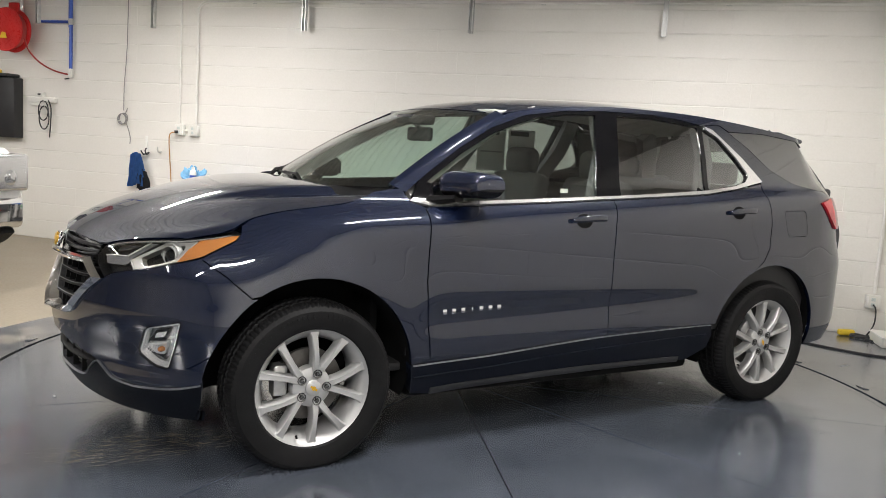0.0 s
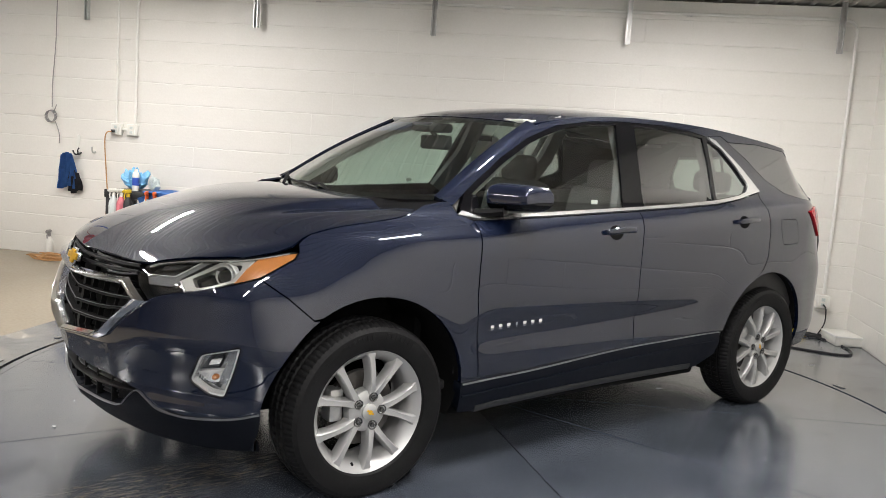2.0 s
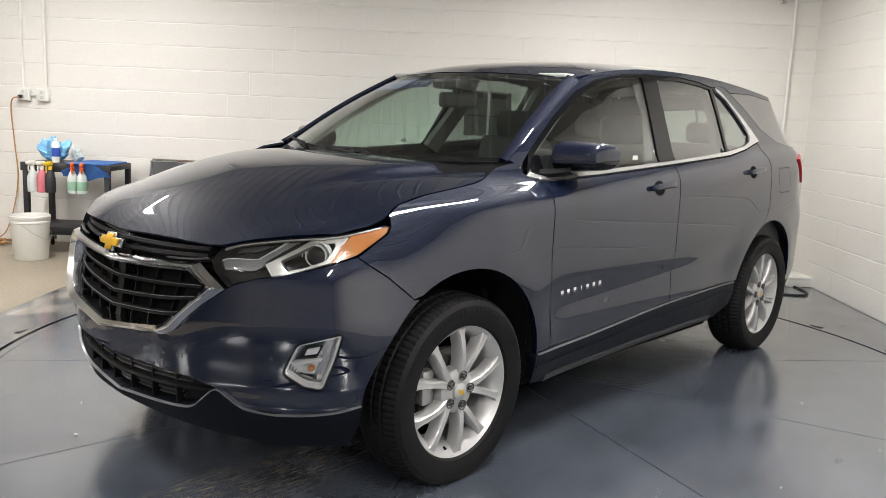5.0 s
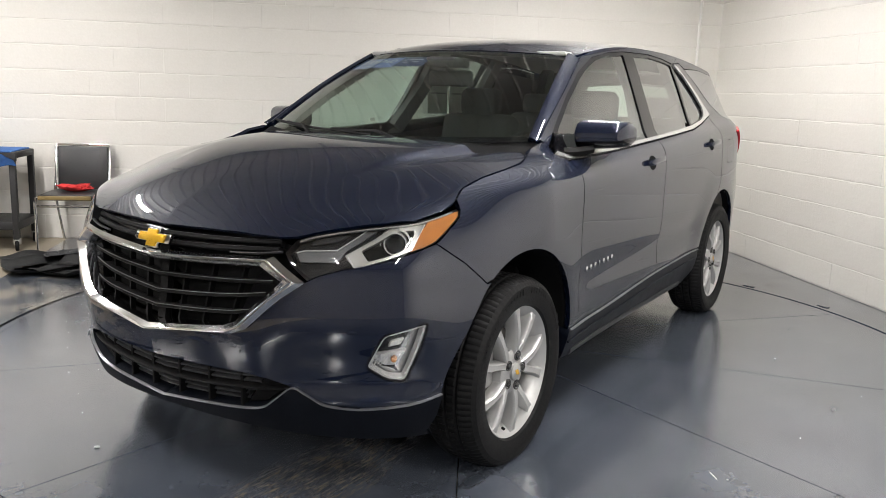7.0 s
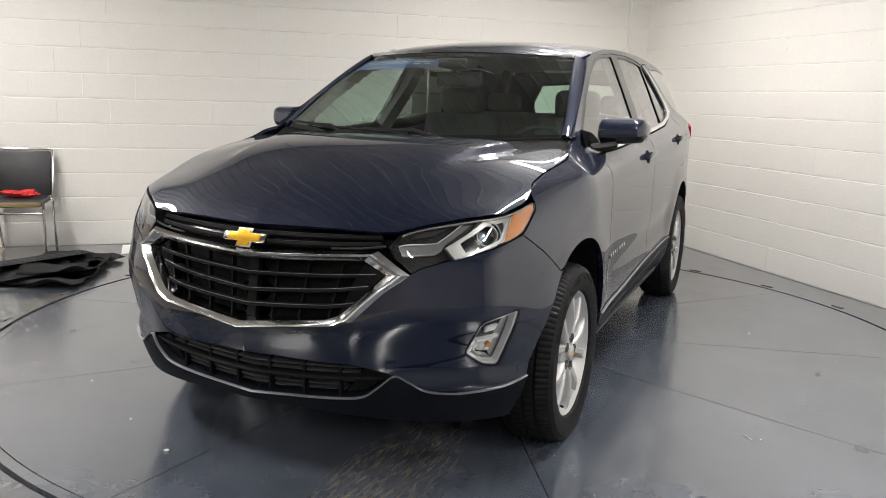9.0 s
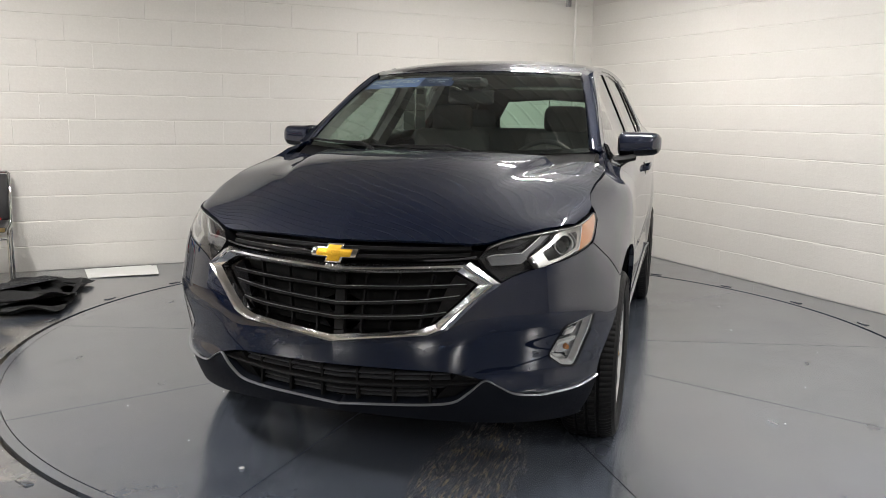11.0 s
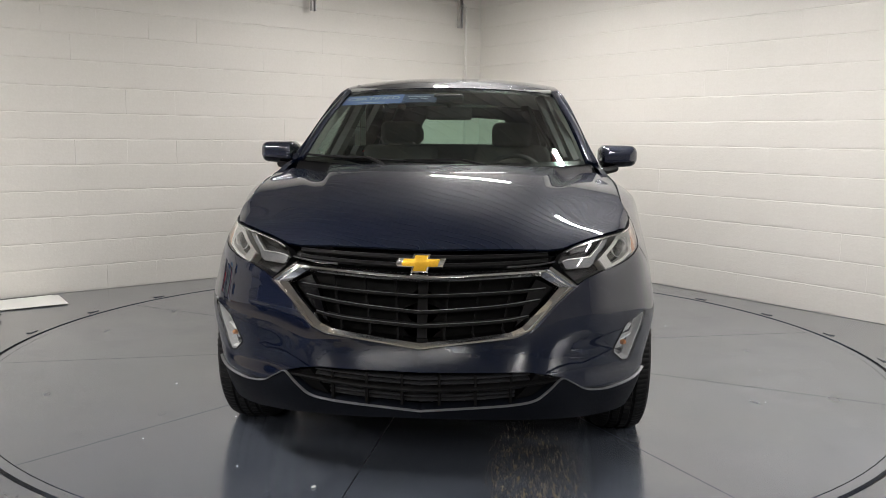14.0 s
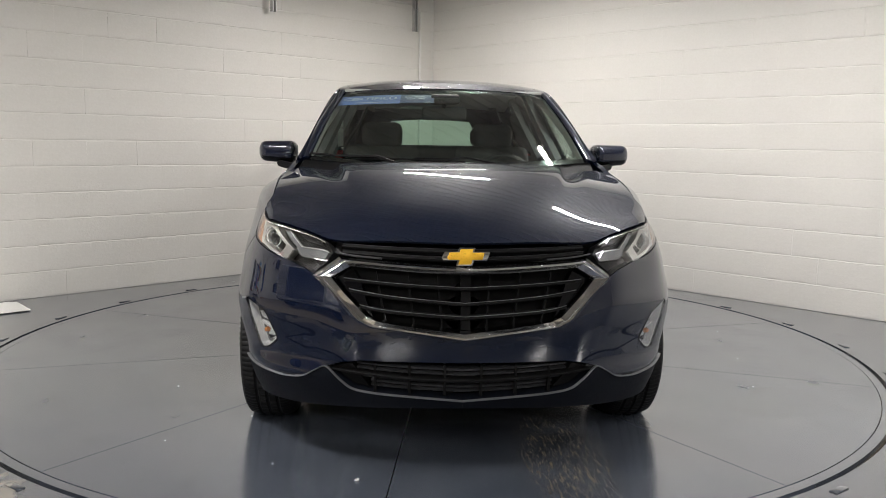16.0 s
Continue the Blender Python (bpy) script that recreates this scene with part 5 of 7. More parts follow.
    laid("reflector_block", patch([on_x(-2.000, 0.512), on_x(-1.930, 0.522), on_x(-1.938, 0.478), on_y(0.744, 0.478)], skin_in(0.030), 0.02, thick=0.02), BRIGHT, fog, "ribbed reflector", where)
    for q in range(7):
        x = -1.992 + 0.008 * q
        part("reflector_rib", side_of(strip([on_x(x, 0.511), on_x(x - 0.003, 0.497), on_x(x - 0.006, 0.482)], 0.003, 0.003, skin_in(0.029), n=2)), BRIGHT, fog)
    laid("dark_tray", patch([on_y(0.752, 0.474), on_x(-1.975, 0.479), on_x(-1.940, 0.474), on_x(-1.938, 0.460), on_y(0.772, 0.459)], skin_in(0.026), 0.02, thick=0.02), GLOSS_BLACK, fog, "dark lower tray", where)
    b = skin_in(0.020)(*on_x(-1.948, 0.502))
    part("bulb", lathe([(0.0, -0.012), (0.008, -0.009), (0.011, 0.0), (0.011, 0.012)], 14), AMBER, fog, "amber bulb", Matrix.Translation((b.x, where * b.y, b.z)) @ pose(0, 0, 0, 0, 0, -90 - where * 35))

# ---- tail ----
CENTRE_U = _len[-1]


def gate_f(u, v):
    """The tailgate: u across (0 middle to 1 edge), v upwards."""
    x = 2.32 - 0.05 * u * u - 0.10 * smooth(0.95, 1.15, v) - 0.40 * max(0.0, (v - 1.10)) ** 1.0 * 0.95
    half = 0.755 - 0.20 * smooth(1.12, 1.55, v) - 0.02 * (1 - smooth(0.5, 0.8, v))
    return Vector((x - 0.14 * u ** 4, half * u, v))


gate_line = [(0.0, 0.40), (1.0, 0.40), (1.0, 1.0), (1.0, 1.17), (1.0, 1.50), (0.0, 1.535)]
pane = [(0.0, 1.19), (0.46, 1.19), (0.58, 1.21), (0.62, 1.30), (0.58, 1.43), (0.0, 1.45)]
laid("tailgate", patch([(u, v) for u, v in gate_line], gate_f, 0.05, holes=[pane], thick=0.03), PAINT, suv)
spoiler = rbox(0, 0, 0, 0.24, 1.10, 0.026, 0.012, 3)
for v in spoiler.verts:
    v.co.x -= 0.10 * (abs(v.co.y) / 0.57) ** 3
    v.co.z -= 0.030 * (abs(v.co.y) / 0.57) ** 2
part("rear_spoiler", spoiler, PAINT, suv, "body-coloured spoiler over the rear window", pose(1.925, 0, 1.540, 0, 9))
rg = laid("rear_window", patch(pane, gate_f, 0.08, thick=0), GLASS_CLEAR, suv, "rear window")
rg.visible_shadow = False
# dark glass that wraps from the rear side round to the tailgate
wrap = side((1.16, 1.520), (1.285, 1.440), (1.43, 1.323), (1.60, 1.250), (1.78, 1.220), (1.93, 1.212), (1.80, 1.40), (1.74, 1.500), (1.45, 1.525))
for where in (-1, 1):
    laid("wrap_window", patch(wrap, skin, 0.04, thick=0.01, lift=0.001), PRIVACY, suv, "dark wrap-around rear quarter glass", where)
    laid("rear_bumper", patch([(REAR_U - 0.004, 0.33), (REAR_U - 0.004, 0.62), (CENTRE_U, 0.62), (CENTRE_U, 0.33)], skin, 0.06, thick=0.02), PAINT, suv, "", where)
    # dark corner between the quarter glass and the tailgate
    bm, rows = bmesh.new(), []
    for k in range(9):
        v = 1.19 + 0.325 * k / 8
        a, b = skin(*on_x(float(np.interp(v, (1.212, 1.40, 1.50), (1.90, 1.78, 1.72))), v)), gate_f(0.96, v)
        a, b = a + Vector((0, -0.006, 0)), b + Vector((-0.012, 0, 0))
        rows.append([bm.verts.new((q.x, where * q.y, q.z)) for q in (a, a.lerp(b, 0.5) + Vector((0.012, 0.012, 0)), b)])
    for p, q in zip(rows, rows[1:]):
        for k in range(2):
            bm.faces.new((p[k], p[k + 1], q[k + 1], q[k]))
    bmesh.ops.recalc_face_normals(bm, faces=bm.faces[:])
    bmesh.ops.solidify(bm, geom=bm.faces[:], thickness=0.006)
    part("tail_corner", bm, PRIVACY, suv, "dark glass corner beside the tailgate")

# ---- fittings of the body ----
for where in (-1, 1):
    s = where
    # door mirror: painted cap, black foot and lower shell, glass, bright indicator
    def shell(z_low, z_high, grow=0.0):
        """A slice of the mirror housing between two shares of its height."""
        bm, rings = bmesh.new(), []
        for i in range(17):
            t = i / 16
            end = math.sqrt(max(0.0, 1 - max(0.0, (t - 0.80) / 0.205) ** 2)) * (1 - 0.55 * max(0.0, 1 - t / 0.10) ** 2)
            x0, x1 = -0.832 + 0.090 * t + 0.05 * (1 - end), -0.612 + 0.012 * t
            hz = (0.064 - 0.010 * t) * (0.45 + 0.55 * end)
            cz = 1.176 + 0.006 * t
            ring = []
            for k in range(20):
                ang = 2 * math.pi * k / 20
                ca, sa = math.cos(ang), math.sin(ang)
                q = max(z_low, min(z_high, math.copysign(abs(sa) ** 0.62, sa)))
                ring.append(bm.verts.new(((x0 + x1) / 2 + (x1 - x0 + 2 * grow) / 2 * math.copysign(abs(ca) ** (0.75 if ca < 0 else 0.4), ca), 0.800 + 0.226 * t, cz + (hz + grow) * q)))
            rings.append(ring)
        for p, q in zip(rings, rings[1:]):
            for k in range(20):
                bm.faces.new((p[k], p[(k + 1) % 20], q[(k + 1) % 20], q[k]))
        bm.faces.new(rings[0])
        bm.faces.new(rings[-1][::-1])
        bmesh.ops.recalc_face_normals(bm, faces=bm.faces[:])
        return bm

    def set_in(bm):
        """Draws the housing in towards the door and back a little."""
        for v in bm.verts:
            v.co.x += 0.032
            v.co.y = 0.80 + (v.co.y - 0.80) * 0.86
        return bm if s > 0 else mirrored(bm)

    cap = shell(-0.42, 1.0)
    mirror = part("door_mirror", set_in(cap), PAINT, suv, "dark blue door mirror with a black foot", angle=50)
    low = shell(-1.0, -0.40, -0.003)
    part("lower_shell", set_in(low), GLOSS_BLACK, mirror, "black lower shell")
    foot = sweep(smooth_path([(-0.83, 0.765, 1.108), (-0.80, 0.81, 1.110), (-0.75, 0.87, 1.122)], 4), [(-0.040, -0.016), (0.040, -0.016), (0.052, 0.0), (0.035, 0.016), (-0.035, 0.016), (-0.052, 0.0)])
    part("foot", set_in(foot), BLACK, mirror, "black mirror foot")
    ind = sweep(smooth_path([(-0.680, 1.014, 1.168), (-0.640, 1.016, 1.170), (-0.604, 1.000, 1.171)], 4), [(-0.004, -0.007), (0.004, -0.007), (0.006, 0.0), (0.004, 0.007), (-0.004, 0.007)])
    part("indicator", set_in(ind), BRIGHT, mirror, "bright indicator lens")
    mg = rbox(-0.606, 0.905, 1.175, 0.006, 0.16, 0.080, 0.002)
    part("mirror_glass", set_in(mg), CHROME, mirror, "mirror glass")
    sail = patch(side((-0.905, 1.112), (-0.86, 1.186), (-0.80, 1.176), (-0.80, 1.105), (-0.868, 1.100)), skin, 0.03, thick=0.01, lift=0.004)
    laid("mirror_sail", sail, GLOSS_BLACK, mirror, "black mirror sail", where)
    # handles
    for x0, x1, z, key in ((-0.118, 0.095, 1.033, "front"), (0.955, 1.168, 1.086, "rear")):
        door = DOORS[key, where]
        cx = x0 + 0.085
        oval = [on_x(cx + 0.048 * math.cos(2 * math.pi * i / 20), z - 0.002 + 0.034 * math.sin(2 * math.pi * i / 20)) for i in range(20)]
        # shade of the handle recess, put on as a flat dark oval
        laid("handle_cup_shade", patch(oval, skin, 0.02, thick=0.0, lift=0.0015), LINER, door, "flat dark oval for the shaded handle recess", where)
        path, ups = along(side((x0, z - 0.003), (x0 + 0.03, z), ((x0 + x1) / 2, z + 0.006), (x1 - 0.03, z + 0.009), (x1, z + 0.007)), None, 0.0, 5)
        n = len(path)
        bm = bmesh.new()
        rings = []
        for i, (p, u) in enumerate(zip(path, ups)):
            t = i / (n - 1)
            off = 0.030 * math.sin(math.pi * min(1, max(0, t))) ** 0.35
            wz, th = 0.0155 - 0.005 * abs(2 * t - 1) ** 3, 0.007
            c = p + u * off
            rings.append([bm.verts.new(c + Vector((0, 0, wz * math.cos(a))) + u * th * math.sin(a)) for a in np.linspace(0, 2 * math.pi, 12, endpoint=False)])
        for p, q in zip(rings, rings[1:]):
            for j in range(12):
                bm.faces.new((p[j], p[(j + 1) % 12], q[(j + 1) % 12], q[j]))
        bm.faces.new(rings[0])
        bm.faces.new(rings[-1])
        bmesh.ops.recalc_face_normals(bm, faces=bm.faces[:])
        part("handle", bm if s > 0 else mirrored(bm), PAINT, door, "body-coloured pull handle")
    # bright model badge, as plain bars
    for i in range(7):
        x = -0.772 + 0.0475 * i
        p = skin(*on_x(x, 0.622 + 0.0015 * i))
        part("badge_bar", rbox(p.x, s * (p.y + 0.002), p.z + 0.003, 0.020 if i != 3 else 0.007, 0.006, 0.023, 0.002), CHROME, DOORS["front", where], "bright badge bar")
    # lower window glass marks
    p = skin(*on_x(-0.05, 1.17))
    part("glass_label", rbox(-0.08, s * (p.y - 0.016), 1.165, 0.045, 0.002, 0.020, 0.0005, 1), WHITE, suv, "small white glass label")
# roof aerial
fin = rbox(0, 0, 0.02, 0.16, 0.035, 0.05, 0.015, 3)
for v in fin.verts:
    v.co.x += 0.05 * (v.co.z / 0.045)
    v.co.y *= 1 - 0.6 * max(0, v.co.z / 0.05)
part("roof_aerial", fin, PAINT, suv, "shark-fin aerial", Matrix.Translation((1.33, 0, roof_z(1.33, 0) - 0.005)))

# cowl and wipers
cowl = bmesh.new()
rows = []
for i in range(25):
    w = -1 + 2 * i / 24
    b = screen_base(w)
    hx = -1.235 + 0.145 * (abs(w) ** 2.2)
    rows.append([cowl.verts.new((hx + 0.01, 0.72 * w, hood_z(hx, 0.72 * w) - 0.02)), cowl.verts.new((b.x + 0.05, b.y, b.z + 0.012))])
for p, q in zip(rows, rows[1:]):
    cowl.faces.new((p[0], q[0], q[1], p[1]))
part("cowl", cowl, BLACK, suv, "black plastic cowl")
for (w0, v0), (w1, v1) in (((-0.30, 0.02), (0.42, 0.045)), ((0.36, 0.02), (0.86, 0.055))):
    pa, pb = screen(v0, w0, 0.012), screen(v1, w1, 0.014)
    wiper = part("wiper", sweep([pa + Vector((-0.03, 0, -0.01)), pa.lerp(pb, 0.25) + Vector((-0.012, 0, 0.012)), pa.lerp(pb, 0.6), pb.lerp(pa, 0.25)], [(-0.008, -0.004), (0.008, -0.004), (0.006, 0.006), (-0.006, 0.006)]), BLACK, suv, "black wiper arm")
    part("blade", tube([screen(v1 - 0.02, w1 - 0.55 * (w1 - w0) - 0.12, 0.008), screen(v1, w1 + 0.10, 0.008)], 0.006, 6), BLACK, wiper)

# windscreen sticker, in two blues
STICK_L = simple("light_blue_sticker", (0.20, 0.28, 0.62), 0.4, 0, 0.05)
STICK_D = simple("dark_blue_sticker", (0.022, 0.040, 0.13), 0.4, 0, 0.05)
STICK_W = simple("white_print", (0.85, 0.87, 0.9), 0.5, 0, 0.02)
banner = part("windscreen_sticker", screen_grid(0.765, 0.925, 0.40, 0.945, 3, 10, -0.006), STICK_L, suv, "light and dark blue certified sticker at the top of the windscreen")
part("dark_half", screen_grid(0.775, 0.920, 0.10, 0.40, 3, 6, -0.006), STICK_D, banner, "dark blue half")
fnt = bpy.data.curves.new("print", "FONT")
fnt.body, fnt.size, fnt.align_x, fnt.align_y, fnt.extrude, fnt.offset = "CERTIFIED", 0.058, "CENTER", "CENTER", 0.0, 0.0012
tmp = new("print_curve", fnt)
bpy.context.view_layer.update()
letters = bpy.data.meshes.new_from_object(tmp.evaluated_get(bpy.context.evaluated_depsgraph_get()))
bpy.data.objects.remove(tmp)
for v in letters.vertices:
    v.co = screen(0.858 + v.co.y / 0.84, 0.675 - 1.12 * v.co.x / 0.61, -0.0040)
part("print", letters, STICK_W, banner, "white printed word")
for v, w0, w1 in ((0.872, 0.16, 0.36), (0.838, 0.18, 0.24), (0.838, 0.27, 0.34), (0.790, 0.55, 0.80)):
    part("print_bar", screen_grid(v - 0.005, v + 0.005, w0, w1, 1, 2, -0.004), STICK_W, banner)

# ---- cabin ----
trim_side = side((-0.93, 0.42), (1.75, 0.42), (1.75, 1.17), (1.0, 1.185), (0.2, 1.12), (-0.5, 1.085), (-0.93, 1.075))
both("door_lining", patch(trim_side, skin_in(0.055), 0.10, thick=0), TRIM_DARK, suv, "dark door lining")
lining_out = [(-0.44, 0.0), (-0.36, 0.50)] + [(x, roof_edge(x)[0] - 0.03) for x in np.linspace(-0.18, 1.75, 8)] + [(1.82, 0.0)]
laid("headliner", patch(lining_out, lambda x, y: Vector((x, y, roof_z(x, y) - 0.035)), 0.12, thick=0), TRIM_GREY, suv, "grey headliner")
part("cabin_floor", rbox(0.45, 0, 0.36, 2.9, 1.55, 0.04, 0.01), TRIM_DARK, suv)
dash = rbox(-0.76, 0, 0.93, 0.46, 1.42, 0.30, 0.07, 5)
for v in dash.verts:
    v.co.z += 0.05 * max(0, -(v.co.x + 0.70)) + 0.02 * (abs(v.co.y + 0.36) < 0.2) * (v.co.z > 1.0)
part("dashboard", dash, TRIM_DARK, suv, "dark moulded dashboard")
part("bulkhead", rbox(-1.02, 0, 0.75, 0.04, 1.40, 0.70, 0.01), LINER, suv)


def seat(x, y, wide, name="seat"):
    st = part(name, rbox(x, y, 0.60, 0.52, wide, 0.16, 0.05, 4), CLOTH_DARK, suv, "dark cloth seat")
    part("backrest", rbox(0, 0, 0.30, 0.14, wide, 0.62, 0.055, 4), CLOTH_DARK, st, "", pose(x + 0.24, y, 0.62, 0, 14))
    return st


for y in (-0.37, 0.37):
    st = seat(0.10, y, 0.50)
    part("headrest", rbox(0.475, y, 1.285, 0.11, 0.27, 0.17, 0.05, 5), CLOTH_DARK, st, "dark headrest")
    for d in (-0.06, 0.06):
        part("headrest_post", tube([(0.43, y + d, 1.15), (0.47, y + d, 1.30)], 0.006, 8), CHROME, st)
bench = seat(1.02, 0, 1.30, "rear_bench")
for y in (-0.42, 0.42):
    part("headrest", rbox(1.38, y, 1.285, 0.09, 0.25, 0.13, 0.04, 4), CLOTH_DARK, bench, "dark headrest")
for y in (-0.66, 0.66):
    part("boot_lining", rbox(1.95, y, 0.92, 0.30, 0.06, 0.62, 0.02), TRIM_DARK, suv, "dark boot lining")
part("parcel_cover", rbox(1.75, 0, 1.02, 0.55, 1.3, 0.02, 0.006), TRIM_DARK, suv)
steer = part("steering_wheel", lathe([(0.185 + 0.014 * math.cos(a), 0.014 * math.sin(a)) for a in np.linspace(0, 2 * math.pi, 10, endpoint=False)], 40, True), TRIM_DARK, suv, "dark steering wheel", pose(-0.30, -0.37, 1.0, 0, 0, 90) @ pose(0, 0, 0, 25))
part("steering_hub", rbox(0, 0.01, -0.02, 0.16, 0.05, 0.10, 0.02, 3), TRIM_DARK, steer)
for px, pz, ang in ((0.11, 0.0, 0), (-0.11, 0.0, 0), (0.0, -0.11, 90)):
    part("steering_spoke", rbox(px, 0.01, pz, 0.14 if not ang else 0.05, 0.02, 0.03 if not ang else 0.14, 0.008), SATIN, steer)
vm = part("rear_view_mirror", rbox(-0.47, 0.0, 1.40, 0.035, 0.25, 0.075, 0.02, 4), TRIM_DARK, suv, "black rear-view mirror")
part("mirror_stem", tube([(-0.47, 0, 1.43), (-0.55, 0, 1.49)], 0.012, 8), TRIM_DARK, vm)
part("sensor_housing", rbox(-0.50, 0.0, 1.475, 0.16, 0.16, 0.05, 0.015, 2, None), TRIM_DARK, vm)
for y in (-0.36, 0.36):
    part("sun_visor", rbox(-0.30, y, 1.525, 0.16, 0.40, 0.02, 0.008, 2, None), TRIM_GREY, suv, "folded sun visor")
for s in (-1, 1):
    for x0, x1 in ((0.13, 0.27), (0.87, 1.0)):
        part("pillar_lining", sweep([(x0, s * 0.76, 1.12), (x1 - 0.02, s * 0.655, 1.36), (x1, s * 0.56, 1.56)], [(-0.05, -0.02), (0.05, -0.02), (0.05, 0.02), (-0.05, 0.02)], ups=[(0, s, 0)] * 3), LINING_GREY, suv, "grey pillar lining")
    part("pillar_lining", sweep([(-0.90, s * 0.715, 1.13), (-0.62, s * 0.655, 1.315), (-0.36, s * 0.585, 1.465), (-0.12, s * 0.555, 1.535)], [(-0.035, -0.012), (0.035, -0.012), (0.035, 0.012), (-0.035, 0.012)], ups=[(0, s, 0.3)] * 4), LINING_PALE, suv, "pale windscreen pillar lining")
    part("tail_pillar_lining", sweep([(1.78, s * 0.62, 1.16), (1.70, s * 0.545, 1.40), (1.62, s * 0.49, 1.52)], [(-0.07, -0.03), (0.07, -0.03), (0.07, 0.03), (-0.07, 0.03)], ups=[(0, s, 0)] * 3), TRIM_DARK, suv, "dark tail pillar lining")
    # trim behind the rear doors and round the tailgate glass
    laid("rear_lining", patch(side((1.28, 1.22), (1.86, 1.20), (1.70, 1.47), (1.10, 1.515)), skin_in(0.035), 0.08, thick=0), TRIM_DARK, suv, "dark rear pillar lining", s)
    laid("gate_lining", patch([(0.62, 1.16), (1.0, 1.16), (1.0, 1.49), (0.0, 1.52), (0.0, 1.455), (0.56, 1.435), (0.62, 1.30)], lambda u, v: gate_f(u, v) - Vector((0.03, 0, 0)), 0.08, thick=0), TRIM_DARK, suv, "dark tailgate lining", s)
# papers on the far rear window
for x in (0.42, 0.66):
    paper = part("window_paper", rbox(x, 0.655, 1.345, 0.215, 0.002, 0.28, 0.0005, 1, None), WHITE, suv, "white price sheet stuck inside the rear window")
    part("paper_heading", rbox(x - 0.02, 0.652, 1.458, 0.15, 0.002, 0.032, 0.0005, 1, None), TRIM_DARK, paper, "dark printed bar")
    part("paper_text", rbox(x, 0.652, 1.33, 0.17, 0.002, 0.010, 0.0005, 1, None), TRIM_GREY, paper, "grey printed bar")


# ---- things along the long wall ----
BLUE_PIPE = simple("blue_pipe_paint", (0.035, 0.09, 0.42), 0.35, 0, 0.1)
RED_PAINT = simple("red_enamel", (0.55, 0.02, 0.02), 0.3, 0, 0.12)
RED_HOSE = simple("red_rubber", (0.33, 0.03, 0.025), 0.55, 0, 0.2)
CABLE = simple("grey_cable", (0.25, 0.24, 0.24), 0.55, 0, 0.2, 30)
BLACK_CABLE = simple("black_cable", (0.02, 0.02, 0.022), 0.5, 0, 0.2, 30)
ORANGE_CORD = simple("orange_cord", (0.46, 0.24, 0.09), 0.6, 0, 0.2, 30)
YELLOW = simple("yellow_plastic", (0.75, 0.52, 0.03), 0.4, 0, 0.1)
CLOTH_BLUE = simple("blue_cloth", (0.05, 0.15, 0.42), 0.95, 0, 0.3, 25, relief=0.4, relief_scale=160)
CLOTH_DOT = simple("dark_patterned_cloth", (0.02, 0.02, 0.025), 0.95, 0, 0.5, 40)
CLOTH_RED = simple("red_cloth", (0.55, 0.03, 0.03), 0.9, 0, 0.25, 25, relief=0.3, relief_scale=120)
BAG_BLUE = simple("pale_blue_film", (0.20, 0.48, 0.75), 0.3, 0, 0.2, 12)
PLASTIC_WHITE = simple("white_plastic", (0.74, 0.73, 0.68), 0.4, 0, 0.06)
FROSTED = simple("milky_bottle", (0.55, 0.60, 0.58), 0.3, 0, 0.12, 20)
PINK = simple("pink_liquid", (0.55, 0.15, 0.18), 0.3, 0, 0.15, 20)
GREEN_LABEL = simple("green_label", (0.25, 0.42, 0.30), 0.5, 0, 0.2, 40)
ORANGE = simple("orange_plastic", (0.80, 0.13, 0.02), 0.4, 0, 0.1)
VINYL = simple("black_vinyl", (0.024, 0.024, 0.026), 0.35, 0, 0.15, 10, relief=0.1, relief_scale=300)
MAT = simple("black_rubber_mat", (0.035, 0.036, 0.038), 0.6, 0, 0.25, 12, relief=0.25, relief_scale=90)
PAPER = simple("white_paper", (0.82, 0.82, 0.80), 0.7, 0, 0.03)
BENCH_BLACK = simple("black_powder_coat", (0.02, 0.02, 0.022), 0.5, 0, 0.2)
BROWN_SEAT = simple("worn_brown_seat", (0.20, 0.14, 0.05), 0.6, 0, 0.3)
TRUCK_WHITE = simple("white_car_paint", (0.72, 0.72, 0.70), 0.25, 0, 0.04, 5, coat=1.0)


def on_wall(b, z, a=0.0):
    return room(a, b, z)


# hanging channel struts
for b, a in ((8.72, 0.30), (7.37, 0.10), (5.58, 0.10), (3.85, 0.10), (2.11, 0.10), (0.37, 0.10)):
    strut = thing("hanging_strut", "galvanised steel channel hanging from the deck", "strut", room_pose(a, b, 0), "channels along the wall")
    prof = [(-0.021, -0.021), (0.021, -0.021), (0.021, 0.021), (0.012, 0.021), (0.012, 0.016), (0.017, 0.016), (0.017, -0.017), (-0.017, -0.017), (-0.017, 0.016), (-0.012, 0.016), (-0.012, 0.021), (-0.021, 0.021)]
    part("channel", sweep([(0, 0, 2.40), (0, 0, CEILING + 0.03)], prof, ups=[(1, 0, 0)] * 2), STEEL, strut)
    part("bolt", lathe([(0, -0.006), (0.009, -0.006), (0.009, 0.006), (0, 0.006)], 6), STEEL, strut, "", pose(0.023, 0, 2.62, 0, 0, 90))

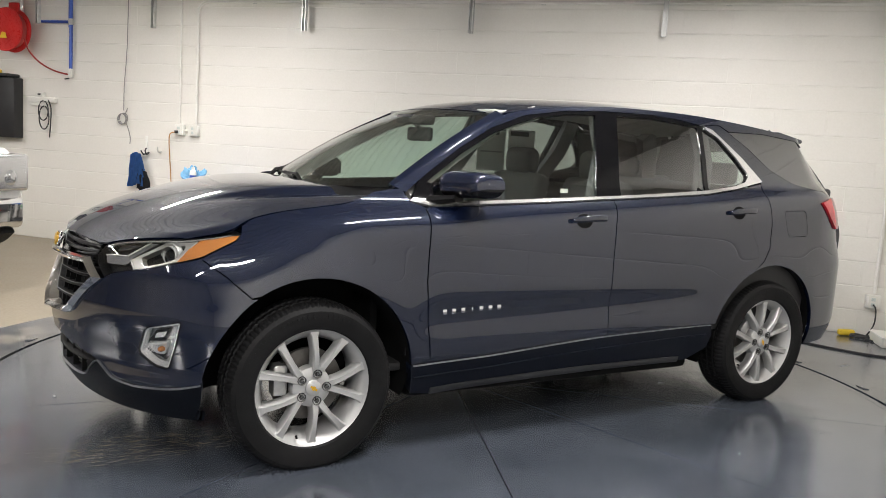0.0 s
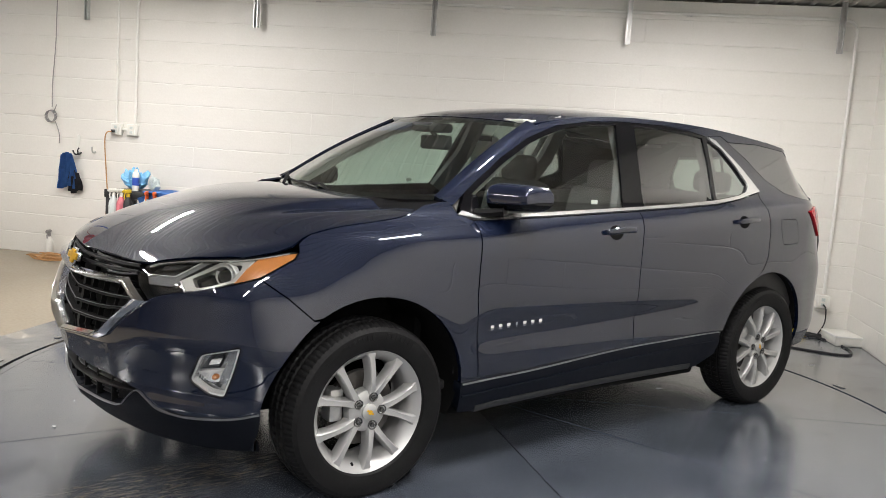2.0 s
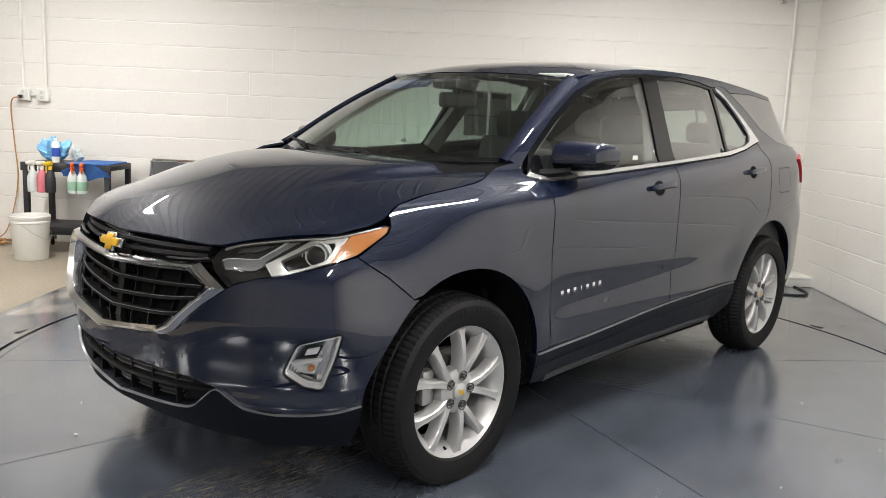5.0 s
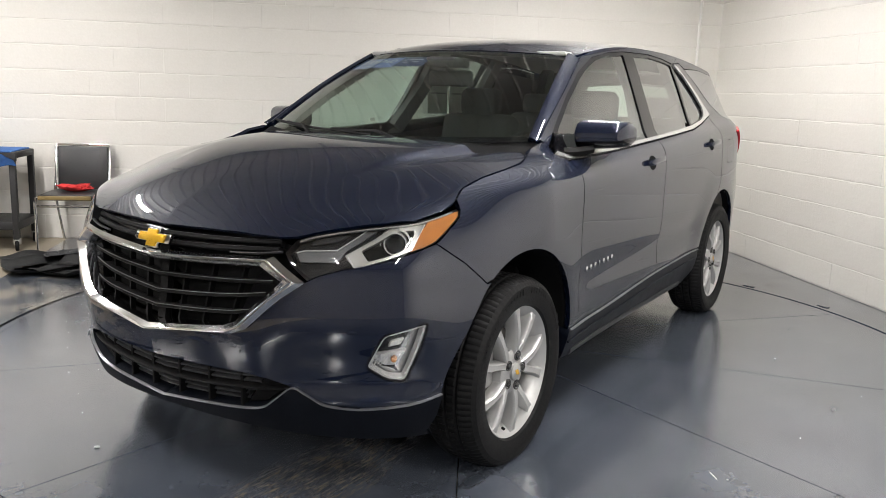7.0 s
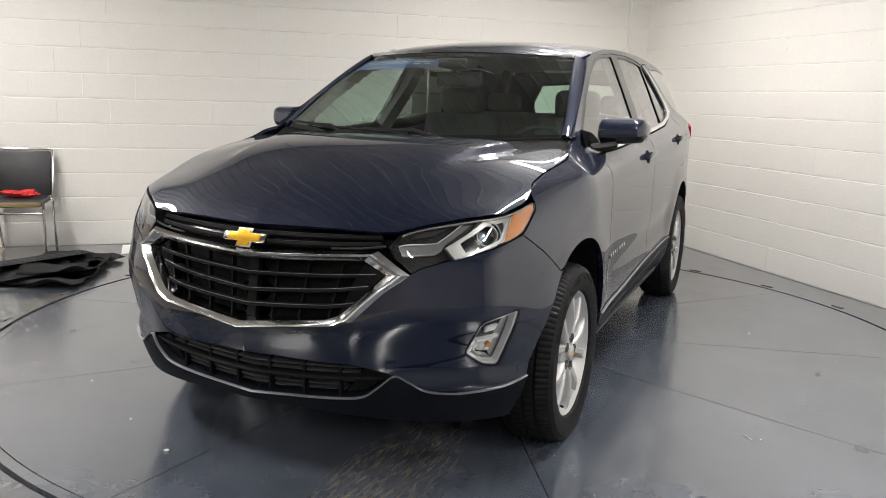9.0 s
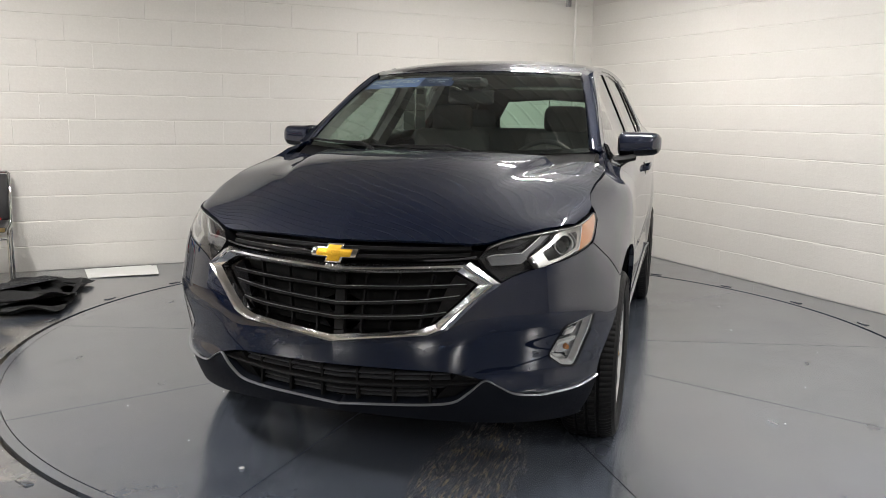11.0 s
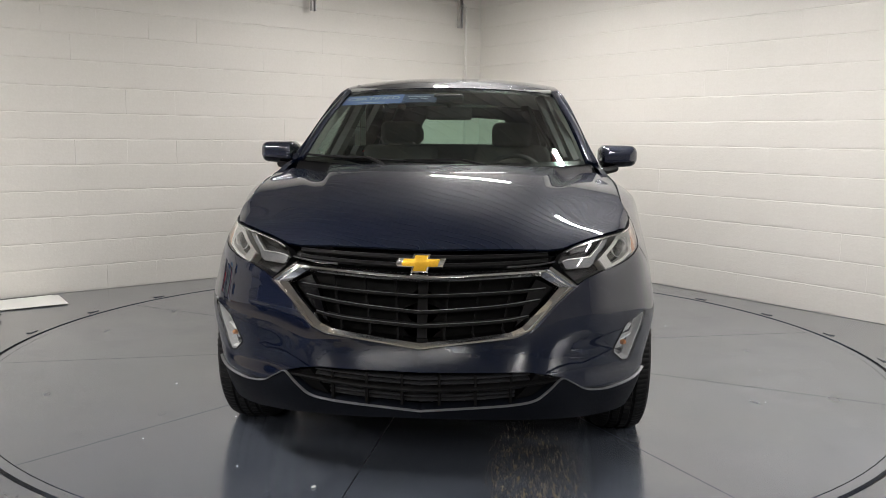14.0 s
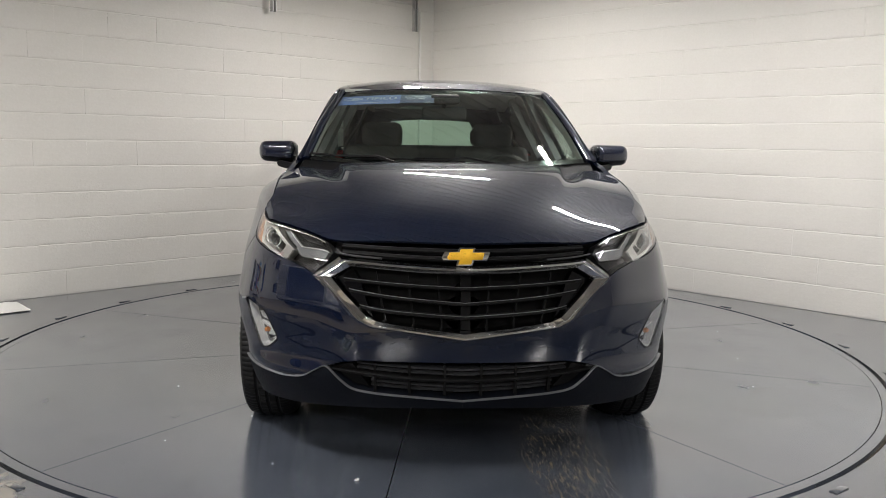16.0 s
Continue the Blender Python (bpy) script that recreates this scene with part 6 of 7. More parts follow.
# white conduit with its boxes
run = thing("conduit", "white-painted electrical conduit clipped to the wall", "conduit")
part("pipe", tube([on_wall(6.86, 1.40, 0.03)] + smooth_path([on_wall(6.86, 2.50, 0.03), on_wall(6.85, 2.62, 0.03), on_wall(6.78, 2.685, 0.03), on_wall(6.66, 2.69, 0.03)], 5) + [on_wall(0.42, 2.69, 0.03)]
                  + smooth_path([on_wall(0.40, 2.69, 0.03), on_wall(0.29, 2.68, 0.03), on_wall(0.235, 2.62, 0.03), on_wall(0.23, 2.50, 0.03)], 5) + [on_wall(0.23, 0.36, 0.03)], 0.014, 10), WHITE, run)
part("pipe", tube([on_wall(7.07, 1.40, 0.025), on_wall(7.075, CEILING, 0.025)], 0.011, 10), WHITE, run)
for b in (6.2, 5.0, 3.2, 1.6):
    part("clip", rbox(0, 0, 0, 0.012, 0.05, 0.035, 0.004), STEEL, run, "", room_pose(0.012, b, 2.69))
part("coupling", tube([on_wall(6.86, 2.0, 0.03), on_wall(6.86, 2.05, 0.03)], 0.018, 10), WHITE, run)
for b, z in ((7.06, 1.345), (6.885, 1.345), (0.235, 0.29)):
    box = thing("outlet_box", "white surface-mounted socket box on the block wall", "socket", room_pose(0.0, b, z), "socket boxes")
    part("box", rbox(0.025, 0, 0, 0.05, 0.115, 0.115, 0.008), WHITE, box)
    part("face_plate", rbox(0.054, 0, 0, 0.008, 0.072, 0.105, 0.003), PLASTIC_WHITE, box)
    for dz in (-0.022, 0.022):
        part("socket", rbox(0.059, 0, dz, 0.004, 0.032, 0.028, 0.004), FROSTED, box)
part("link_pipe", tube([on_wall(7.0, 1.345, 0.025), on_wall(6.94, 1.345, 0.025)], 0.012, 8), WHITE, run)
# cord from the socket down to the coil on the floor
cord = thing("extension_cord", "orange extension cord plugged into the wall and coiled on the floor", "cord")
part("plug", rbox(0, 0, 0, 0.035, 0.03, 0.03, 0.006), BLACK_CABLE, cord, "black plug", room_pose(0.075, 7.075, 1.325))
part("drop", tube([on_wall(7.08, 1.32, 0.09), on_wall(7.13, 1.30, 0.10), on_wall(7.165, 1.2, 0.07), on_wall(7.155, 0.9, 0.05), on_wall(7.13, 0.6, 0.06), on_wall(7.17, 0.3, 0.08), on_wall(7.24, 0.08, 0.12), on_wall(7.32, 0.012, 0.25)], 0.006, 8, 6), ORANGE_CORD, cord, "brown-orange cord")
rng = random.Random(11)
coil = []
for i in range(90):
    t = i / 90
    ang = 2 * math.pi * 7 * t
    coil.append(on_wall(7.42 + (0.30 + 0.05 * rng.uniform(-1, 1)) * math.cos(ang) + 0.1 * math.sin(9 * t), 0.010 + 0.008 * (i % 5), 0.30 + (0.14 + 0.03 * rng.uniform(-1, 1)) * math.sin(ang)))
part("coil", tube(coil, 0.006, 6, 2), ORANGE_CORD, cord, "loose orange coil")

# thin cable with a coil on the wall
wire = thing("data_cable", "thin grey cable hanging down the wall with its end coiled", "cable")
part("drop", tube([on_wall(7.76, CEILING, 0.02), on_wall(7.77, 2.2, 0.02), on_wall(7.80, 1.8, 0.02), on_wall(7.80, 1.52, 0.025)], 0.0045, 6, 5), CABLE, wire)
for k in range(3):
    part("loop", tube([on_wall(7.80 + 0.055 * math.cos(q) + 0.008 * k, 1.435 + 0.058 * math.sin(q) - 0.004 * k, 0.025 + 0.006 * k) for q in np.linspace(0, 2 * math.pi, 25)], 0.0045, 6), CABLE, wire)
part("tail", tube([on_wall(7.77, 1.40, 0.03), on_wall(7.735, 1.33, 0.03), on_wall(7.71, 1.24, 0.025), on_wall(7.715, 1.16, 0.02)], 0.0045, 6, 5), CABLE, wire)
part("end", tube([on_wall(7.78, 1.47, 0.03), on_wall(7.74, 1.55, 0.035)], 0.0045, 6), CABLE, wire)

# hook with cloths
hook = thing("wall_hook", "white double hook screwed to the block wall", "hook", room_pose(0, 7.47, 1.10))
part("plate", rbox(0.012, -0.03, 0.05, 0.02, 0.03, 0.22, 0.006), WHITE, hook)
part("arm", tube([(0.01, 0.16, 0.0), (0.05, 0.17, -0.01), (0.085, 0.175, 0.01), (0.09, 0.175, 0.05)], 0.008, 8, 4), STEEL, hook)
part("arm", tube([(0.01, 0.0, -0.02), (0.06, 0.01, -0.04), (0.09, 0.015, 0.0), (0.09, 0.03, 0.03)], 0.008, 8, 4), BLACK_CABLE, hook, "black rubber hook")
part("arm", tube([(0.01, 0.0, -0.02), (0.06, -0.03, -0.04), (0.09, -0.04, 0.0)], 0.008, 8, 4), BLACK_CABLE, hook, "black rubber hook")


def draped(w, h, seed, folds=5, depth=0.03):
    """A hanging cloth with vertical folds, gathered at its top."""
    r = random.Random(seed)
    ph = [r.uniform(0, 6) for _ in range(4)]
    bm = bmesh.new()
    nu, nv = 28, 24
    g = []
    for j in range(nv + 1):
        v = j / nv
        row = []
        for i in range(nu + 1):
            u = i / nu - 0.5
            gather = 0.55 + 0.45 * min(1, v * 2.2)
            y = w * u * gather + 0.01 * math.sin(5 * v + ph[0])
            x = 0.06 + depth * (math.sin(2 * math.pi * folds * u + ph[1] + 1.5 * v) * (0.6 + 0.4 * v) + 0.4 * math.sin(11 * u + ph[2]))
            z = -h * v - 0.03 * (abs(u) * 2) ** 2 * (1 - v) + 0.02 * math.sin(7 * u + ph[3]) * v
            row.append(bm.verts.new((x, y, z)))
        g.append(row)
    for j in range(nv):
        for i in range(nu):
            bm.faces.new((g[j][i], g[j][i + 1], g[j + 1][i + 1], g[j + 1][i]))
    bmesh.ops.solidify(bm, geom=bm.faces[:], thickness=0.004)
    return bm


tagged(part("blue_towel", draped(0.20, 0.36, 2), CLOTH_BLUE, None, "", room_pose(0.02, 7.58, 1.08)), "blue microfibre towel hanging on the wall hook", "towel")
tagged(part("dotted_cloth", draped(0.14, 0.22, 5, 4), CLOTH_DOT, None, "", room_pose(0.01, 7.50, 0.90)), "dark dotted cloth hanging below the towel", "cloth")

# hose reel and air pipes
reel = thing("hose_reel", "red steel air-hose reel mounted high on the wall", "hose reel", room_pose(0.12, 9.19, 2.335))
part("drum", lathe([(0.0, -0.06), (0.20, -0.06), (0.235, -0.07), (0.24, -0.06), (0.22, -0.045), (0.12, -0.04), (0.12, 0.04), (0.22, 0.045), (0.24, 0.06), (0.0, 0.06)], 40), RED_PAINT, reel, "red drum", pose(0.10, 0, 0, 0, 0, 90))
part("hose", lathe([(0.12, -0.04), (0.20, -0.035), (0.21, 0.0), (0.20, 0.035), (0.12, 0.04)], 32), RED_HOSE, reel, "wound red hose", pose(0.10, 0, 0, 0, 0, 90))
part("hub", lathe([(0, -0.09), (0.05, -0.088), (0.06, -0.06)], 24), RED_PAINT, reel, "", pose(0.10, 0, 0, 0, 0, -90))
part("mark", prism([(-0.05, -0.03), (0.05, -0.03), (0.02, 0.04), (-0.03, 0.03)], 0.002), YELLOW, reel, "yellow warning mark", pose(0.195, 0, -0.07, 0, 0, -90))
part("bracket", rbox(0.03, 0, 0.05, 0.06, 0.14, 0.52, 0.01), RED_PAINT, reel, "red bracket")
part("bracket_bar", tube([(0.02, 0.08, 0.2), (0.02, 0.08, 0.46)], 0.02, 8), STEEL, reel)
pipes = thing("air_pipes", "blue compressed-air pipes fixed to the wall", "pipe")
part("riser", tube([on_wall(8.505, 1.93, 0.05), on_wall(8.505, CEILING, 0.05)], 0.019, 12), BLUE_PIPE, pipes)
part("riser", tube([on_wall(8.535, 2.40, 0.04), on_wall(8.535, CEILING, 0.04)], 0.011, 10), BLUE_PIPE, pipes)
part("branch", tube([on_wall(8.505, 2.46, 0.05), on_wall(8.93, 2.46, 0.05)], 0.015, 10), BLUE_PIPE, pipes)
part("tee", rbox(0.05, 0, 0, 0.05, 0.05, 0.07, 0.01), STEEL, pipes, "grey pipe joint", room_pose(0, 8.505, 2.46))
part("valve", rbox(0.05, 0, 0, 0.05, 0.045, 0.10, 0.012), WHITE, pipes, "white valve", room_pose(0, 8.505, 1.90))
part("lever", tube([on_wall(8.50, 1.84, 0.08), on_wall(8.55, 1.83, 0.09)], 0.008, 8), BLACK_CABLE, pipes)
part("feed_hose", tube([on_wall(8.96, 2.25, 0.25), on_wall(8.93, 2.12, 0.22), on_wall(8.84, 2.0, 0.16), on_wall(8.70, 1.92, 0.10), on_wall(8.52, 1.88, 0.06)], 0.009, 8, 6), RED_HOSE, pipes, "dark red hose")
# power strip with cords, and a black panel
strip_box = thing("power_strip", "white wall power strip with black cords plugged in", "power strip", room_pose(0, 8.92, 1.59))
part("rail", rbox(0.025, 0, 0, 0.05, 0.38, 0.06, 0.008), WHITE, strip_box)
part("rail", rbox(0.02, -0.05, -0.05, 0.04, 0.26, 0.04, 0.006), WHITE, strip_box)
part("meter", rbox(0.035, -0.02, 0.055, 0.05, 0.10, 0.05, 0.006), WHITE, strip_box)
part("screen", rbox(0.062, -0.02, 0.06, 0.004, 0.04, 0.02, 0.001), BLACK_CABLE, strip_box)
for k, (r0, dz) in enumerate(((0.11, -0.02), (0.13, -0.10))):
    part("cord_loop", tube([(0.06 + 0.01 * k, 0.04 + 0.07 * math.cos(q) + 0.02 * k, -0.10 + dz + r0 * math.sin(q)) for q in np.linspace(1.6, 7.6, 26)], 0.007, 8), BLACK_CABLE, strip_box, "looped black cord")
part("cord_drop", tube([(0.05, 0.10, 0.0), (0.07, 0.16, -0.1), (0.06, 0.14, -0.3), (0.05, 0.12, -0.42)], 0.007, 8, 5), BLACK_CABLE, strip_box, "black cord")
panel = thing("wall_panel", "tall black panel hung on the wall with a yellow tool on top", "panel", room_pose(0, 9.44, 1.50))
part("board", rbox(0.07, 0, -0.02, 0.14, 0.42, 0.68, 0.01), BENCH_BLACK, panel)
part("shelf", rbox(0.10, -0.06, 0.345, 0.18, 0.46, 0.035, 0.008), BENCH_BLACK, panel)
part("label_plate", rbox(0.142, -0.15, 0.26, 0.006, 0.06, 0.10, 0.002), FROSTED, panel, "grey label plate")
part("yellow_tool", rbox(0.12, -0.10, 0.385, 0.06, 0.20, 0.045, 0.015, 3), YELLOW, panel, "yellow hand tool")


def spray_bottle(a, b, z, body_mat, head_mat, turn=0.0, scale=1.0, hang=True):
    sb = thing("spray_bottle", {id(ORANGE): "clear spray bottle with an orange trigger head", id(YELLOW): "dark spray bottle with a yellow trigger head"}.get(id(head_mat), "milky spray bottle with a pale trigger head"), "spray bottle",
               room_pose(a, b, z, turn) @ Matrix.Scale(scale, 4), "spray bottles")
    part("bottle", lathe([(0, 0), (0.036, 0.0), (0.042, 0.006), (0.042, 0.12), (0.038, 0.145), (0.020, 0.185), (0.014, 0.20), (0, 0.20)], 20), body_mat, sb, "", pose(0, 0, 0, 90) @ Matrix.Diagonal((1, 1, 1, 1)))
    part("label_band", lathe([(0.0425, 0.03), (0.0428, 0.035), (0.0428, 0.10), (0.0425, 0.105)], 20), GREEN_LABEL if head_mat is ORANGE else body_mat, sb, "printed label", pose(0, 0, 0, 90))
    part("collar", lathe([(0.017, 0.19), (0.018, 0.22), (0.012, 0.225)], 14), head_mat, sb, "", pose(0, 0, 0, 90))
    part("trigger_head", merge(rbox(0.012, 0, 0.245, 0.085, 0.026, 0.036, 0.009, 3), rbox(0.060, 0, 0.245, 0.02, 0.016, 0.016, 0.004)), head_mat, sb, "trigger head")
    part("trigger", tube([(0.035, 0, 0.235), (0.045, 0, 0.205), (0.040, 0, 0.175)], 0.006, 8, 4), head_mat, sb)
    return sb


# cart
CA, CB = 0.38, 6.40
cart = thing("utility_cart", "black wheeled utility cart with a low shelf against the wall", "cart", room_pose(CA, CB, 0))
part("top_tray", rbox(0, -0.015, 0.752, 0.46, 0.75, 0.05, 0.008), BENCH_BLACK, cart)
part("top_edge", rbox(0.225, -0.015, 0.742, 0.03, 0.77, 0.075, 0.006), BENCH_BLACK, cart, "folded black front edge")
part("low_shelf", rbox(0, -0.015, 0.20, 0.46, 0.75, 0.07, 0.01), BENCH_BLACK, cart)
for x in (-0.21, 0.21):
    for y in (-0.365, 0.335):
        part("post", rbox(x, y, 0.43, 0.045, 0.045, 0.68, 0.006), BENCH_BLACK, cart)
        castor = part("castor", lathe([(0, -0.014), (0.036, -0.014), (0.042, -0.008), (0.042, 0.008), (0.036, 0.014), (0, 0.014)], 20), RUBBER, cart, "swivel castor", pose(x + 0.01, y, 0.042, 0, 0, 20))
        part("fork", rbox(x, y, 0.075, 0.04, 0.05, 0.05, 0.006), STEEL, cart, "steel castor fork")
for db, mat, head in ((0.27, FROSTED, PLASTIC_WHITE), (0.19, PINK, PLASTIC_WHITE), (0.12, BENCH_BLACK, YELLOW), (-0.07, FROSTED, ORANGE), (-0.15, FROSTED, ORANGE)):
    spray_bottle(CA + 0.285, CB + db, 0.533, mat, head, 20 if head is ORANGE else -15)


def crumpled(w, d, h, seed, n=16):
    """A crumpled sheet or bag lying in a heap."""
    bm = bmesh.new()
    bmesh.ops.create_icosphere(bm, subdivisions=4, radius=1.0)
    off = Vector((seed * 7.3, seed * 1.7, seed))
    for v in bm.verts:
        p = v.co.copy()
        k = 0.75 + 0.38 * noise.noise(p * 1.6 + off) + 0.20 * noise.noise(p * 4.5 + off) + 0.08 * abs(noise.noise(p * 9 + off))
        v.co = Vector((p.x * d / 2 * k, p.y * w / 2 * k, max(0.0, (p.z * 0.5 + 0.5) * h * k)))
    return bm


tagged(part("plastic_bag", crumpled(0.30, 0.20, 0.24, 3), BAG_BLUE, None, "", room_pose(CA, CB + 0.22, 0.777), angle=60), "crumpled pale blue plastic bag on the cart", "bag")
tagged(part("clear_bag", crumpled(0.14, 0.14, 0.15, 8), FROSTED, None, "", room_pose(CA, CB + 0.02, 0.777), angle=60), "crumpled clear plastic bag on the cart", "bag")
can = thing("spray_can", "white and blue aerosol can standing on the cart", "can", room_pose(CA + 0.10, CB + 0.16, 0.777))
part("body", lathe([(0, 0), (0.032, 0.0), (0.033, 0.005), (0.033, 0.15), (0.028, 0.17), (0.016, 0.18)], 20), PLASTIC_WHITE, can, "", pose(0, 0, 0, 90))
part("band", lathe([(0.0334, 0.05), (0.0337, 0.055), (0.0337, 0.12), (0.0334, 0.125)], 20), BLUE_PIPE, can, "blue printed band", pose(0, 0, 0, 90))
part("cap", lathe([(0.016, 0.18), (0.016, 0.205), (0, 0.207)], 14), PLASTIC_WHITE, can, "", pose(0, 0, 0, 90))
tagged(part("cart_towel", rbox(0.03, 0, 0.783, 0.44, 0.34, 0.014, 0.006, 3), CLOTH_BLUE, None, "", room_pose(CA, CB - 0.17, 0)), "folded blue towel lying on the cart", "towel")
hang_t = draped(0.40, 0.13, 9, 3, 0.006)
tagged(part("hanging_towel", hang_t, CLOTH_BLUE, None, "", room_pose(CA + 0.20, CB - 0.17, 0.789)), "blue towel folded over the edge of the cart", "towel")

# bucket
bucket = thing("bucket", "white plastic five-gallon bucket with a wire handle", "bucket", room_pose(0.86, 6.60, 0))
part("pail", lathe([(0, 0.0), (0.128, 0.0), (0.132, 0.006), (0.148, 0.30), (0.155, 0.305), (0.155, 0.32), (0.150, 0.325), (0.157, 0.345), (0.157, 0.36), (0.150, 0.365), (0.144, 0.36), (0.140, 0.32), (0.126, 0.012), (0, 0.012)], 40), PLASTIC_WHITE, bucket, "", pose(0, 0, 0, 90))
part("handle", tube([(0.155 * math.cos(q), 0.16 * math.sin(q), 0.31 - 0.14 * abs(math.sin(q)) ) for q in np.linspace(0, math.pi, 16)], 0.003, 6), STEEL, bucket, "wire handle")
spray_bottle(0.07, 7.78, 0.0, PLASTIC_WHITE, CABLE, 10)

# chair
chair = thing("chair", "chair with black vinyl back and chromed legs by the wall", "chair", room_pose(0.40, 5.67, 0))
back = rbox(0, 0, 0, 0.03, 0.40, 0.36, 0.012, 3)
part("backrest", back, VINYL, chair, "black vinyl backrest", pose(-0.29, 0, 0.62, 0, -8))
part("seat", rbox(0.06, 0, 0.435, 0.44, 0.40, 0.045, 0.016, 3), VINYL, chair, "black seat with a worn brown edge")
part("seat_edge", rbox(0.286, 0, 0.435, 0.012, 0.39, 0.032, 0.004), BROWN_SEAT, chair, "worn brown seat edge")
for s in (-1, 1):
    part("front_leg", tube([(0.30, s * 0.215, 0.0), (0.295, s * 0.215, 0.40), (0.27, s * 0.215, 0.425), (-0.20, s * 0.215, 0.42)], 0.011, 10), CHROME, chair, "chromed front leg")
    part("back_leg", tube([(-0.36, s * 0.20, 0.0), (-0.20, s * 0.21, 0.42), (-0.26, s * 0.212, 0.55), (-0.315, s * 0.212, 0.80), (-0.318, s * 0.19, 0.815)], 0.011, 10), CHROME, chair, "chromed back post")
part("crossbar", tube([(0.29, -0.21, 0.37), (0.29, 0.21, 0.37)], 0.009, 8), CHROME, chair)
part("top_bar", tube([(-0.316, -0.20, 0.812), (-0.316, 0.20, 0.812)], 0.011, 10), CHROME, chair)
tagged(part("red_cloth", crumpled(0.30, 0.20, 0.075, 5), CLOTH_RED, None, "", room_pose(0.42, 5.65, 0.457), angle=60), "crumpled red cloth lying on the chair", "cloth")


def floor_mat(w, d, seed, lift):
    """A rubber car mat thrown down, with turned-up edges and ripples."""
    bm = bmesh.new()
    n = 22
    off = Vector((seed, seed * 2.1, 0))
    g = []
    for i in range(n + 1):
        row = []
        for j in range(n + 1):
            u, v = i / n - 0.5, j / n - 0.5
            rim = max(0.0, max(abs(u), abs(v)) - 0.42) / 0.08
            z = 0.012 + lift * max(0.0, noise.noise(Vector((u * 2.6, v * 2.6, 0)) + off) + 0.12) + 0.035 * rim * (0.6 + 0.6 * noise.noise(Vector((u * 3, v * 3, 5)) + off))
            row.append(bm.verts.new((d * u * (1 - 0.12 * v), w * v * (1 - 0.15 * abs(u)), max(0.012, z))))
        g.append(row)
    for i in range(n):
        for j in range(n):
            bm.faces.new((g[i][j], g[i + 1][j], g[i + 1][j + 1], g[i][j + 1]))
    bmesh.ops.solidify(bm, geom=bm.faces[:], thickness=0.008)
    for v in bm.verts:
        v.co.z = max(0.001, v.co.z)
    return bm


for a, b, turn, w, d, seed, lift, z in ((1.15, 5.60, 25, 0.75, 0.62, 1.0, 0.055, 0.0), (1.05, 5.27, -10, 0.52, 0.60, 4.0, 0.045, 0.025), (0.70, 5.12, 60, 0.22, 0.42, 7.0, 0.03, 0.0), (1.38, 5.35, 70, 0.50, 0.55, 9.0, 0.055, 0.0)):
    mat = tagged(part("floor_mat", floor_mat(w, d, seed, lift), MAT, None, "", room_pose(a, b, z, turn)), "rippled black rubber car mat thrown on the floor", "car mat", "heap of car mats")
# mesh tread of the top mat, as a raised lattice
lat = thing("mat_lattice", "black rubber mat with a raised lattice lying on the heap", "car mat", room_pose(0.88, 5.46, 0.070, 20) @ pose(0, 0, 0, 4, -7, 0), "heap of car mats")
part("sheet", rbox(0, 0, -0.004, 0.34, 0.62, 0.006, 0.002), MAT, lat)
for i in range(9):
    part("rib", rbox(0, -0.28 + 0.07 * i, 0.002, 0.32, 0.008, 0.010, 0.002, 1), MAT, lat)
for i in range(5):
    part("rib", rbox(-0.14 + 0.07 * i, 0, 0.002, 0.008, 0.60, 0.010, 0.002, 1), MAT, lat)

# papers by the wall
for k, (a, b, t, w, d) in enumerate(((0.27, 4.69, 2, 0.52, 0.40), (0.30, 4.66, -3, 0.50, 0.38))):
    tagged(part("paper_sheet", rbox(0, 0, 0.004, d, w, 0.004, 0.001, 1), PAPER, None, "", room_pose(a, b, 0.005 * k, t)), "large sheet of white paper lying by the wall", "paper", "papers by the wall")

# corner: black cable with yellow plug, white box
lead = thing("power_lead", "black power lead with a yellow plug lying in the corner", "cable")
part("rise", tube([on_wall(0.235, 0.27, 0.07), on_wall(0.22, 0.24, 0.11), on_wall(0.22, 0.12, 0.12), on_wall(0.27, 0.02, 0.14)], 0.006, 8, 6), BLACK_CABLE, lead)
part("bundle", tube([on_wall(0.30 + 0.09 * math.cos(q) + 0.01 * math.sin(3 * q), 0.018 + 0.006 * math.sin(2.3 * q), 0.17 + 0.05 * math.sin(q)) for q in np.linspace(0, 15, 60)], 0.007, 8), BLACK_CABLE, lead)
part("run", tube([on_wall(0.30, 0.010, 0.20), on_wall(0.16, 0.008, 0.50), on_wall(0.22, 0.008, 0.85), on_wall(0.65, 0.008, 0.75), on_wall(1.10, 0.008, 0.45), on_wall(1.6, 0.008, 0.30)], 0.008, 8, 8), BLACK_CABLE, lead)
part("yellow_plug", rbox(0, 0, 0.028, 0.06, 0.13, 0.05, 0.016, 3), YELLOW, lead, "yellow socket end", room_pose(0.13, 0.42, 0, 20))
wbox = thing("white_box", "low off-white box lying on the floor in the corner", "box", room_pose(0.33, 0.13, 0, 8))
part("carton", rbox(0, 0, 0.045, 0.30, 0.22, 0.09, 0.012), PLASTIC_WHITE, wbox)
part("lid_edge", rbox(0, 0, 0.078, 0.308, 0.228, 0.014, 0.004), PAPER, wbox)

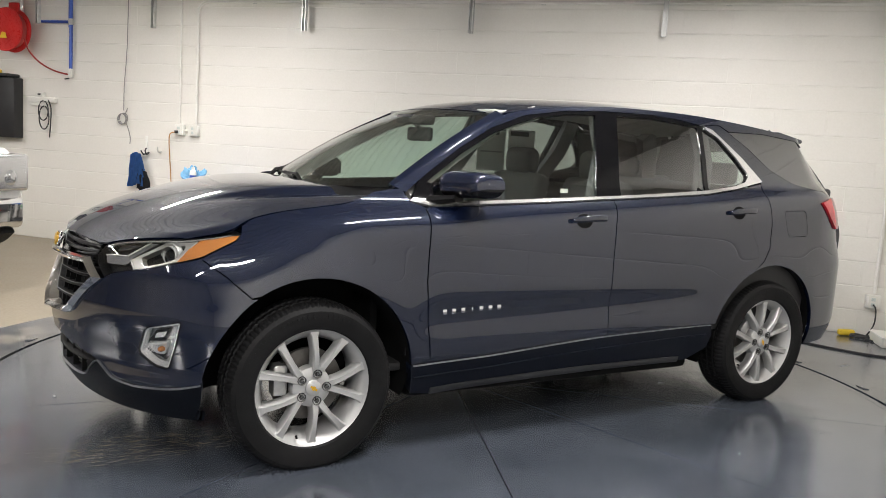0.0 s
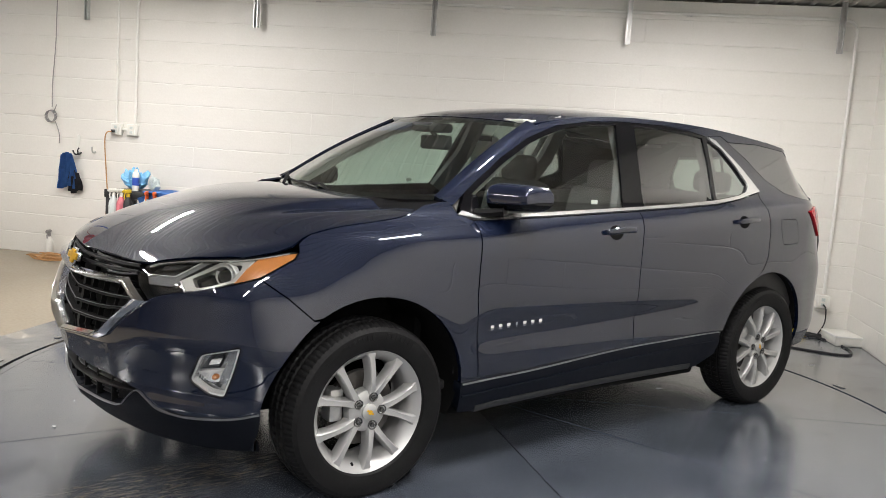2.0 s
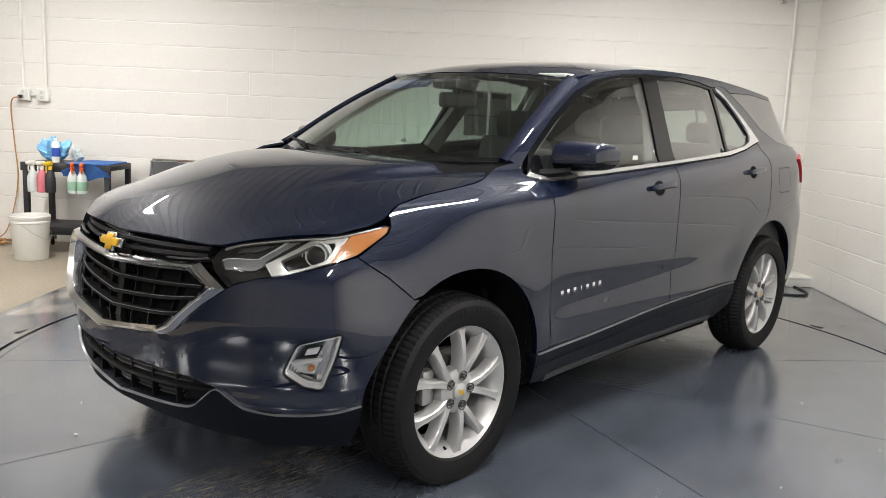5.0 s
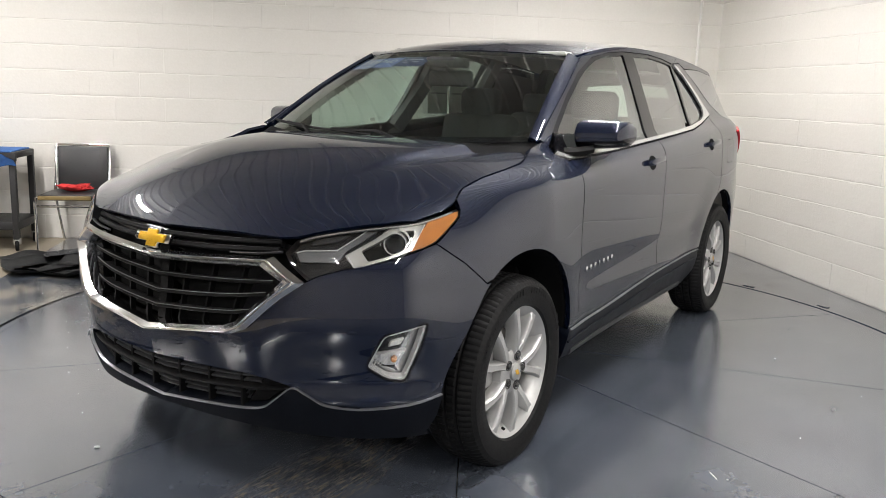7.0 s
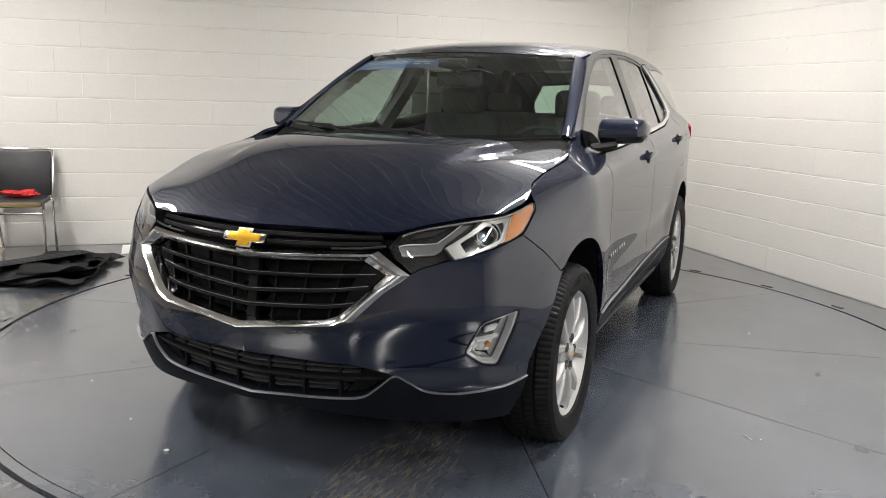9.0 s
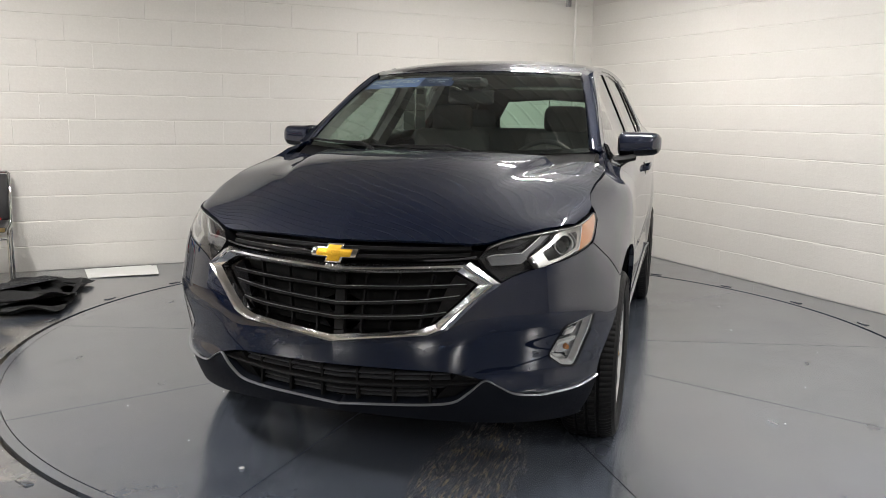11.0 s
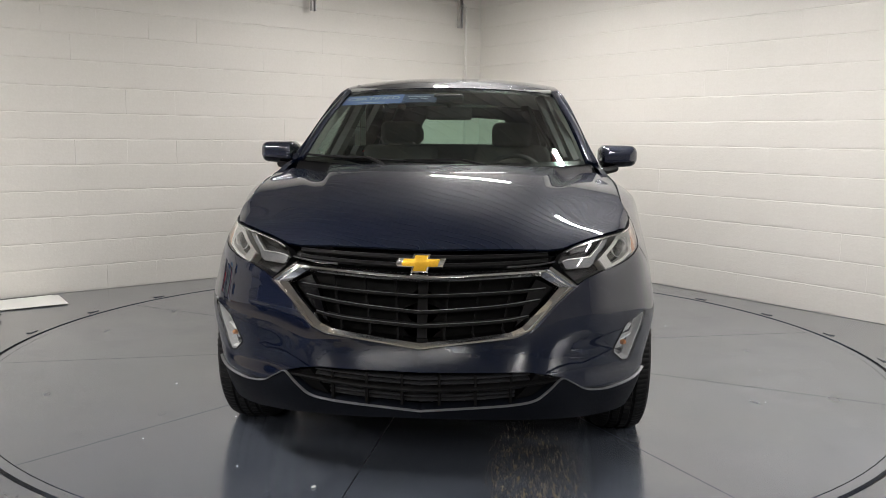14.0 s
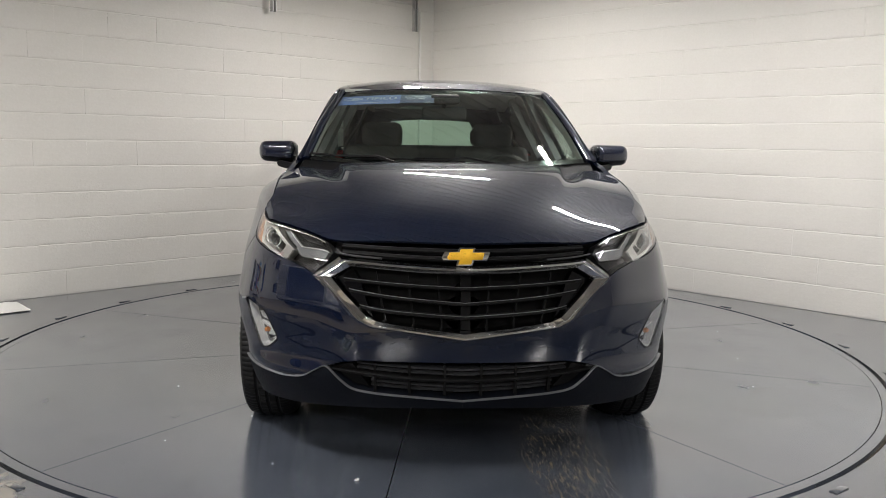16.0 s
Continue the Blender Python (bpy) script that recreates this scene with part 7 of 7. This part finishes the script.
# crumbs and chips on the turntable
rng = random.Random(21)
for (x, y), s in (((-2.214, 0.386), 0.014), ((-1.06, -1.60), 0.006), ((-1.05, 1.35), 0.010), ((-1.5, 0.9), 0.006), ((-2.05, 0.72), 0.006), ((0.55, -1.45), 0.007), ((-0.5, -1.75), 0.006), ((1.2, -1.2), 0.006), ((0.2, -1.9), 0.005), ((-1.8, 1.2), 0.005)):
    chip = crumpled(1.0, 1.6, 0.8, rng.uniform(1, 9))
    chip.transform(Matrix.Scale(s, 4))
    tagged(part("chip", chip, PAPER, None, "", pose(x, y, 0.0, 0, 0, rng.uniform(0, 180)), angle=60), "small pale chip of debris on the turntable", "debris", "chips on the turntable")
tagged(part("twig", rbox(0, 0, 0.002, 0.055, 0.0035, 0.004, 0.001), PAPER, None, "", pose(-1.06, -1.55, 0, 0, 0, 40)), "thin pale scrap lying on the turntable", "debris")

# ---- white pickup ----
truck = thing("pickup_truck", "white pickup truck with a chromed bumper standing beyond the painted floor", "pickup truck", room_pose(3.50, 6.52, 0, -90))
# x of the truck runs backwards from its bumper, y across it
def hull(profile, half, r=0.04, taper=0.0):
    bm = bmesh.new()
    rows = []
    for s, inset in ((-half, 0.03), (-half + 0.05, 0.0), (half - 0.05, 0.0), (half, 0.03)):
        cx = sum(p[0] for p in profile) / len(profile)
        rows.append([bm.verts.new((x + inset * (1 if x < cx else -1), s, z - inset * (z > 0.8))) for x, z in profile])
    n = len(profile)
    for p, q in zip(rows, rows[1:]):
        for k in range(n):
            bm.faces.new((p[k], p[(k + 1) % n], q[(k + 1) % n], q[k]))
    bm.faces.new(rows[0])
    bm.faces.new(rows[-1][::-1])
    bmesh.ops.recalc_face_normals(bm, faces=bm.faces[:])
    return bm


part("body", hull([(0.13, 0.62), (0.10, 0.80), (0.13, 1.04), (0.25, 1.12), (1.30, 1.20), (1.95, 1.75), (3.2, 1.80), (3.45, 1.25), (5.3, 1.22), (5.3, 0.55), (0.35, 0.50)], 0.97), TRUCK_WHITE, truck, "white cab and bed", angle=30)
bar = rbox(0.06, 0, 0.64, 0.20, 1.98, 0.25, 0.06, 5)
for v in bar.verts:
    v.co.x += 0.16 * (abs(v.co.y) / 0.99) ** 4
part("bumper", bar, CHROME, truck, "chromed front bumper")
chin_t = rbox(0.12, 0, 0.45, 0.18, 1.84, 0.14, 0.04, 3)
for v in chin_t.verts:
    v.co.x += 0.14 * (abs(v.co.y) / 0.99) ** 4 + 0.10 * max(0, 0.47 - v.co.z) / 0.07
part("valance", chin_t, BLACK, truck, "black valance")
part("grille", rbox(0.08, 0, 0.93, 0.06, 1.15, 0.28, 0.02), GLOSS_BLACK, truck, "black grille")
for s in (-1, 1):
    lampt = part("head_lamp", rbox(0.16, s * 0.80, 0.945, 0.20, 0.36, 0.28, 0.03, 3), LAMP_SILVER, truck, "tall head lamp with amber corners")
    part("amber_corner", rbox(0.17, s * 0.875, 1.03, 0.20, 0.19, 0.05, 0.012), AMBER, lampt, "amber corner lamp")
    part("amber_corner", rbox(0.17, s * 0.875, 0.855, 0.20, 0.19, 0.045, 0.012), AMBER, lampt, "amber corner lamp")
    part("projector", lathe([(0, -0.02), (0.04, -0.015), (0.06, 0.0), (0.062, 0.03)], 20), LAMP_SILVER, lampt, "round reflector", pose(0.06, s * 0.80, 0.91, 0, 0, -90))
    part("side_window", rbox(2.5, s * 0.965, 1.48, 1.1, 0.03, 0.32, 0.02), GLOSS_BLACK, truck, "dark side window")
    for x in (1.05, 4.5):
        part("wheel", lathe([(0.0, -0.11), (0.22, -0.10), (0.25, -0.13), (0.36, -0.13), (0.39, -0.10), (0.39, 0.10), (0.36, 0.13), (0.2, 0.12), (0, 0.12)], 36), RUBBER, truck, "black truck tyre", pose(x, s * 0.86, 0.39))


# ---- blocks of the walls ----
def wall_base(a, b, ex, ey):
    o = room(a, b)
    return Matrix(((ex[0], ey[0], 0, o.x), (ex[1], ey[1], 0, o.y), (0, 0, 1, 0), (0, 0, 0, 1)))


lay_blocks(wall_long, wall_base(0, ROOM_B, (-EB[0], -EB[1]), EA), ROOM_B, CEILING, ROOM_B - 8.3, ROOM_B)
lay_blocks(wall_short, wall_base(0, 0, (-EA[0], -EA[1]), (-EB[0], -EB[1])), ROOM_A, CEILING, 0.0, 7.0)
